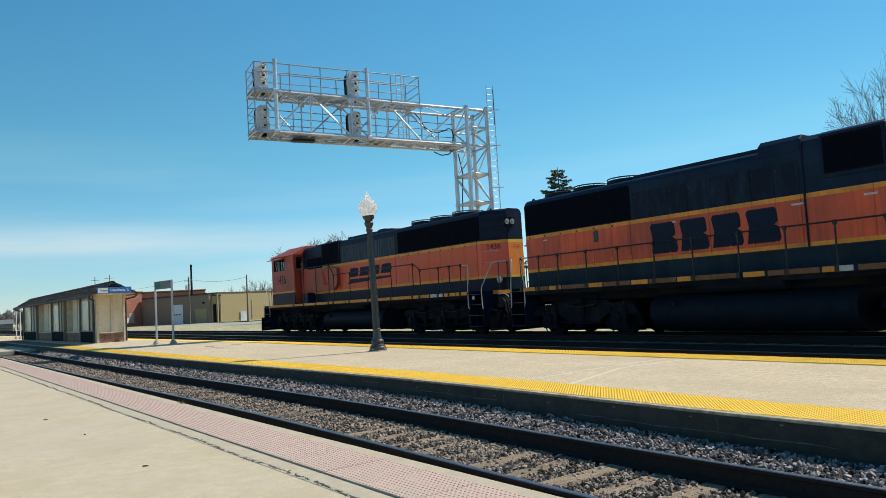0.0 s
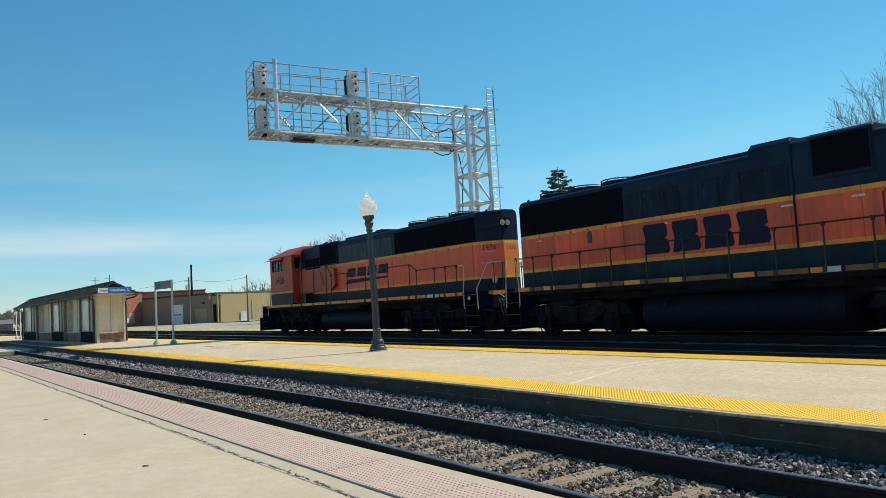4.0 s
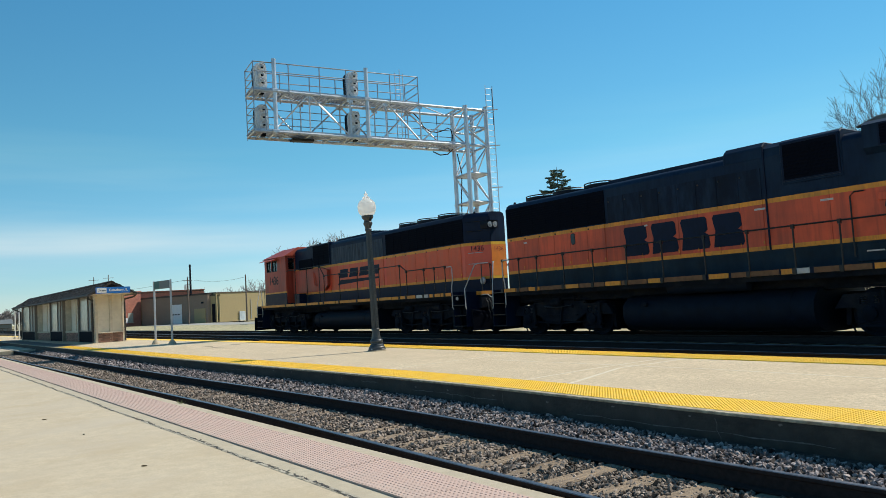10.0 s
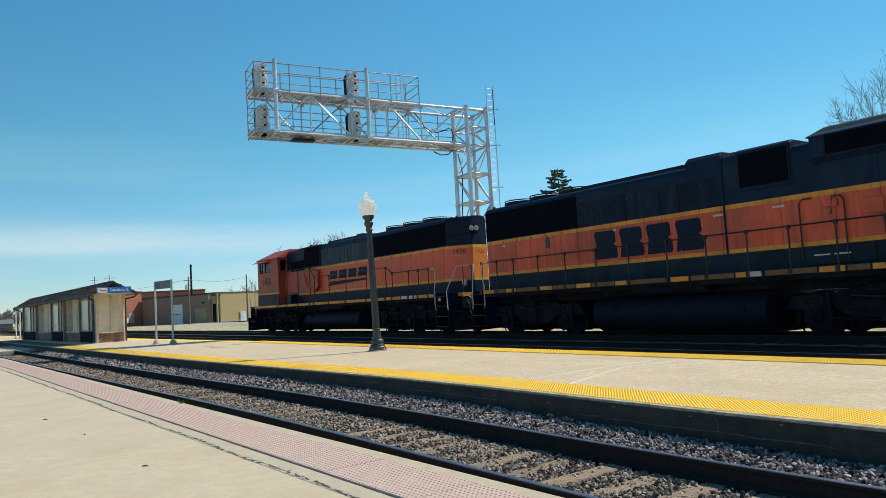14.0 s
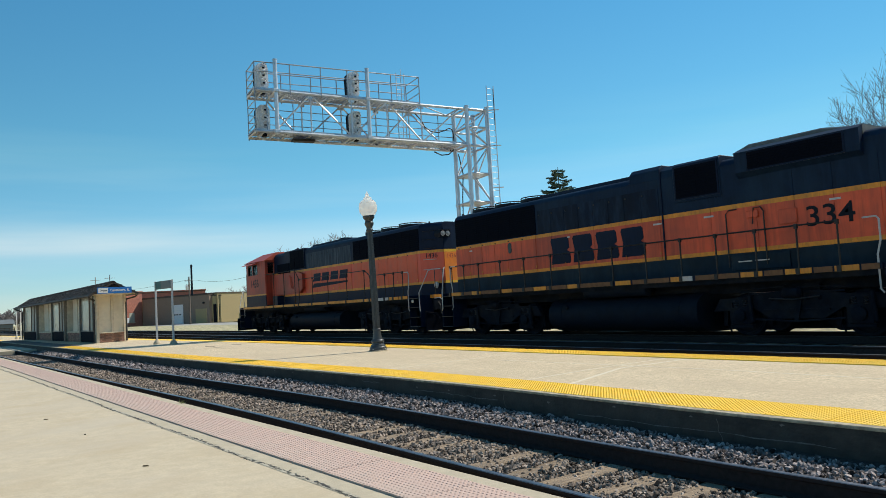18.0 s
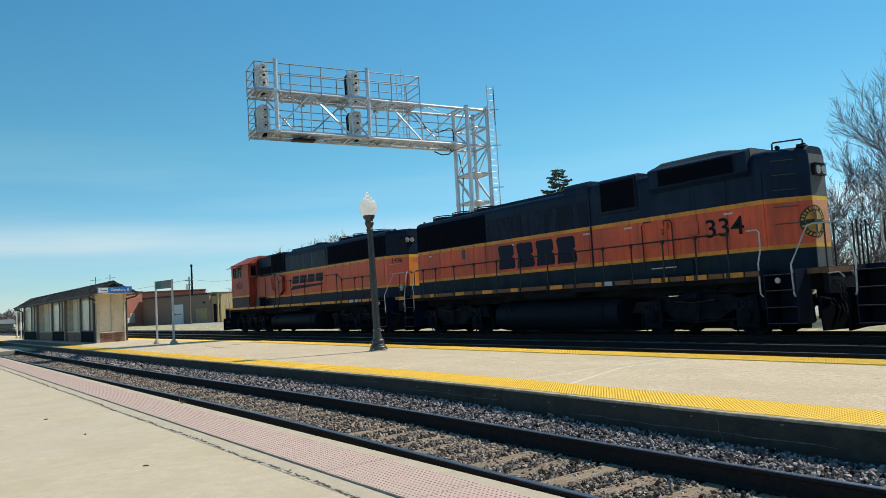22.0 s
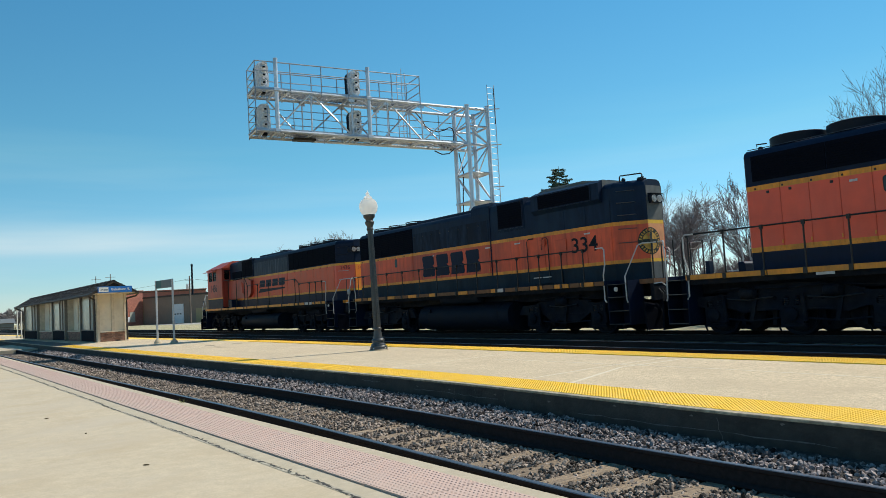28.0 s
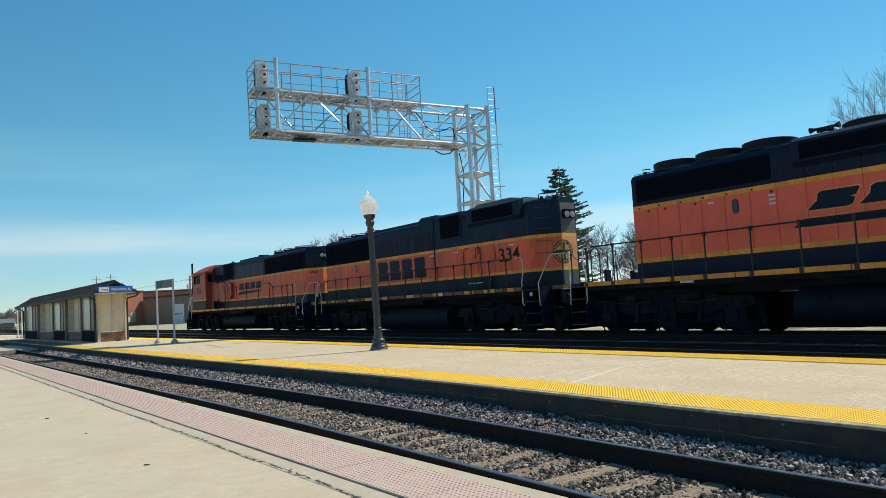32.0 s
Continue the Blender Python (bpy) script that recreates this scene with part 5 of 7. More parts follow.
# handrails, lockers and brace bars on the open porch
s = Shape()
for x in (-0.25, 0.15, 0.55, 0.95):
    s.tube([(x, 1.45, 1.55), (x, 1.45, 2.55)], 0.02)
s.tube([(-0.3, 1.45, 2.55), (1.2, 1.45, 2.55)], 0.02)
part("porch_railing", s, RAIL_BLACK, C)
for sy in (-1, 1):
    grab(C, [(1.15, sy * 0.6, 1.58), (0.85, sy * 0.9, 2.45), (0.45, sy * 0.95, 2.5), (0.1, sy * 0.95, 2.5)])
    grab(C, [(0.5, sy * 0.4, 1.6), (0.15, sy * 0.4, 1.6), (0.05, sy * 0.5, 2.3)])
part("porch_locker", Shape().prism([(0.48, 1.55), (0.68, 1.55), (0.68, 1.76), (0.62, 1.82), (0.48, 1.82)], -0.4, 0.1, "y"), DARK, C, bevel=0.015)
part("brake_stand", Shape().box(-0.3, -0.18, -0.65, -0.45, 1.55, 1.9), DARK_GREY, C, bevel=0.015)
step_well(C, -0.95, -0.31, DARK, RUNG_GREY)
end_rails(C, -0.31, -0.95, -1.1, 2.57)
coupler(C, -1.15, -1)
coupler(C, 18.9, 1)
cab_c = bands_of([1.55, 2.1, 3.46, 3.58, 4.45], [DARK, ORANGE, YELLOW, DARK])
for a, b, m in cab_c:
    part("cab_band", Shape().box(14.6, 17.0, -1.48, 1.48, a, b), m, C)
part("short_hood", Shape().box(17.0, 18.2, -0.95, 0.95, 2.1, 3.1), ORANGE, C)
part("short_hood_base", Shape().box(17.0, 18.2, -0.95, 0.95, 1.55, 2.1), DARK, C)
part("side_window", Shape().box(15.2, 16.4, -1.5, -1.47, 3.1, 3.9), GLASS_DARK, C)
truck(C, CX, [0.2, 2.2, 4.25])
truck(C, CX, [13.55, 15.6, 17.65])
tank(C, 5.9, 11.6)
TRAIN.append((C, CX, [(wheelset(C, a, CX), a) for a in (0.2, 2.2, 4.25, 13.55, 15.6, 17.65)]))

# ---- signal gantry behind the train ----
XR, XL, MY, DEPTH = -28.0, -29.38, 21.9, 1.15
gantry = thing("signal_gantry", (XR, MY, -0.3), "galvanised cantilever signal bridge reaching over the tracks", "signal gantry")
gantry.matrix_world = Matrix.Translation((0, 0, EYE_Z)) @ Matrix.Scale(1.10, 4) @ Matrix.Translation((0, 0, -EYE_Z)) @ pose(XR, MY, -0.3, 0, 0, -8)
for x, y, top in ((XR, MY, 10.72), (XL, MY, 10.66), (XR, MY + DEPTH, 10.72), (XL, MY + DEPTH, 10.66)):
    leg = part("leg", Shape().tube([(x, y, -0.3), (x, y, top)], 0.105, 10), GALV, gantry, smooth=True)
    part("leg_cap", Shape().lathe([(0.125, 0), (0.125, 0.04), (0.06, 0.06)], x, y, 10, "z", top), GALV, leg)
    for z in (8.80, 6.0):
        part("leg_collar", Shape().lathe([(0.14, -0.05), (0.14, 0.05)], x, y, 10, "z", z), GALV, leg)
part("footing", Shape().box(XL - 0.5, XR + 0.5, MY - 0.5, MY + 1.65, -0.6, -0.2), CONCRETE_PALE, gantry, bevel=0.03)


def brace(p, q, r=0.036, name="brace"):
    part(name, Shape().tube([p, q], r, 6), GALV, gantry)


levels = [0.6, 2.45, 4.3, 6.0, 7.4, 8.8, 9.7, 10.6]
for i, (a, b) in enumerate(zip(levels, levels[1:])):
    for p, q in (((XR, MY), (XR, MY + DEPTH)), ((XL, MY), (XL, MY + DEPTH)), ((XL, MY), (XR, MY)), ((XL, MY + DEPTH), (XR, MY + DEPTH))):
        if i % 2:
            p, q = q, p
        brace((*p, a), (*q, b))
    for p, q in (((XR, MY), (XR, MY + DEPTH)), ((XL, MY), (XL, MY + DEPTH)), ((XL, MY), (XR, MY)), ((XL, MY + DEPTH), (XR, MY + DEPTH))):
        brace((*p, b), (*q, b), 0.055, "strut")
    if b in (6.0, 7.4):
        part("rest_plate", Shape().box(XL, XR, MY, MY + DEPTH, b - 0.02, b + 0.03), GALV, gantry)
# beam, cambered slightly upwards to its tip
Y0, LOW, HIGH = 11.56, 8.79, 10.58


def rise(y, z):
    return z + 0.013 * (MY - y)


for x in (XR, XL):
    for z in (LOW, HIGH):
        part("chord", Shape().tube([(x, Y0, rise(Y0, z)), (x, MY + DEPTH, rise(MY + DEPTH, z))], 0.072, 8), GALV, gantry, smooth=True)
nodes = [12.35, 14.0, 15.9, 17.65, 19.4, 21.5]
for x in (XR, XL):
    for y in nodes[1:-1]:
        brace((x, y, rise(y, LOW)), (x, y, rise(y, HIGH)), 0.036, "upright")
        part("gusset", Shape().box(x - 0.01, x + 0.01, y - 0.14, y + 0.14, rise(y, HIGH) - 0.2, rise(y, HIGH)), GALV, gantry)
    for i, (a, b) in enumerate(zip(nodes, nodes[1:])):
        za, zb = (LOW, HIGH) if (i + (x == XL)) % 2 == 0 else (HIGH, LOW)
        brace((x, a, rise(a, za)), (x, b, rise(b, zb)), 0.038)
for y in (12.45, 16.70):
    tall = part("signal_post", Shape().tube([(XR + 0.1, y, rise(y, LOW) - 0.1), (XR + 0.1, y, 12.06)], 0.092, 10), GALV, gantry, smooth=True)
    part("post_cap", Shape().lathe([(0.10, 0), (0.10, 0.03), (0.04, 0.05)], XR + 0.1, y, 10, "z", 12.06), GALV, tall)
    for z in (LOW, HIGH):
        part("clamp", Shape().box(XR - 0.12, XR + 0.22, y - 0.13, y + 0.13, rise(y, z) - 0.07, rise(y, z) + 0.07), GALV, tall, bevel=0.02)
for y in (Y0, 12.45, *nodes[1:]):
    for z in (LOW, HIGH):
        brace((XL, y, rise(y, z)), (XR, y, rise(y, z)), 0.04, "strut")
for i, (a, b) in enumerate(zip(nodes, nodes[1:])):
    for z in (LOW, HIGH):
        brace((XL if i % 2 else XR, a, rise(a, z)), (XR if i % 2 else XL, b, rise(b, z)), 0.028)


def grating(y0, y1, z):
    """Bearing bars and cross bars of a walkway, with toe plates along both edges."""
    s = Shape()
    for k in range(25):
        x = XL + 0.05 + (XR - XL - 0.1) * k / 24
        s.hexa([(x - 0.008, y0, rise(y0, z) - 0.03), (x + 0.008, y0, rise(y0, z) - 0.03), (x + 0.008, y1, rise(y1, z) - 0.03), (x - 0.008, y1, rise(y1, z) - 0.03),
                (x - 0.008, y0, rise(y0, z) + 0.03), (x + 0.008, y0, rise(y0, z) + 0.03), (x + 0.008, y1, rise(y1, z) + 0.03), (x - 0.008, y1, rise(y1, z) + 0.03)])
    y = y0
    while y < y1:
        s.box(XL, XR, y, y + 0.025, rise(y, z) - 0.035, rise(y, z) + 0.015)
        y += 0.16
    part("walkway_grating", s, GALV, gantry, "open steel walkway grating")
    y = y0 + 0.4
    while y < y1:
        part("grating_bearer", Shape().box(XL, XR, y, y + 0.06, rise(y, z) - 0.12, rise(y, z) - 0.035), GALV, gantry)
        y += 1.05


grating(Y0 - 0.05, 19.35, HIGH + 0.11)
grating(Y0 - 0.05, MY, LOW + 0.11)
# handrails: upper walkway, then the rails inside the beam
for x in (XR + 0.05, XL - 0.05):
    for z in (11.16, 11.52, 11.93):
        if x > XL and z < 11.3:
            continue
        part("handrail", Shape().tube([(x, Y0, z), (x, 19.35, z)], 0.022 if z < 11.8 else 0.026, 6), GALV_BACKLIT, gantry)
    for y in (Y0, 13.1, 14.5, 15.75, 17.9, 19.35):
        part("stanchion", Shape().tube([(x, y, HIGH), (x, y, 11.94)], 0.026, 6), GALV_BACKLIT, gantry)
for z in (11.16, 11.52, 11.93):
    for y in (Y0, 19.35):
        part("handrail", Shape().tube([(XL - 0.05, y, z), (XR + 0.05, y, z)], 0.022, 6), GALV_BACKLIT, gantry)
for z in (9.14, 9.48, 9.82, 10.16):
    part("handrail", Shape().tube([(XL, Y0, z + 0.1), (XL, MY, z - 0.02)], 0.019, 6), GALV_BACKLIT, gantry)
    part("handrail", Shape().tube([(XL, Y0, z + 0.1), (XR, Y0, z + 0.1)], 0.019, 6), GALV_BACKLIT, gantry)
for x, y in ((XL, Y0), (XR, Y0), (XR, 12.05), (XL + 0.02, 13.6), (XL + 0.02, 15.0), (XL + 0.02, 16.5), (XL + 0.02, 18.3), (XL + 0.02, 20.1), (XL + 0.02, 21.0)):
    part("stanchion", Shape().tube([(x, y, LOW), (x, y, HIGH)], 0.022, 6), GALV_BACKLIT, gantry)


def ladder(x, y, z0, z1, w, along):
    d = (0.5 * w, 0) if along == "x" else (0, 0.5 * w)
    lad = part("ladder", Shape().tube([(x - d[0], y - d[1], z0), (x - d[0], y - d[1], z1)], 0.024, 6).tube([(x + d[0], y + d[1], z0), (x + d[0], y + d[1], z1)], 0.024, 6), GALV, gantry)
    z = z0 + 0.15
    while z < z1:
        part("rung", Shape().tube([(x - d[0], y - d[1], z), (x + d[0], y + d[1], z)], 0.014, 5), GALV, lad)
        z += 0.3


ladder(XR + 0.18, MY + DEPTH + 0.16, -0.2, 11.8, 0.40, "y")
ladder(XL + 0.2, 18.95, LOW, 12.45, 0.42, "y")
part("safety_rail", Shape().tube([(XL + 0.35, 18.92, LOW), (XL + 0.35, 18.92, 12.6)], 0.02, 6), GALV, gantry)
part("safety_rail", Shape().tube([(XR + 0.3, MY + DEPTH + 0.26, 9.8), (XR + 0.3, MY + DEPTH + 0.26, 11.6)], 0.02, 6), CABLE, gantry)
for z in (10.6, 8.8, 6.7, 4.6):
    brace((XR, MY + DEPTH, z), (XR + 0.3, MY + DEPTH + 0.55, z), 0.028)
for pts in ([(XL + 0.3, 19.6, 10.5), (XL + 0.3, 19.9, 10.2), (XL + 0.3, 20.1, 9.85), (XL + 0.3, 20.4, 9.66), (XL + 0.3, 20.8, 9.6), (XL + 0.3, 21.2, 9.72), (XL + 0.3, 21.45, 9.86), (XL + 0.3, 21.62, 9.8), (XL + 0.3, 21.7, 9.5), (XL + 0.3, 21.6, 9.0), (XL + 0.3, 21.45, 8.7)],
            [(XL + 0.4, 20.5, 8.6), (XL + 0.4, 20.9, 8.45), (XL + 0.4, 21.3, 8.5), (XL + 0.4, 21.6, 8.75)],
            [(XL + 0.14, MY + 0.1, 8.6), (XL + 0.14, MY + 0.3, 7.6), (XL + 0.14, MY + 0.2, 6.4), (XL + 0.14, MY + 0.1, 4.0), (XL + 0.14, MY + 0.1, 0.0)]):
    part("cable", Shape().tube(pts, 0.03, 6), CABLE, gantry, "sagging black cable", smooth=True)
part("cable_tray", Shape().box(XL + 0.2, XL + 0.6, 13.4, 14.4, LOW - 0.02, LOW + 0.08), CABLE, gantry)
SIGNAL_WHITE = surface("signal_housing", (0.68, 0.695, 0.715), 0.42, metal=0.2, vary=0.15, scale=12, stain=(0.33, 0.34, 0.36), stain_scale=4)
for y in (12.09, 16.36):
    for z in (10.93, 9.06):
        n = 20
        oval = [(y + 0.30 * math.cos(2 * math.pi * k / n), z + 0.62 + (0.34 if math.sin(2 * math.pi * k / n) > 0 else -0.34) + 0.30 * math.sin(2 * math.pi * k / n)) for k in range(n)]
        head = part("signal_head", Shape().prism([(y + (a - y) * 0.8, z + 0.62 + (b - z - 0.62) * 0.92) for a, b in oval], XL + 0.58, XL + 0.72, "x"), SIGNAL_WHITE, gantry, "three-lamp railway signal head, light grey", smooth=True)
        part("backplate", Shape().prism(oval, XL + 0.16, XL + 0.19, "x"), BLACK_PAINT, head, "black oval backplate")
        part("hood_casing", Shape().prism([(y + (a - y) * 0.9, z + 0.62 + (b - z - 0.62) * 0.95) for a, b in oval], XL + 0.19, XL + 0.48, "x"), BLACK_PAINT, head, smooth=True)
        part("door", Shape().prism([(y + (a - y) * 0.97, z + 0.62 + (b - z - 0.62) * 0.98) for a, b in oval], XL + 0.48, XL + 0.58, "x"), SIGNAL_WHITE, head, smooth=True)
        for k in range(3):
            zc = z + 0.30 + 0.34 * k
            part("lamp_unit", Shape().lathe([(0.14, 0), (0.14, 0.12), (0.11, 0.17), (0.05, 0.19)], y, zc, 14, "x", XL + 0.70), SIGNAL_WHITE, head, smooth=True)
            part("visor", Shape().prism([(y - 0.15, zc - 0.04), (y - 0.12, zc + 0.12), (y, zc + 0.17), (y + 0.12, zc + 0.12), (y + 0.15, zc - 0.04), (y + 0.10, zc + 0.09), (y, zc + 0.13), (y - 0.10, zc + 0.09)], XL + 0.86, XL + 0.98, "x"), SIGNAL_WHITE, head)
            part("socket", Shape().box(XL + 0.88, XL + 0.91, y - 0.05, y + 0.05, zc - 0.08, zc - 0.01), BLACK_PAINT, head)
        part("junction_box", Shape().box(XL + 0.5, XL + 0.74, y - 0.10, y + 0.10, z - 0.2, z + 0.05), BLACK_PAINT, head, bevel=0.02)
        part("bracket", Shape().tube([(XL + 0.42, y, z - 0.3), (XL + 0.42, y, z + 0.4)], 0.05, 8), GALV, head)

# ---- platform lamp ----
LAMP_GREEN = surface("lamp_post_paint", (0.030, 0.038, 0.044), 0.42, vary=0.15, scale=10, stain=(0.065, 0.072, 0.075), stain_scale=2.5, coat=0.15)
GLOBE = surface("lamp_globe", (0.93, 0.93, 0.92), 0.28, vary=0.02, scale=6, spec=0.5)
gn, gl = GLOBE.node_tree.nodes, GLOBE.node_tree.links
thin, glow = gn.new("ShaderNodeBsdfTranslucent"), gn.new("ShaderNodeMixShader")
thin.inputs["Color"].default_value = (0.97, 0.96, 0.93, 1)
glow.inputs[0].default_value = 0.85
gl.new(gn["Principled BSDF"].outputs[0], glow.inputs[1])
gl.new(thin.outputs[0], glow.inputs[2])
gl.new(glow.outputs[0], gn["Material Output"].inputs["Surface"])
LX, LY = -17.78, 10.26
lamp = thing("platform_lamp", (LX, LY, 0), "dark fluted cast-iron lamp post with a white acorn globe", "street lamp")
part("base", Shape().lathe([(0.255, 0), (0.255, 0.045), (0.235, 0.055), (0.232, 0.10), (0.205, 0.125), (0.20, 0.165), (0.165, 0.19), (0.158, 0.235), (0.178, 0.25), (0.182, 0.275), (0.170, 0.30), (0.135, 0.325), (0.118, 0.40), (0.106, 0.50), (0.102, 0.57), (0.116, 0.585), (0.116, 0.61), (0.104, 0.625)], LX, LY, 24), LAMP_GREEN, lamp, smooth=True)
for k in range(4):
    a = k * math.pi / 2 + 0.4
    part("anchor_bolt", Shape().lathe([(0.022, 0.02), (0.022, 0.06), (0.012, 0.075)], LX + 0.225 * math.cos(a), LY + 0.225 * math.sin(a), 6), GALV, lamp)
shaft = Shape()
n = 32
for z, r in ((0.60, 0.104), (3.35, 0.077)):
    for k in range(n):
        a = 2 * math.pi * k / n
        rr = r * (1.0 if k % 2 else 0.86)
        shaft.v.append((LX + rr * math.cos(a), LY + rr * math.sin(a), z))
shaft.f = [(k, (k + 1) % n, n + (k + 1) % n, n + k) for k in range(n)]
part("fluted_shaft", shaft, LAMP_GREEN, lamp)
part("capital", Shape().lathe([(0.077, 3.33), (0.098, 3.36), (0.098, 3.39), (0.082, 3.41), (0.088, 3.46), (0.125, 3.53), (0.128, 3.58), (0.105, 3.61), (0.110, 3.66), (0.158, 3.71), (0.165, 3.74), (0.165, 3.78)], LX, LY, 22), LAMP_GREEN, lamp, smooth=True)
part("globe", Shape().lathe([(0.135, 3.77), (0.195, 3.81), (0.240, 3.89), (0.258, 3.98), (0.256, 4.06), (0.232, 4.14), (0.185, 4.20), (0.135, 4.235), (0.112, 4.25), (0.116, 4.27), (0.098, 4.30), (0.062, 4.325), (0.044, 4.345), (0.056, 4.37), (0.050, 4.395), (0.026, 4.42), (0.010, 4.46), (0.003, 4.48)], LX, LY, 26), GLOBE, lamp, "white acorn-shaped glass globe", smooth=True)
part("base_plate", Shape().lathe([(0.275, 0.001), (0.275, 0.015), (0.265, 0.025)], LX, LY, 20), CONCRETE_PALE, lamp)
lean_axis = Vector((-LX, -LY, 0)).normalized()  # the post leans slightly
lamp.matrix_world = Matrix.Translation((LX - 0.05, LY + 0.08, 0)) @ Matrix.Rotation(radians(1.25), 4, lean_axis)

# ---- framed sign on two posts ----
POST_GREY = surface("sign_post_grey", (0.46, 0.47, 0.48), 0.5, vary=0.1, scale=8)
SIGN_FACE = surface("sign_dark_face", (0.12, 0.135, 0.14), 0.5, vary=0.15, scale=4)
SIGN_TEAL = surface("sign_teal_face", (0.02, 0.10, 0.10), 0.5, vary=0.15, scale=4)


def post_sign(ax, ay, bx, by, label, finish=None):
    ob = thing("platform_sign", ((ax + bx) / 2, (ay + by) / 2, 0), label, "sign", "signs on two posts")
    for x, y in ((ax, ay), (bx, by)):
        part("post", Shape().box(x - 0.04, x + 0.04, y - 0.04, y + 0.04, 0, 2.97), finish or POST_GREY, ob, bevel=0.01)
        part("foot", Shape().lathe([(0.17, 0), (0.17, 0.05), (0.12, 0.14), (0.075, 0.2)], x, y, 14), CONCRETE_PALE, ob, smooth=True)
    d = Vector((bx - ax, by - ay, 0)).normalized()
    p, q, o = Vector((ax, ay, 0)) + d * 0.05, Vector((bx, by, 0)) - d * 0.05, Vector((d.y, -d.x, 0)) * 0.02
    s = Shape().hexa([tuple(v + Vector((0, 0, z))) for z in (2.58, 2.95) for v in (p + o, q + o, q - o, p - o)])
    part("panel", s, SIGN_FACE, ob, "grey sign panel with a teal end")
    r = p.lerp(q, 0.34)
    part("panel_end", Shape().hexa([tuple(v + Vector((0, 0, z))) for z in (2.584, 2.946) for v in (p + o * 1.2, r + o * 1.2, r - o * 1.2, p - o * 1.2)]), SIGN_TEAL, ob, "teal end of the sign panel")
    part("top_rail", Shape().tube([tuple(p + Vector((0, 0, 2.94))), tuple(q + Vector((0, 0, 2.94)))], 0.02, 6), POST_GREY, ob)
    return ob


post_sign(-36.42, 9.11, -34.80, 9.43, "dark station sign panel between two grey steel posts")
post_sign(-80.7, 7.43, -79.3, 7.63, "distant sign frame on two white posts", WHITE_PAINT)

# ---- waiting shelter ----
SHX, SHY = -45.4, 8.08
SH = Matrix.Translation((SHX, SHY, 0)) @ pose(0, 0, 0, 0, 0, 2.3)
BEIGE = surface("shelter_panel", (0.78, 0.715, 0.585), 0.75, vary=0.10, scale=6, stain=(0.55, 0.49, 0.38), stain_scale=1.5)
CREAM = surface("shelter_post", (0.70, 0.61, 0.47), 0.7, vary=0.12, scale=6, stain=(0.42, 0.35, 0.26), stain_scale=2)
BROWN_POST = surface("shelter_dark_post", (0.24, 0.195, 0.155), 0.7, vary=0.15, scale=6)
SHELTER_GLASS = surface("shelter_glass", (0.43, 0.415, 0.355), 0.2, vary=0.12, scale=3, spec=0.4)
SHELTER_GREY = surface("shelter_grey_panel", (0.36, 0.335, 0.285), 0.5, vary=0.15, scale=4)
NAVY_PANEL = surface("shelter_base_panel", (0.009, 0.010, 0.016), 0.8, spec=0.05, vary=0.2, scale=5)
BRICK = surface("shelter_brick", (0.27, 0.150, 0.108), 0.85, vary=0.2, scale=30, each=0.4, bump=0.3)
MORTAR = surface("mortar", (0.21, 0.155, 0.125), 0.95, vary=0.1, scale=40)
SHINGLE = surface("roof_shingle", (0.042, 0.036, 0.034), 0.9, vary=0.4, scale=14, each=0.5, bump=0.6, bump_scale=40)
FASCIA = surface("fascia_brown", (0.075, 0.055, 0.043), 0.7, vary=0.15, scale=8)
FASCIA_DARK = surface("gutter_dark", (0.03, 0.026, 0.024), 0.6, vary=0.2, scale=8)
SIGN_BLUE = surface("sign_blue", (0.02, 0.16, 0.50), 0.4, vary=0.03, scale=4)
shelter = thing("waiting_shelter", (0, 0, 0), "long beige platform shelter with brick bases and a dark shingled roof", "shelter")
shelter.matrix_world = SH
LEN, DEEP = 25.7, 1.6
posts_x = [0.0, -4.1, -8.8, -13.2, -19.3, -25.7]
part("floor_slab", Shape().box(-LEN - 0.2, 0.15, -0.1, DEEP + 0.1, 0.0, 0.02), CONCRETE_PALE, shelter)
part("back_wall", Shape().box(-LEN, -0.1, DEEP - 0.1, DEEP, 0.02, 2.72), BEIGE, shelter)
RECESS = 0.52
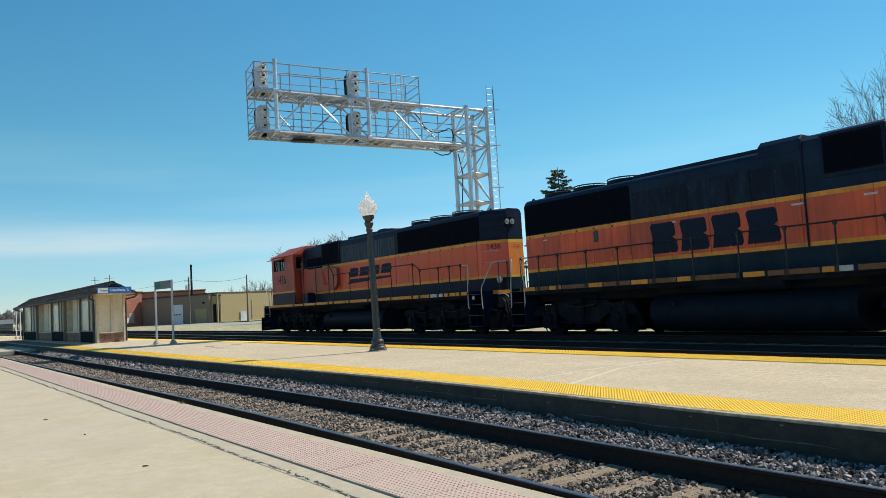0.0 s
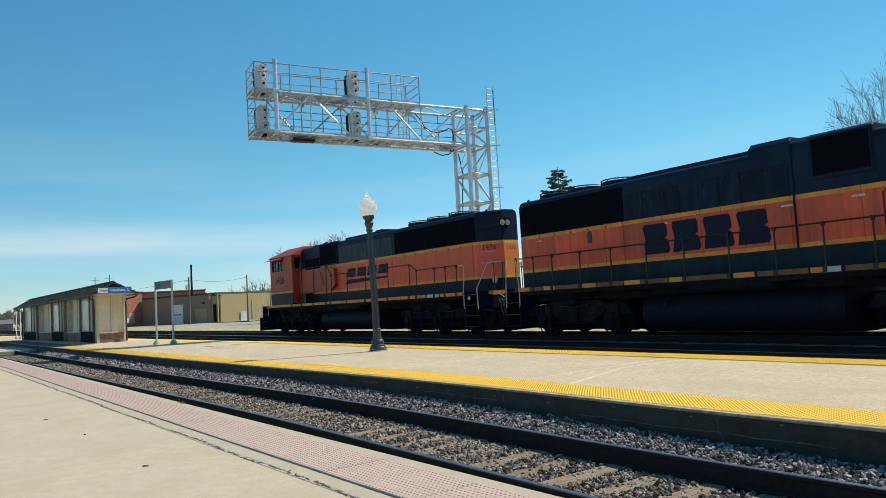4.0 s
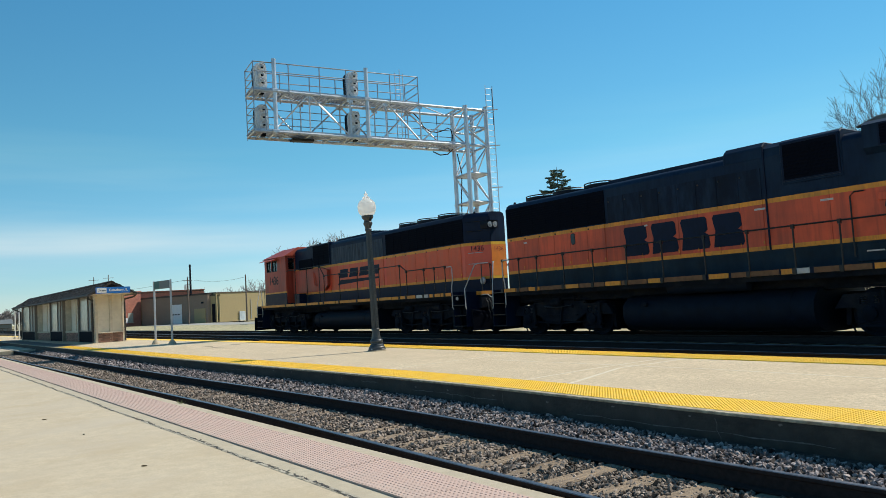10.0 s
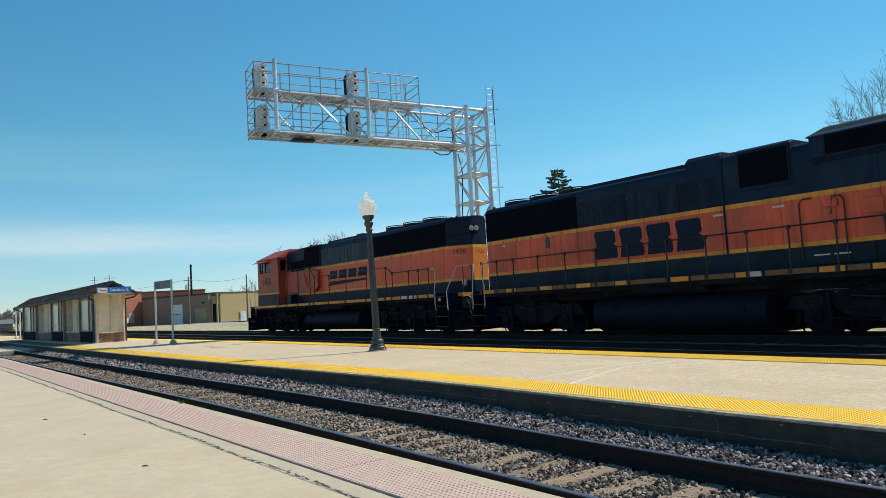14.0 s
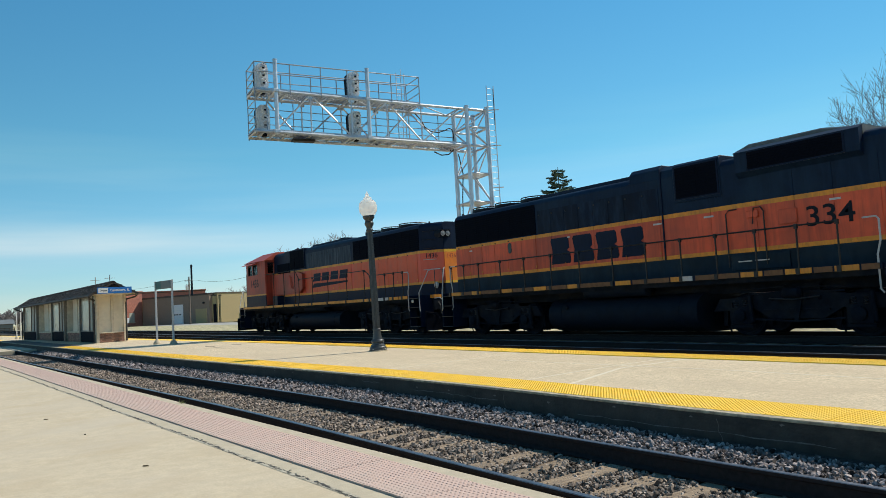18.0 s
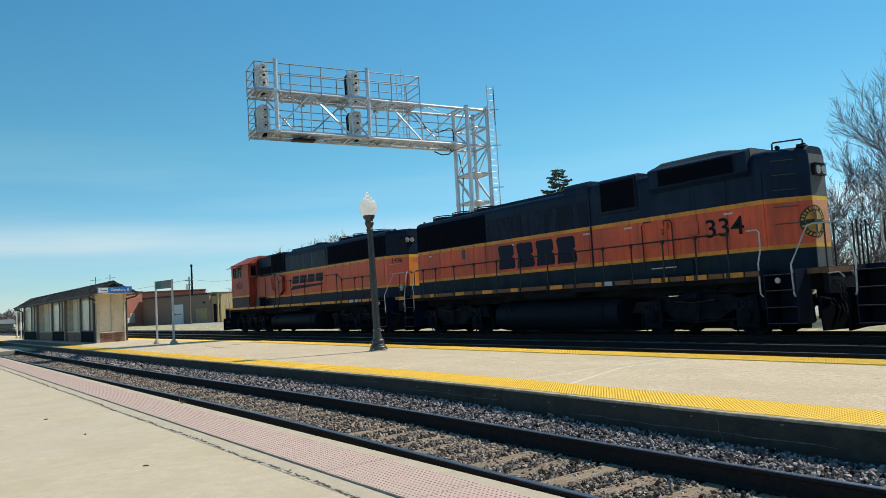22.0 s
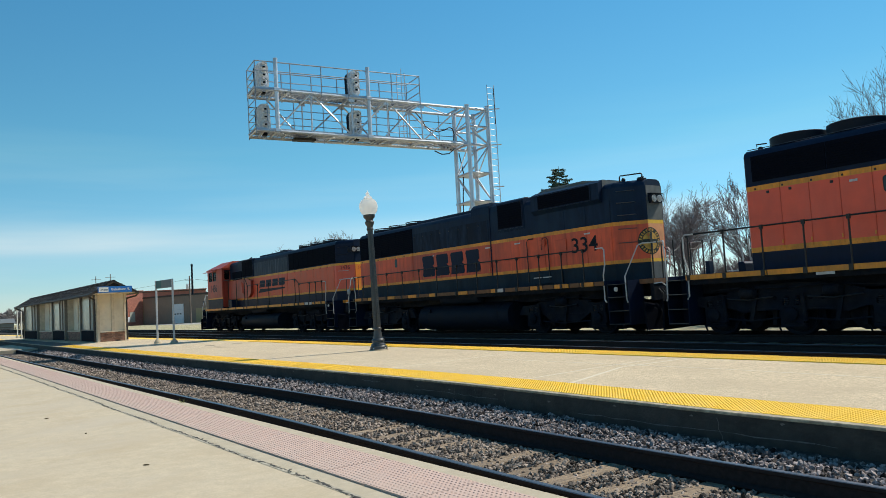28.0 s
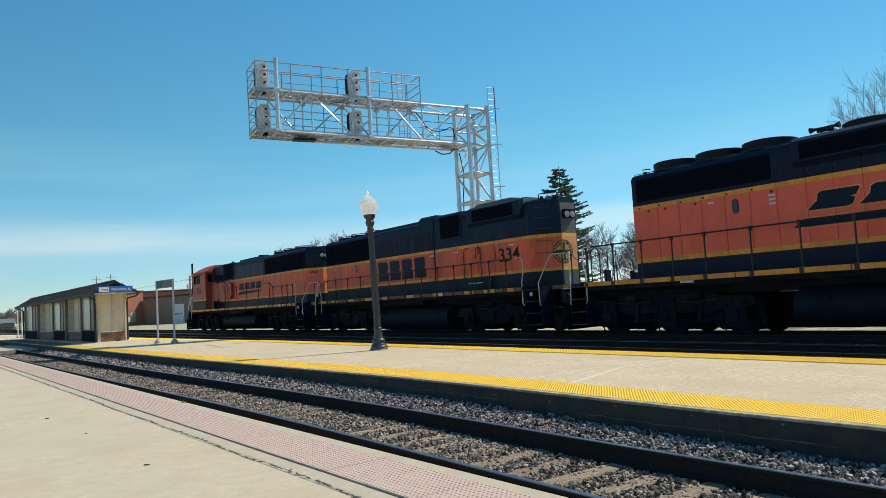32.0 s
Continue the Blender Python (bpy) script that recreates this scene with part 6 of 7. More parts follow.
for i, (a, b) in enumerate(zip(posts_x, posts_x[1:])):
    part("post", Shape().box(a - 0.18, a, -0.02, 0.16, 0.02, 2.72), CREAM if i == 0 else BROWN_POST, shelter)
    if i % 2 == 0:
        part("base_panel", Shape().box(b + 0.02, a - 0.20, 0.02, 0.1, 0.04, 0.66), NAVY_PANEL, shelter, "dark blue-black base panel")
        part("base_rail", Shape().box(b, a - 0.18, 0.0, 0.14, 0.66, 0.72), BROWN_POST, shelter)
        cut = a - 0.18 - (a - b) * 0.42
        part("window", Shape().box(b + 0.05, cut, 0.07, 0.10, 0.72, 2.70), SHELTER_GLASS, shelter, "pale clouded shelter glazing")
        part("grey_panel", Shape().box(cut, a - 0.18, 0.09, 0.13, 0.72, 2.70), SHELTER_GREY, shelter, "grey shaded side glazing")
        for x in (cut, (cut + a - 0.18) / 2, a - 0.30):
            part("mullion", Shape().box(x - 0.05, x + 0.05, 0.03, 0.1, 0.72, 2.70), BROWN_POST, shelter)
        part("cheek", Shape().box(b - 0.02, b + 0.12, 0.16, RECESS, 0.02, 2.70), CREAM, shelter)
        if i:
            part("cheek", Shape().box(a - 0.14, a - 0.01, 0.16, RECESS, 0.02, 2.70), CREAM, shelter)
    else:
        base = part("brick_base", Shape().box(b, a - 0.16, RECESS - 0.35, RECESS, 0.02, 0.60), MORTAR, shelter)
        part("ledge", Shape().box(b + 0.15, a - 0.15, RECESS - 0.42, RECESS, 0.60, 0.67), CREAM, shelter, "pale sill on the brick base")
        part("wall_panel", Shape().box(b, a - 0.16, RECESS, RECESS + 0.06, 0.67, 2.70), BEIGE, shelter)
        for f in (0.34, 0.67):
            x = a + (b - a) * f
            part("mullion", Shape().box(x - 0.06, x + 0.06, RECESS - 0.05, RECESS, 0.67, 2.70), CREAM, shelter)
        br = Shape()
        for row in range(7):
            x = b + 0.21 + (0.11 if row % 2 else 0)
            while x < a - 0.45:
                br.box(x, x + 0.205, RECESS - 0.365, RECESS - 0.35, 0.03 + row * 0.081, 0.03 + row * 0.081 + 0.07)
                x += 0.217
        part("bricks", br, BRICK, base, kind="stuff")
part("post", Shape().box(-LEN - 0.02, -LEN + 0.14, -0.02, 0.18, 0.02, 2.74), BROWN_POST, shelter)
# end wall
for y in (0.0, 0.78, 1.46):
    part("end_post", Shape().box(-0.04, 0.12, y, y + 0.14, 0.02, 2.78), CREAM, shelter)
for y0, y1 in ((0.14, 0.78), (0.92, 1.46)):
    part("end_panel", Shape().box(-0.12, -0.05, y0, y1, 0.56, 2.74), BEIGE, shelter)
end_base = part("brick_base", Shape().box(0.0, 0.12, 0.14, 1.46, 0.02, 0.54), MORTAR, shelter)
part("ledge", Shape().box(-0.05, 0.22, 0.1, 1.5, 0.54, 0.60), CREAM, shelter)
for row in range(6):
    y = 0.15 - (0.1 if row % 2 else 0)
    while y < 1.45:
        y0, y1 = max(y, 0.145), min(y + 0.2, 1.455)
        if y1 - y0 > 0.03:
            part("brick", Shape().box(0.118, 0.135, y0, y1, 0.03 + row * 0.084, 0.03 + row * 0.084 + 0.072), BRICK, end_base)
        y += 0.212
# roof: two slopes of lapped shingles on boards
RIDGE_Y, RIDGE_Z, EAVE_Z = 0.6, 3.40, 2.72
for y_eave in (-0.55, 1.92):
    slope = part("roof_slope", Shape().add([(-LEN - 0.6, y_eave, EAVE_Z), (1.5, y_eave, EAVE_Z), (1.5, RIDGE_Y, RIDGE_Z), (-LEN - 0.6, RIDGE_Y, RIDGE_Z), (-LEN - 0.6, y_eave, EAVE_Z - 0.1), (1.5, y_eave, EAVE_Z - 0.1), (1.5, RIDGE_Y, RIDGE_Z - 0.1), (-LEN - 0.6, RIDGE_Y, RIDGE_Z - 0.1)], [(0, 1, 2, 3), (4, 5, 6, 7), (0, 1, 5, 4), (1, 2, 6, 5), (2, 3, 7, 6), (3, 0, 4, 7)]), FASCIA, shelter)
    sh = Shape()
    rows = 8
    rng = random.Random(3)
    for r in range(rows):
        f0, f1 = r / rows, (r + 1.25) / rows
        x = -LEN - 0.62 + (0.2 if r % 2 else 0)
        while x < 1.45:
            w = rng.uniform(0.28, 0.5)
            x1 = min(x + w, 1.53)
            lift = rng.uniform(0.012, 0.075)
            ya, yb = y_eave + (RIDGE_Y - y_eave) * f0, y_eave + (RIDGE_Y - y_eave) * min(f1, 1)
            za, zb = EAVE_Z + (RIDGE_Z - EAVE_Z) * f0 + lift, EAVE_Z + (RIDGE_Z - EAVE_Z) * min(f1, 1) + 0.008
            sh.hexa([(x, ya, za - 0.02), (x1 - 0.012, ya, za - 0.02), (x1 - 0.012, yb, zb - 0.01), (x, yb, zb - 0.01), (x, ya, za), (x1 - 0.012, ya, za), (x1 - 0.012, yb, zb), (x, yb, zb)])
            x = x1
    part("shingles", sh, SHINGLE, slope, "dark weathered roof shingles", kind="stuff")
part("ridge_cap", Shape().prism([(RIDGE_Y - 0.14, RIDGE_Z - 0.03), (RIDGE_Y, RIDGE_Z + 0.05), (RIDGE_Y + 0.14, RIDGE_Z - 0.03)], -LEN - 0.6, 1.5, "x"), SHINGLE, shelter)
part("gable", Shape().prism([(-0.35, 2.74), (1.75, 2.74), (RIDGE_Y, RIDGE_Z - 0.12)], 1.2, 1.26, "x"), FASCIA, shelter)
part("soffit", Shape().box(-LEN - 0.5, 1.4, -0.5, 1.9, 2.70, 2.74), CREAM, shelter)
part("fascia", Shape().box(-LEN - 0.6, 1.5, -0.58, -0.55, 2.60, 2.74), FASCIA, shelter)
part("gutter", Shape().tube([(-LEN - 0.6, -0.62, 2.66), (1.5, -0.62, 2.66)], 0.06, 8), FASCIA_DARK, shelter)
for y, x, k in ((1.55, 0.3, 1), (-0.3, 0.15, -1)):
    part("downspout", Shape().tube([(1.2, y + 0.42 * k, 2.66), (0.9, y + 0.35 * k, 2.52), (x, y + 0.02, 2.42), (x, y, 2.2), (x, y, 0.05)] if k > 0 else [(1.2, -0.6, 2.64), (0.7, -0.45, 2.5), (0.15, -0.12, 2.42), (0.0, -0.1, 2.2), (0.0, -0.1, 0.05)], 0.05, 6), FASCIA_DARK, shelter, "dark downspout")
part("downspout", Shape().tube([(-LEN - 0.5, -0.6, 2.62), (-LEN - 0.1, -0.3, 2.45), (-LEN + 0.1, -0.1, 2.3), (-LEN + 0.1, -0.1, 0.05)], 0.05, 6), FASCIA_DARK, shelter, "dark downspout")
board = part("name_board", Shape().box(1.5, 1.55, -0.25, 1.55, 2.74, 3.08), SIGN_BLUE, shelter, "blue station name board with white lettering")
part("logo_patch", Shape().box(1.55, 1.556, -0.2, 0.30, 2.78, 3.04), WHITE_PAINT, board, "white patch with a plain grey mark")
part("logo_mark", Shape().prism([(-0.12, 2.85), (0.05, 2.91), (-0.12, 2.98), (-0.04, 2.91)], 1.556, 1.56, "x").box(1.556, 1.56, 0.05, 0.25, 2.86, 2.92), SIGN_FACE, board)
words("Galesburg, IL", 0.19, WHITE_PAINT, board, pose(1.555, 0.93, 2.91, 90, 0, 90), "lettering", "white lettering", 0.004)
for x, y in ((-2.7, 0.6), (-0.5, 0.9)):
    part("roof_antenna", Shape().tube([(x, y, 3.2), (x, y, 3.88)], 0.022, 6).tube([(x, y - 0.28, 3.68), (x, y + 0.28, 3.70)], 0.012, 5), BROWN_POST, shelter)

# ---- buildings and poles beyond the railway ----
SIDING_BROWN = surface("siding_brown", (0.23, 0.165, 0.125), 0.75, vary=0.1, scale=3, stain=(0.18, 0.13, 0.10), stain_scale=0.6)
SIDING_TAN = surface("siding_tan", (0.335, 0.262, 0.135), 0.75, vary=0.06, scale=3, stain=(0.29, 0.24, 0.13), stain_scale=0.5)
BRICK_FAR = surface("far_brick", (0.40, 0.15, 0.105), 0.85, vary=0.3, scale=3, stain=(0.24, 0.10, 0.08), stain_scale=0.4)
DOOR_WHITE = surface("door_white", (0.66, 0.68, 0.70), 0.5, vary=0.04, scale=4)
WOOD_POLE = surface("pole_wood", (0.14, 0.11, 0.09), 0.9, vary=0.25, scale=8)


def building(name, p, q, depth, z1, material, label, ribs=0.0, z0=-0.32):
    """A flat-roofed building whose front runs from p to q, drawn in its own axes: x along the front, y inwards."""
    p, q = Vector((*p, 0)), Vector((*q, 0))
    w = (q - p).length
    ob = thing(name, (0, 0, 0), label, "building")
    ob.matrix_world = Matrix.Translation(p) @ pose(0, 0, 0, 0, 0, math.degrees(math.atan2(q.y - p.y, q.x - p.x)))
    part("wall", Shape().box(0, w, 0, depth, z0, z1), material, ob)
    part("roof", Shape().box(-0.1, w + 0.1, -0.1, depth + 0.1, z1, z1 + 0.18), FASCIA, ob)
    if ribs:
        s, x = Shape(), 0.0
        while x < w:
            s.box(x, x + 0.05, -0.018, 0, z0, z1)
            x += ribs
        part("wall_ribs", s, material, ob, kind="stuff")
    return ob, w


b1, w = building("brown_warehouse", (-151.0, 35.3), (-133.4, 42.6), 14, 4.75, SIDING_BROWN, "low brown metal-clad warehouse with a white roller door")
door = part("roller_door", Shape().box(8.7, 11.9, -0.08, 0.0, -0.3, 3.3), DOOR_WHITE, b1, "white sectional roller door")
for z in (0.3, 0.95, 1.6, 2.25, 2.9):
    part("door_joint", Shape().box(8.7, 11.9, -0.095, -0.08, z, z + 0.04), GALV, door)
for x in (9.3, 10.0, 10.8):
    part("door_light", Shape().box(x, x + 0.5, -0.10, -0.08, 1.35, 1.55), GLASS_DARK, door)
part("boarded_door", Shape().box(15.4, 18.4, -0.08, 0, -0.3, 2.3), SIDING_TAN, b1, "tan boarded-up doorway")
part("wall_lamp", Shape().box(17.6, 17.9, -0.3, 0, 3.2, 3.5), BLACK_PAINT, b1)
part("door", Shape().box(7.6, 8.5, -0.07, 0, -0.3, 1.9), SIDING_BROWN, b1)
flue = solid("flue_pipe", Shape().lathe([(0.20, 4.8), (0.16, 9.9), (0.2, 9.95), (0.2, 10.3), (0.06, 10.45)], -135.35, 40.2, 12), BLACK_PAINT, (-135.35, 40.2, 4.8), "tall black flue pipe on the warehouse roof", "chimney")
b2, w = building("link_block", (-133.6, 43.2), (-132.9, 44.6), 10, 4.5, SIDING_TAN, "narrow beige link between the two warehouses")
part("door", Shape().box(0.2, 1.3, -0.06, 0, -0.3, 3.0), NAVY_PANEL, b2, "dark doorway")
b3, w = building("tan_warehouse", (-132.9, 44.0), (-139.6, 60.5), 22, 4.95, SIDING_TAN, "tan metal-clad warehouse with plain walls")
part("meter_box", Shape().box(5.2, 6.6, -0.25, 0, -0.3, 1.4), GALV, b3, "grey meter cabinet on the wall")
part("pipe", Shape().tube([(8.2, -0.1, 0), (8.2, -0.1, 3.6)], 0.06, 6), GALV, b3)
b4, w = building("brick_building", (-148.0, 27.0), (-151.45, 35.3), 12, 6.1, BRICK_FAR, "red brick commercial building with a parapet", 0)
part("parapet", Shape().box(-0.2, w + 0.1, -0.15, 0.4, 6.28, 6.45), BRICK_FAR, b4)
for x in (6.1, 2.2):
    win = part("window", Shape().box(x, x + 1.1, -0.04, 0.02, 0.5, 2.3), SHELTER_GLASS, b4, "pale boarded arched window")
    part("window_arch", Shape().prism([(x - 0.15, 2.3), (x + 1.25, 2.3), (x + 1.05, 2.6), (x + 0.55, 2.75), (x + 0.05, 2.6)], -0.06, 0.0, "y"), BRICK_FAR, win)
    part("window_sill", Shape().box(x - 0.12, x + 1.22, -0.1, 0.0, 0.36, 0.5), CONCRETE_PALE, win)
part("utility_box", Shape().box(5.3, 5.8, -0.4, 0, 0.4, 1.4), DOOR_WHITE, b4)
b5, w = building("brick_annex", (-172.0, 37.0), (-168.5, 53.0), 16, 6.6, BRICK_FAR, "red brick building behind the brown warehouse", 0)
part("parapet", Shape().box(-0.2, w + 0.2, -0.25, 0.4, 6.78, 6.98), BRICK_FAR, b5)

HOUSE_GREY = surface("house_grey", (0.13, 0.145, 0.15), 0.8, vary=0.15, scale=1)
# low house, fence and yard at the far end
b6, w = building("grey_house", (-230.0, 6.0), (-230.0, 20.4), 9, 1.5, HOUSE_GREY, "low grey house far beyond the platform end", z0=-0.6)
part("house_roof", Shape().prism([(-0.4, 1.68), (9.4, 1.68), (4.5, 2.9)], -0.4, 14.8, "x"), HOUSE_GREY, b6)
fence = thing("yard_fence", (-190, 14, -0.6), "dark rail fence at the end of the yard", "fence")
for i in range(9):
    part("fence_post", Shape().box(-190.1, -189.95, 9.0 + i, 9.12 + i, -0.6, 0.75), FASCIA, fence)
for z in (-0.2, 0.2, 0.6):
    part("fence_rail", Shape().box(-189.95, -189.88, 8.9, 17.2, z, z + 0.14), FASCIA, fence)


def utility_pole(x, y, top, label, arms=True):
    ob = thing("utility_pole", (x, y, -0.32), label, "utility pole", "utility poles")
    part("pole", Shape().tube([(x, y, -0.35), (x, y, top)], 0.17, 8, 0.11), WOOD_POLE, ob, smooth=True)
    if arms:
        part("crossarm", Shape().box(x - 0.06, x + 0.06, y - 0.7, y + 0.7, top - 0.75, top - 0.64), WOOD_POLE, ob)
        part("crossarm", Shape().box(x - 0.06, x + 0.06, y - 0.5, y + 0.5, top - 1.45, top - 1.35), WOOD_POLE, ob)
        for d in (-0.6, -0.25, 0.25, 0.6):
            part("insulator", Shape().lathe([(0.05, 0), (0.07, 0.06), (0.03, 0.14)], x, y + d, 8, "z", top - 0.62), DOOR_WHITE, ob)
        part("transformer", Shape().lathe([(0.2, 0), (0.24, 0.05), (0.24, 0.8), (0.1, 0.9)], x + 0.1, y - 0.4, 12, "z", top - 2.3), GALV, ob, smooth=True)
    return ob


utility_pole(-129.5, 38.0, 7.9, "weathered wooden utility pole with a crossarm")
utility_pole(-129.3, 48.3, 8.0, "slim dark wooden utility pole beside the tan warehouse", False)
utility_pole(-205.0, 92.0, 15.0, "distant wooden utility pole")
utility_pole(-215.0, 33.0, 8.3, "distant wooden utility pole behind the shelter", False)
for a, b in (((-129.5, 37.4, 7.3), (-215, 33, 8.2)), ((-129.5, 39.0, 7.3), (-129.3, 48.3, 7.6))):
    pts = [tuple(Vector(a).lerp(Vector(b), t / 8) - Vector((0, 0, 0.5 * (1 - (t / 4 - 1) ** 2)))) for t in range(9)]
    solid("overhead_wire", Shape().tube(pts, 0.02, 4), CABLE, a, "thin black overhead wire strung between poles", "cable", "overhead wires")

# ---- trees ----
BARK = surface("bark_grey", (0.10, 0.085, 0.075), 0.9, vary=0.3, scale=10, bump=0.6, bump_scale=25)
TWIG = surface("twig_brown", (0.145, 0.115, 0.118), 0.9, vary=0.2, scale=4, each=0.35)
TWIG_FAR = surface("twig_grey", (0.205, 0.185, 0.19), 0.9, vary=0.2, scale=4, each=0.3)
BUD = surface("bud_red", (0.10, 0.065, 0.062), 0.9, vary=0.3, scale=4, each=0.4)
NEEDLE = surface("spruce_needle", (0.115, 0.155, 0.105), 0.8, vary=0.3, scale=3, each=0.45)


def bare_tree(x, y, h, spread_, seed, label, twigs=3, z=-0.3, buds=0, name="bare_tree", width=0.03, stems=1, fine=0.0055):
    """Straight rising branches that fork at narrow angles into fine twigs; several stems make a thicket."""
    rng = random.Random(seed)
    trunk, crown, bud = Shape(), Shape(), Shape()

    def grow(p, d, length, r, depth):
        n = 4 if depth < 2 else 2
        pts = [p]
        for i in range(n):
            d = (d + Vector((rng.uniform(-1, 1), rng.uniform(-1, 1), rng.uniform(-0.3, 0.7))) * (0.08 + 0.035 * depth)).normalized()
            pts.append(pts[-1] + d * length / n)
        (trunk if depth < 2 else crown).tube([tuple(q) for q in pts], r, 7 if depth < 2 else (4 if depth < 3 else 3), max(r * 0.35, fine * 0.7), False)
        if buds and depth >= twigs - 1 and rng.random() < buds:
            for e in pts[1:]:
                s = rng.uniform(0.010, 0.024)
                bud.add([tuple(e + Vector(v) * s) for v in ((1, 0, 0), (-0.5, 0.8, 0), (-0.5, -0.8, 0), (0, 0, 1.4), (0, 0, -1))], [(0, 1, 3), (1, 2, 3), (2, 0, 3), (1, 0, 4), (2, 1, 4), (0, 2, 4)])
        if depth >= twigs:
            return
        kids = (8, 7, 6, 6, 4)[depth]
        for k in range(kids):
            t = (0.3 if depth == 0 else 0.2) + (0.7 if depth == 0 else 0.8) * (k + rng.uniform(0, 0.9)) / kids
            i = min(int(t * n), n - 1)
            start = pts[i].lerp(pts[i + 1], min(t * n - i, 1))
            a = rng.uniform(0, 2 * math.pi)
            side = Vector((math.cos(a), math.sin(a), 0))
            side = (side - d * side.dot(d)).normalized()
            nd = (d + side * spread_ * rng.uniform(0.5, 0.95) + Vector((0, 0, 0.10))).normalized()
            grow(start, nd, length * rng.uniform(0.45, 0.66) * (1.15 if depth == 0 else 0.95), max(r * (1 - 0.6 * t) * rng.uniform(0.45, 0.65), fine), depth + 1)
    if stems == 1:
        grow(Vector((x, y, z)), Vector((0, 0, 1)), h * 0.66, h * width * 0.5, 0)
    else:
        for k in range(stems):
            a = rng.uniform(0, 2 * math.pi)
            grow(Vector((x + rng.uniform(-1.2, 1.2), y + rng.uniform(-0.6, 0.6), z)), Vector((0.35 * math.cos(a), 0.35 * math.sin(a), 1)).normalized(), h * 0.62 * rng.uniform(0.7, 1.0), 0.024, 1)
    ob = thing(name, (x, y, z), label, "bush" if stems > 1 else "tree", "bare trees" if stems == 1 else "bare bushes")
    part("trunk" if stems == 1 else "stem_mass", trunk, BARK, ob, smooth=True)
    part("crown" if stems == 1 else "twig_mass", crown, TWIG_FAR if fine > 0.01 else TWIG, ob, "bare twigs in early spring", smooth=True)
    if buds:
        part("bud_cluster", bud, BUD, ob, "first reddish buds", kind="stuff")
    return ob


bare_tree(-11.5, 29.5, 7.6, 0.85, 11, "large spreading bare tree with dark buds", 4, buds=0.2)
bare_tree(-14.4, 32.5, 6.0, 0.75, 12, "upright bare tree with fine reddish twigs", 4, buds=0.25)
bare_tree(-15.8, 29.2, 5.5, 0.5, 13, "slender budding tree with upright branches", 4, buds=0.7)
bare_tree(-18.9, 30.2, 4.7, 0.5, 14, "small upright budding tree with dark twig ends", 4, buds=0.7)
bare_tree(-17.4, 33.8, 5.2, 0.7, 15, "small bare tree among bushes", 4, buds=0.3)
bare_tree(-13.0, 34.5, 5.8, 0.8, 28, "bare tree with fine branches behind taller ones", 4, buds=0.2)
bare_tree(-30.0, 41.5, 6.1, 0.8, 16, "bare oak with thick crooked dark limbs", 4, width=0.05, fine=0.009)
for i, (x, y, h) in enumerate(((-18.4, 29.4, 3.6), (-17.0, 28.4, 3.4), (-15.4, 27.6, 3.4), (-13.9, 27.0, 3.7), (-12.4, 27.0, 3.7), (-19.6, 33.0, 3.5), (-16.6, 31.0, 3.8))):
    bare_tree(x, y, h, 0.9, 70 + i, "thicket of bare grey-brown stems beside the railway", 4, buds=0.12, name="bare_bush", stems=9)
bare_tree(-54.5, 61.0, 7.4, 1.0, 91, "rounded bare tree with dense grey twigs", 4, fine=0.014)
bare_tree(-52.5, 63.0, 7.2, 1.0, 92, "rounded bare tree with dense grey twigs", 4, fine=0.014)
bare_tree(-39.6, 53.0, 7.6, 1.0, 93, "spreading bare tree with a rounded crown", 4, fine=0.012)
bare_tree(-43.5, 58.0, 8.2, 0.9, 17, "rounded bare tree in the distance", 4, fine=0.012)
for i, (x, y, h) in enumerate(((-40.0, 50.0, 3.4), (-36.5, 50.5, 3.6), (-33.5, 49.0, 3.4), (-30.5, 48.0, 3.6), (-27.5, 46.0, 3.6), (-46.0, 56.0, 3.6))):
    bare_tree(x, y, h, 0.9, 110 + i, "grey thicket of bare stems beyond the tracks", 4, name="bare_bush", stems=7, fine=0.012)
bare_tree(-36.6, 52.0, 6.6, 1.0, 18, "bare tree with a rounded crown", 4, fine=0.012)
bare_tree(-50.6, 60.0, 7.2, 1.0, 19, "small rounded bare tree in the distance", 4, fine=0.012)
bare_tree(-32.6, 52.0, 5.0, 0.8, 20, "low bare tree beside the spruce", 4, fine=0.012)
bare_tree(-88.0, 40.8, 8.0, 0.9, 21, "bare tree behind the leading locomotive", 4, fine=0.02)
bare_tree(-82.0, 42.0, 8.2, 0.9, 22, "spreading bare tree behind the train", 4, fine=0.02)
bare_tree(-76.0, 41.0, 7.4, 0.9, 27, "bare tree behind the train", 4, fine=0.02)
for i, (x, y, h) in enumerate(((-215, 84, 9.5), (-220, 78, 8.2), (-212, 91, 9.2), (-225, 70, 7.6), (-208, 97, 9.5), (-222, 88, 8.6), (-218, 81, 8.8), (-214, 88, 9.0))):
    bare_tree(x, y, h, 1.0, 30 + i, "distant bare tree behind the warehouses", 3, width=0.04, fine=0.035)
for i in range(22):
    bare_tree(-256 - 9 * (i % 3), 4 + 1.1 * i, 4.3 + (i * 7 % 5) * 0.4, 1.0, 50 + i, "far grey bare tree on the horizon", 3, width=0.05, fine=0.07)


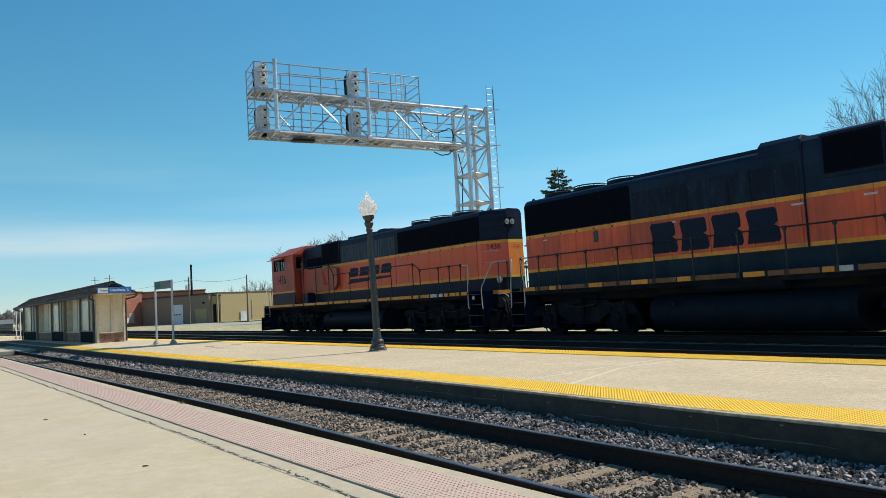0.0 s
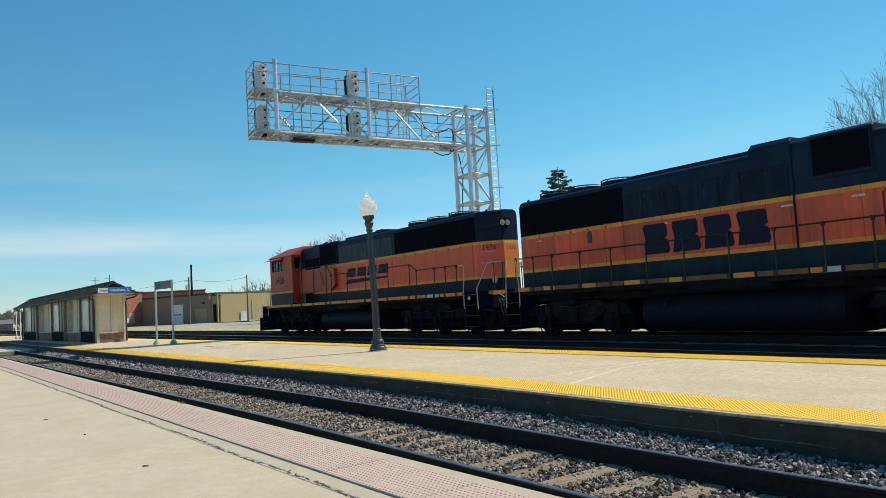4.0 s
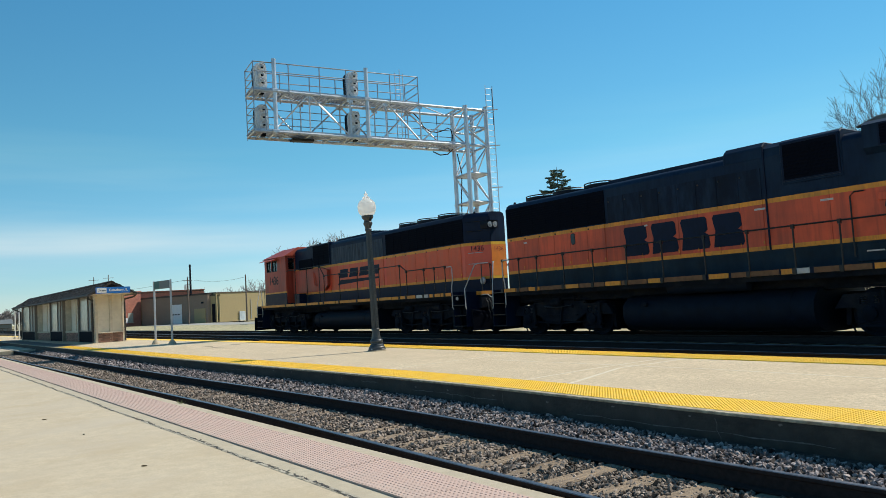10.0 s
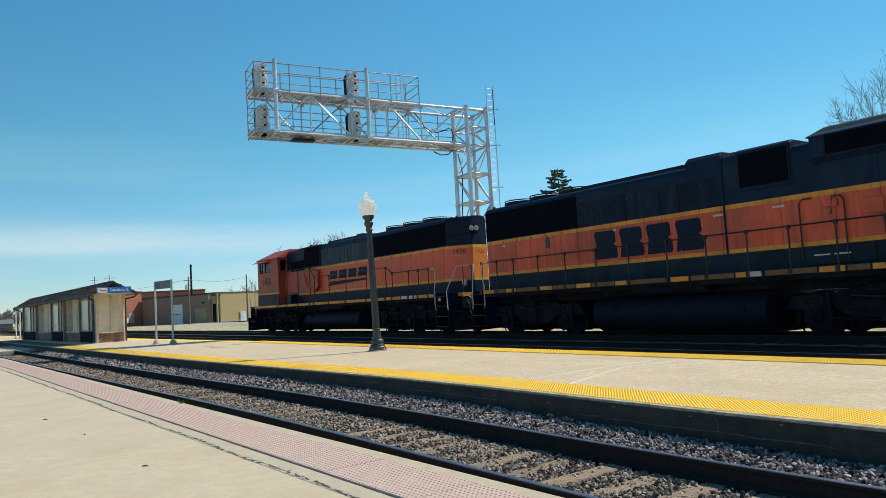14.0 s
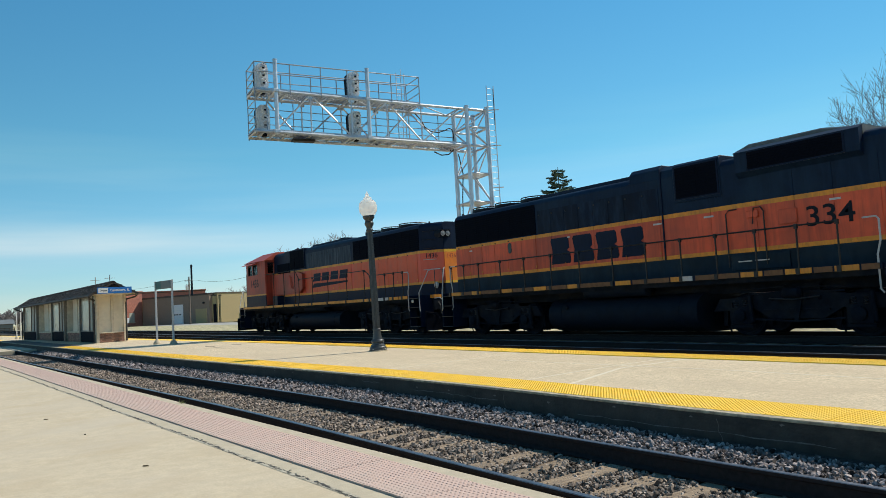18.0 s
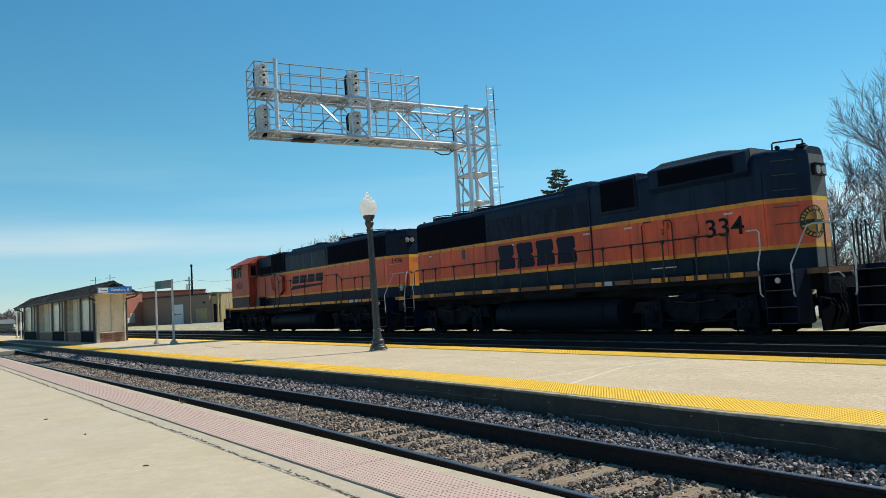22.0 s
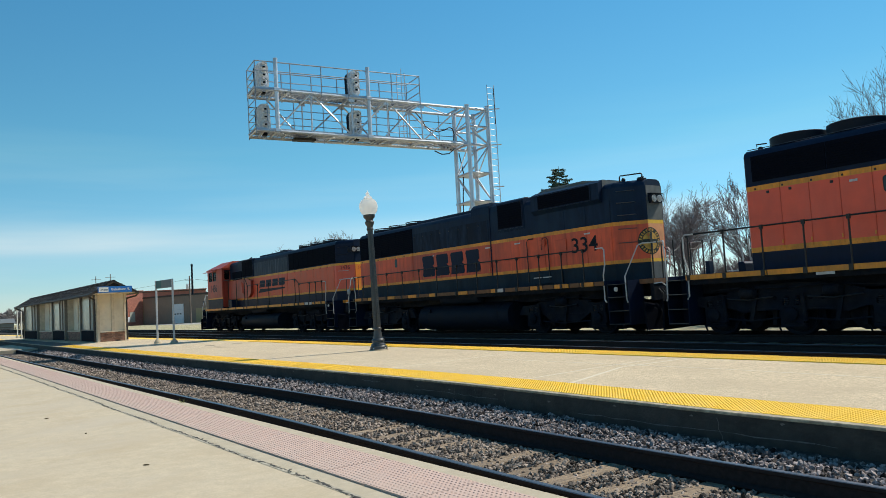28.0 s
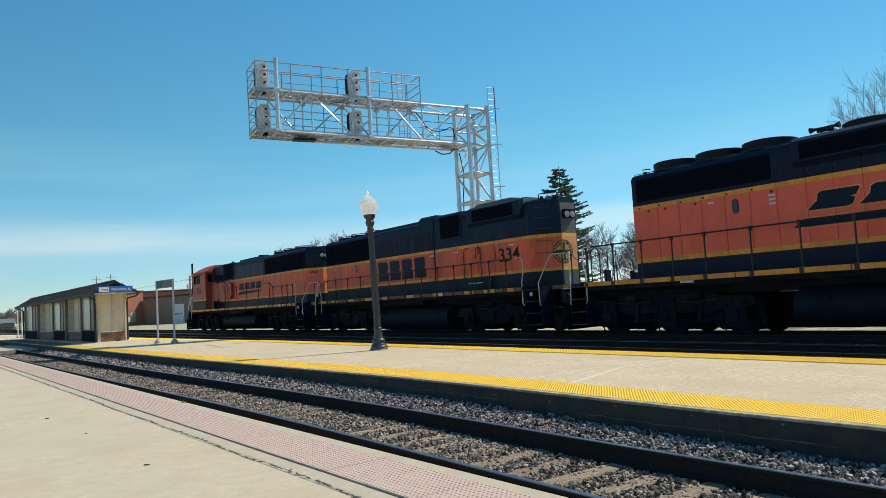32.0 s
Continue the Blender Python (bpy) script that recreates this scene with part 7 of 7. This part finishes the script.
def spruce(x, y, h, seed):
    rng = random.Random(seed)
    ob = thing("spruce_tree", (x, y, -0.3), "dark green spruce with drooping layered branches", "tree")
    part("trunk", Shape().tube([(x, y, -0.3), (x + 0.05, y, h * 0.5), (x, y, h)], 0.2, 8, 0.015), BARK, ob, smooth=True)
    limbs, crown = Shape(), Shape()
    z = 1.2
    while z < h - 0.15:
        f = 1 - (z - 1.0) / (h - 1.0)
        reach = 0.3 + 3.7 * f ** 0.72
        for k in range(rng.randint(5, 7)):
            a = rng.uniform(0, 2 * math.pi)
            L = reach * rng.uniform(0.55, 1.12)
            d = Vector((math.cos(a), math.sin(a), 0))
            p0 = Vector((x, y, z + rng.uniform(-0.1, 0.1)))
            pts = [p0, p0 + d * L * 0.5 + Vector((0, 0, -0.06 * L)), p0 + d * L + Vector((0, 0, 0.03 * L))]
            limbs.tube([tuple(q) for q in pts], 0.03 * f + 0.008, 4, 0.004, False)
            n = max(5, int(L * 18))
            for i in range(n):
                t = 0.22 + 0.78 * i / n
                c = pts[0].lerp(pts[2], t) + Vector((0, 0, -0.10 * L * math.sin(math.pi * t)))
                for s in (-1, 1):
                    side = Vector((-d.y, d.x, 0)) * s
                    tip = c + (side * rng.uniform(0.5, 1.0) + d * rng.uniform(0.3, 0.8)) * (0.16 + 0.34 * (1 - t) * min(L, 1.6)) + Vector((0, 0, rng.uniform(-0.16, 0.02)))
                    w = rng.uniform(0.024, 0.042)
                    m = c.lerp(tip, 0.5)
                    crown.add([tuple(c), tuple(m + Vector((0, 0, w))), tuple(tip), tuple(m - Vector((0, 0, w * 1.2))), tuple(m + d * w), tuple(m - d * w)], [(0, 1, 2), (0, 2, 3), (0, 4, 2), (0, 2, 5)])
        z += 0.24 + 0.1 * f
    part("limbs", limbs, BARK, ob)
    part("crown", crown, NEEDLE, ob, "dense dark green needles")


spruce(-40.2, 40.0, 11.0, 5)

# ---- small things on the platforms ----
SEAM = surface("pale_seam", (0.66, 0.59, 0.46), 0.9, vary=0.2, scale=30)


def seam(pts, w):
    s = Shape()
    for p, q in zip(pts, pts[1:]):
        p, q = Vector((*p, 0)), Vector((*q, 0))
        o = (q - p).cross(Vector((0, 0, 1))).normalized() * w
        s.hexa([tuple(v + Vector((0, 0, z))) for z in (-0.01, 0.0015) for v in (p + o, q + o, q - o, p - o)])
    solid("platform_seam", s, SEAM, (pts[0][0], pts[0][1], 0), "pale filled crack across the platform", kind="structure")


seam([(-7.6, 7.45), (-8.4, 9.5), (-8.3, 11.15)], 0.03)
seam([(-8.6, 7.5), (-8.75, 9.2), (-8.75, 11.15)], 0.022)
seam([(-12.6, 7.5), (-12.7, 9.4), (-12.8, 11.15)], 0.022)
seam([(-12.0, 9.7), (-7.0, 9.9), (-3.0, 9.75)], 0.02)
seam([(-22.5, 7.2), (-22.6, 11.15)], 0.02)
seam([(-28.5, 7.1), (-28.5, 11.15)], 0.02)
STAIN = surface("oil_stain", (0.30, 0.25, 0.175), 0.9, vary=0.5, scale=8)
for x, y, a, b in ((-29.6, 9.4, 0.5, 0.10), (-27.6, 9.1, 0.6, 0.10), (-29.0, 10.3, 0.4, 0.12)):
    rim = [(x + a * math.cos(k * 0.524) * (1 + 0.3 * math.sin(3 * k + x)), y + b * math.sin(k * 0.524) * (1 + 0.3 * math.cos(2 * k + x))) for k in range(12)]
    solid("platform_stain", Shape().prism(rim, -0.01, 0.004, "z"), STAIN, (x, y, 0), "dark patched stain on the platform", kind="structure")
LEAF = surface("dry_leaf", (0.17, 0.125, 0.07), 0.9, vary=0.2, scale=40)
for x, y, a in ((-9.35, 1.52, 0.2), (-6.87, 1.59, 0.9), (-11.3, 1.36, 1.2)):
    c, s_ = math.cos(a) * 0.028, math.sin(a) * 0.028
    solid("dry_leaf", Shape().hexa([(x - c, y - s_, 0.001), (x + s_ * 0.3, y - c * 0.3, 0.001), (x + c, y + s_, 0.001), (x - s_ * 0.3, y + c * 0.3, 0.001), (x - c, y - s_, 0.008), (x + s_ * 0.3, y - c * 0.3, 0.014), (x + c, y + s_, 0.010), (x - s_ * 0.3, y + c * 0.3, 0.012)]), LEAF, (x, y, 0), "small dark dry leaf lying on the concrete", "leaf", "dry leaves")
WEED = surface("weed_green", (0.12, 0.14, 0.05), 0.9, vary=0.3, scale=20)
for x, y, n in ((-11.2, 3.12, 14),):
    s, rng = Shape(), random.Random(n)
    for i in range(n):
        a, r = rng.uniform(0, 6.28), rng.uniform(0.02, 0.11)
        p = Vector((x + rng.uniform(-0.1, 0.1), y + rng.uniform(-0.03, 0.03), 0.003))
        s.tube([tuple(p), tuple(p + Vector((math.cos(a) * r, math.sin(a) * r * 0.5, rng.uniform(0.02, 0.07))))], 0.004, 3, 0.001, False)
    solid("weed_tuft", s, WEED, (x, y, 0), "small dry weed growing in the platform joint", "weed", "weeds")

# ---- ties, ballast stones, tactile tiles ----
tie_mesh = Shape().hexa([(-0.115, -1.28, -0.16), (0.115, -1.28, -0.16), (0.115, 1.28, -0.16), (-0.115, 1.28, -0.16), (-0.108, -1.28, 0), (0.108, -1.28, 0), (0.108, 1.28, 0), (-0.108, 1.28, 0)]).mesh("tie", TIE, bevel=0.012)
near_bed = bpy.data.objects["ballast_bed_near"]
main_bed = bpy.data.objects["ballast_bed_main"]


def lay(name, mesh, bed, m):
    ob = new(name, mesh)
    ob.parent = bed
    ob.matrix_local = Matrix.Translation(-ORIGIN[bed.name]) @ m
    return ob


rng = random.Random(8)
x = 4.1
while x > -34:
    lay("tie", tie_mesh, near_bed, pose(x, 4.765 + track_y(x) + rng.uniform(-0.04, 0.04), -0.374 + rng.uniform(-0.012, 0.006), 0, rng.uniform(-1, 1), 1.2 + rng.uniform(-1.5, 1.5)))
    x -= 0.53
x = -3.0
while x > -30:
    lay("tie", tie_mesh, main_bed, pose(x, MID_Y, -0.172, 0, 0, rng.uniform(-1, 1)))
    lay("tie", tie_mesh, main_bed, pose(x - 0.2, TRACK_Y, -0.172, 0, 0, rng.uniform(-1, 1)))
    x -= 0.55


def stones(name, spots, label, bed, material=STONE):
    """Broken stones, each a lopsided crystal of its own, in one mesh."""
    base = np.array([(0, 0, 1), (0.9, 0, 0.35), (0.25, 0.85, 0.4), (-0.75, 0.5, 0.3), (-0.7, -0.55, 0.38), (0.3, -0.85, 0.35), (0.7, 0.5, -0.4), (-0.3, 0.8, -0.45), (-0.9, 0, -0.4), (-0.3, -0.8, -0.42), (0.7, -0.5, -0.4), (0, 0, -1)])
    faces = [(0, 1, 2), (0, 2, 3), (0, 3, 4), (0, 4, 5), (0, 5, 1), (1, 6, 2), (2, 7, 3), (3, 8, 4), (4, 9, 5), (5, 10, 1), (6, 7, 2), (7, 8, 3), (8, 9, 4), (9, 10, 5), (10, 6, 1), (11, 7, 6), (11, 8, 7), (11, 9, 8), (11, 10, 9), (11, 6, 10)]
    gen = np.random.default_rng(4)
    n = len(spots)
    spots = np.array(spots)
    v = base[None] * gen.uniform(0.5, 1.4, (n, 12, 1)) * gen.uniform(0.6, 1.2, (n, 1, 3))
    ang = gen.uniform(0, 2 * np.pi, (n, 3))
    for ax in range(3):
        c, s = np.cos(ang[:, ax])[:, None], np.sin(ang[:, ax])[:, None]
        i, j = (ax + 1) % 3, (ax + 2) % 3
        a, b = v[:, :, i].copy(), v[:, :, j].copy()
        v[:, :, i], v[:, :, j] = a * c - b * s, a * s + b * c
    v = v * spots[:, 3][:, None, None] + spots[:, None, :3]
    f = (np.array(faces)[None] + 12 * np.arange(n)[:, None, None]).reshape(-1, 3)
    me = bpy.data.meshes.new(name)
    me.from_pydata((v.reshape(-1, 3) - np.array(ORIGIN[bed.name])).tolist(), [], f.tolist())
    me.materials.append(material)
    ob = new(name, me)
    ob.parent = bed
    return tagged(ob, label, kind="stuff")


gen = np.random.default_rng(2)


def scatter(x0, x1, y0, y1, per, size, z, skew=True, rise=0.0, follow=track_y):
    n = int(abs(x1 - x0) * (y1 - y0) * per)
    xs, ys = gen.uniform(x0, x1, n), gen.uniform(y0, y1, n)
    zs = z + rise * (ys - y0) / (y1 - y0) + gen.uniform(-0.02, 0.012, n)
    rs = gen.uniform(size * 0.6, size * 1.25, n)
    return [(a, b + (follow(a) if skew else 0), c, r) for a, b, c, r in zip(xs, ys, zs, rs)]


spots, inner = [], []
for x0, x1, per, size, heap in ((-1.2, 4.0, 260, 0.036, 0.09), (-3.5, -1.2, 700, 0.034, 0.095), (-5, -3.5, 700, 0.034, 0.105), (-6.5, -5, 700, 0.034, 0.115), (-8, -6.5, 700, 0.034, 0.125), (-11, -8, 520, 0.035, 0.14), (-14, -11, 520, 0.035, 0.155), (-24, -14, 330, 0.04, 0.17), (-46, -24, 110, 0.06, 0.17)):
    spots += scatter(x0, x1, 5.60, 6.50, per * 1.6, size * 0.76, -0.385, rise=heap, follow=edge_y)
    inner += scatter(x0, x1, 4.10, 5.42, per * 1.6, size * 0.72, -0.378 if x1 <= -8 else -0.388)
    spots += scatter(x0, x1, 3.34, 3.93, per * 0.4, size, -0.40)


def covers_tie(a, b):
    """True for most of the stones that would lie on the bare ties close to the camera."""
    k = round((4.1 - a) / 0.53)
    return abs(a - (4.1 - 0.53 * k)) < 0.115 and 4.12 < b < 5.42


keep = random.Random(6)
inner = [q for q in inner if not (covers_tie(q[0], q[1] - track_y(q[0])) and keep.random() < 0.35 + 0.4 * (0.5 + 0.5 * math.sin(7.3 * round((4.1 - q[0]) / 0.53) + 1.9 * q[1])))]
stones("ballast_stones", inner, "small brownish ballast stones between the rails", near_bed, STONE_BROWN)
stones("ballast_stones", spots, "grey and pinkish broken ballast stones", near_bed)
far = []
far += scatter(-26, -3.5, 11.95, 12.68, 120, 0.04, -0.235, False)
far += scatter(-26, -3.5, 12.84, 14.16, 90, 0.04, -0.235, False)
far += scatter(-26, -3.5, 14.34, 16.5, 70, 0.045, -0.235, False)
stones("ballast_stones", far, "grey broken ballast stones in shade", main_bed)


def tile(w, d, nx, ny, r, h, material, name):
    """A square warning tile with truncated domes."""
    s = Shape().box(-w / 2, w / 2, -d / 2, d / 2, -0.02, 0)
    for i in range(nx):
        for j in range(ny):
            cx, cy, n = -w / 2 + w * (i + 0.5) / nx, -d / 2 + d * (j + 0.5) / ny, 6
            ring = [(cx + q * math.cos(k * math.pi / 3), cy + q * math.sin(k * math.pi / 3), z) for q, z in ((r, 0.0), (r * 0.62, h)) for k in range(n)]
            s.add(ring, [(k, (k + 1) % n, n + (k + 1) % n, n + k) for k in range(n)] + [tuple(range(n, 2 * n))])
    return s.mesh(name, material)


def pave(bed, mesh, x0, x1, step, y, z, skew, follow=lean):
    bed = bpy.data.objects[bed]
    x = x0
    while x > x1:
        lay("tactile_tile", mesh, bed, pose(x, y + (follow(x) if skew else 0), z + rng.uniform(-0.0015, 0.0015), 0, 0, math.degrees((follow(x + 0.1) - follow(x - 0.1)) / 0.2) * skew + rng.uniform(-0.12, 0.12)))
        x -= step


pave("near_tactile_strip", tile(0.605, 0.562, 14, 13, 0.011, 0.0048, TACTILE_RED, "tactile_tile"), 4.09, -36, 0.61, 2.87, 0.014, 1)
pave("island_tactile_near", tile(0.605, 0.722, 13, 15, 0.0115, 0.007, TACTILE_YELLOW, "tactile_tile"), 4.09, -43, 0.61, 7.055, 0.016, 1, edge_y)
pave("island_tactile_far", tile(0.605, 0.652, 13, 14, 0.0115, 0.007, TACTILE_YELLOW, "tactile_tile"), -2.4, -30, 0.61, 11.52, 0.016, 0)


# ---- motion of the train ----
GONE = [0.0, 0.019, 0.047, 0.086, 0.13, 0.175, 0.21, 0.235, 0.256, 0.272, 0.288, 0.306, 0.34, 0.39, 0.446, 0.507, 0.572, 0.636, 0.714,
        0.807, 0.9, 1.008, 1.12, 1.245, 1.387, 1.548, 1.709, 1.873, 2.056, 2.256, 2.472, 2.699, 2.935, 3.182, 3.43, 3.682, 3.94, 4.214,
        4.503, 4.813, 5.142, 5.49, 5.855, 6.218, 6.573, 6.93, 7.298, 7.682, 8.073, 8.47, 8.876, 9.288, 9.698, 10.108, 10.516, 10.924,
        11.352, 11.79, 12.23, 12.662, 13.09, 13.522, 13.97, 14.425, 14.875]  # metres gone, every half second


def motions():
    for loco, x, wheels in TRAIN:
        walk(loco, [(i / 2, pose(x - s, TRACK_Y, 0)) for i, s in enumerate(GONE)])
        for wheel, ax in wheels:
            walk(wheel, [(i / 2, pose(ax - x, 0, WHEEL_R, 0, -math.degrees(s / WHEEL_R), 0)) for i, s in enumerate(GONE)])


motions()
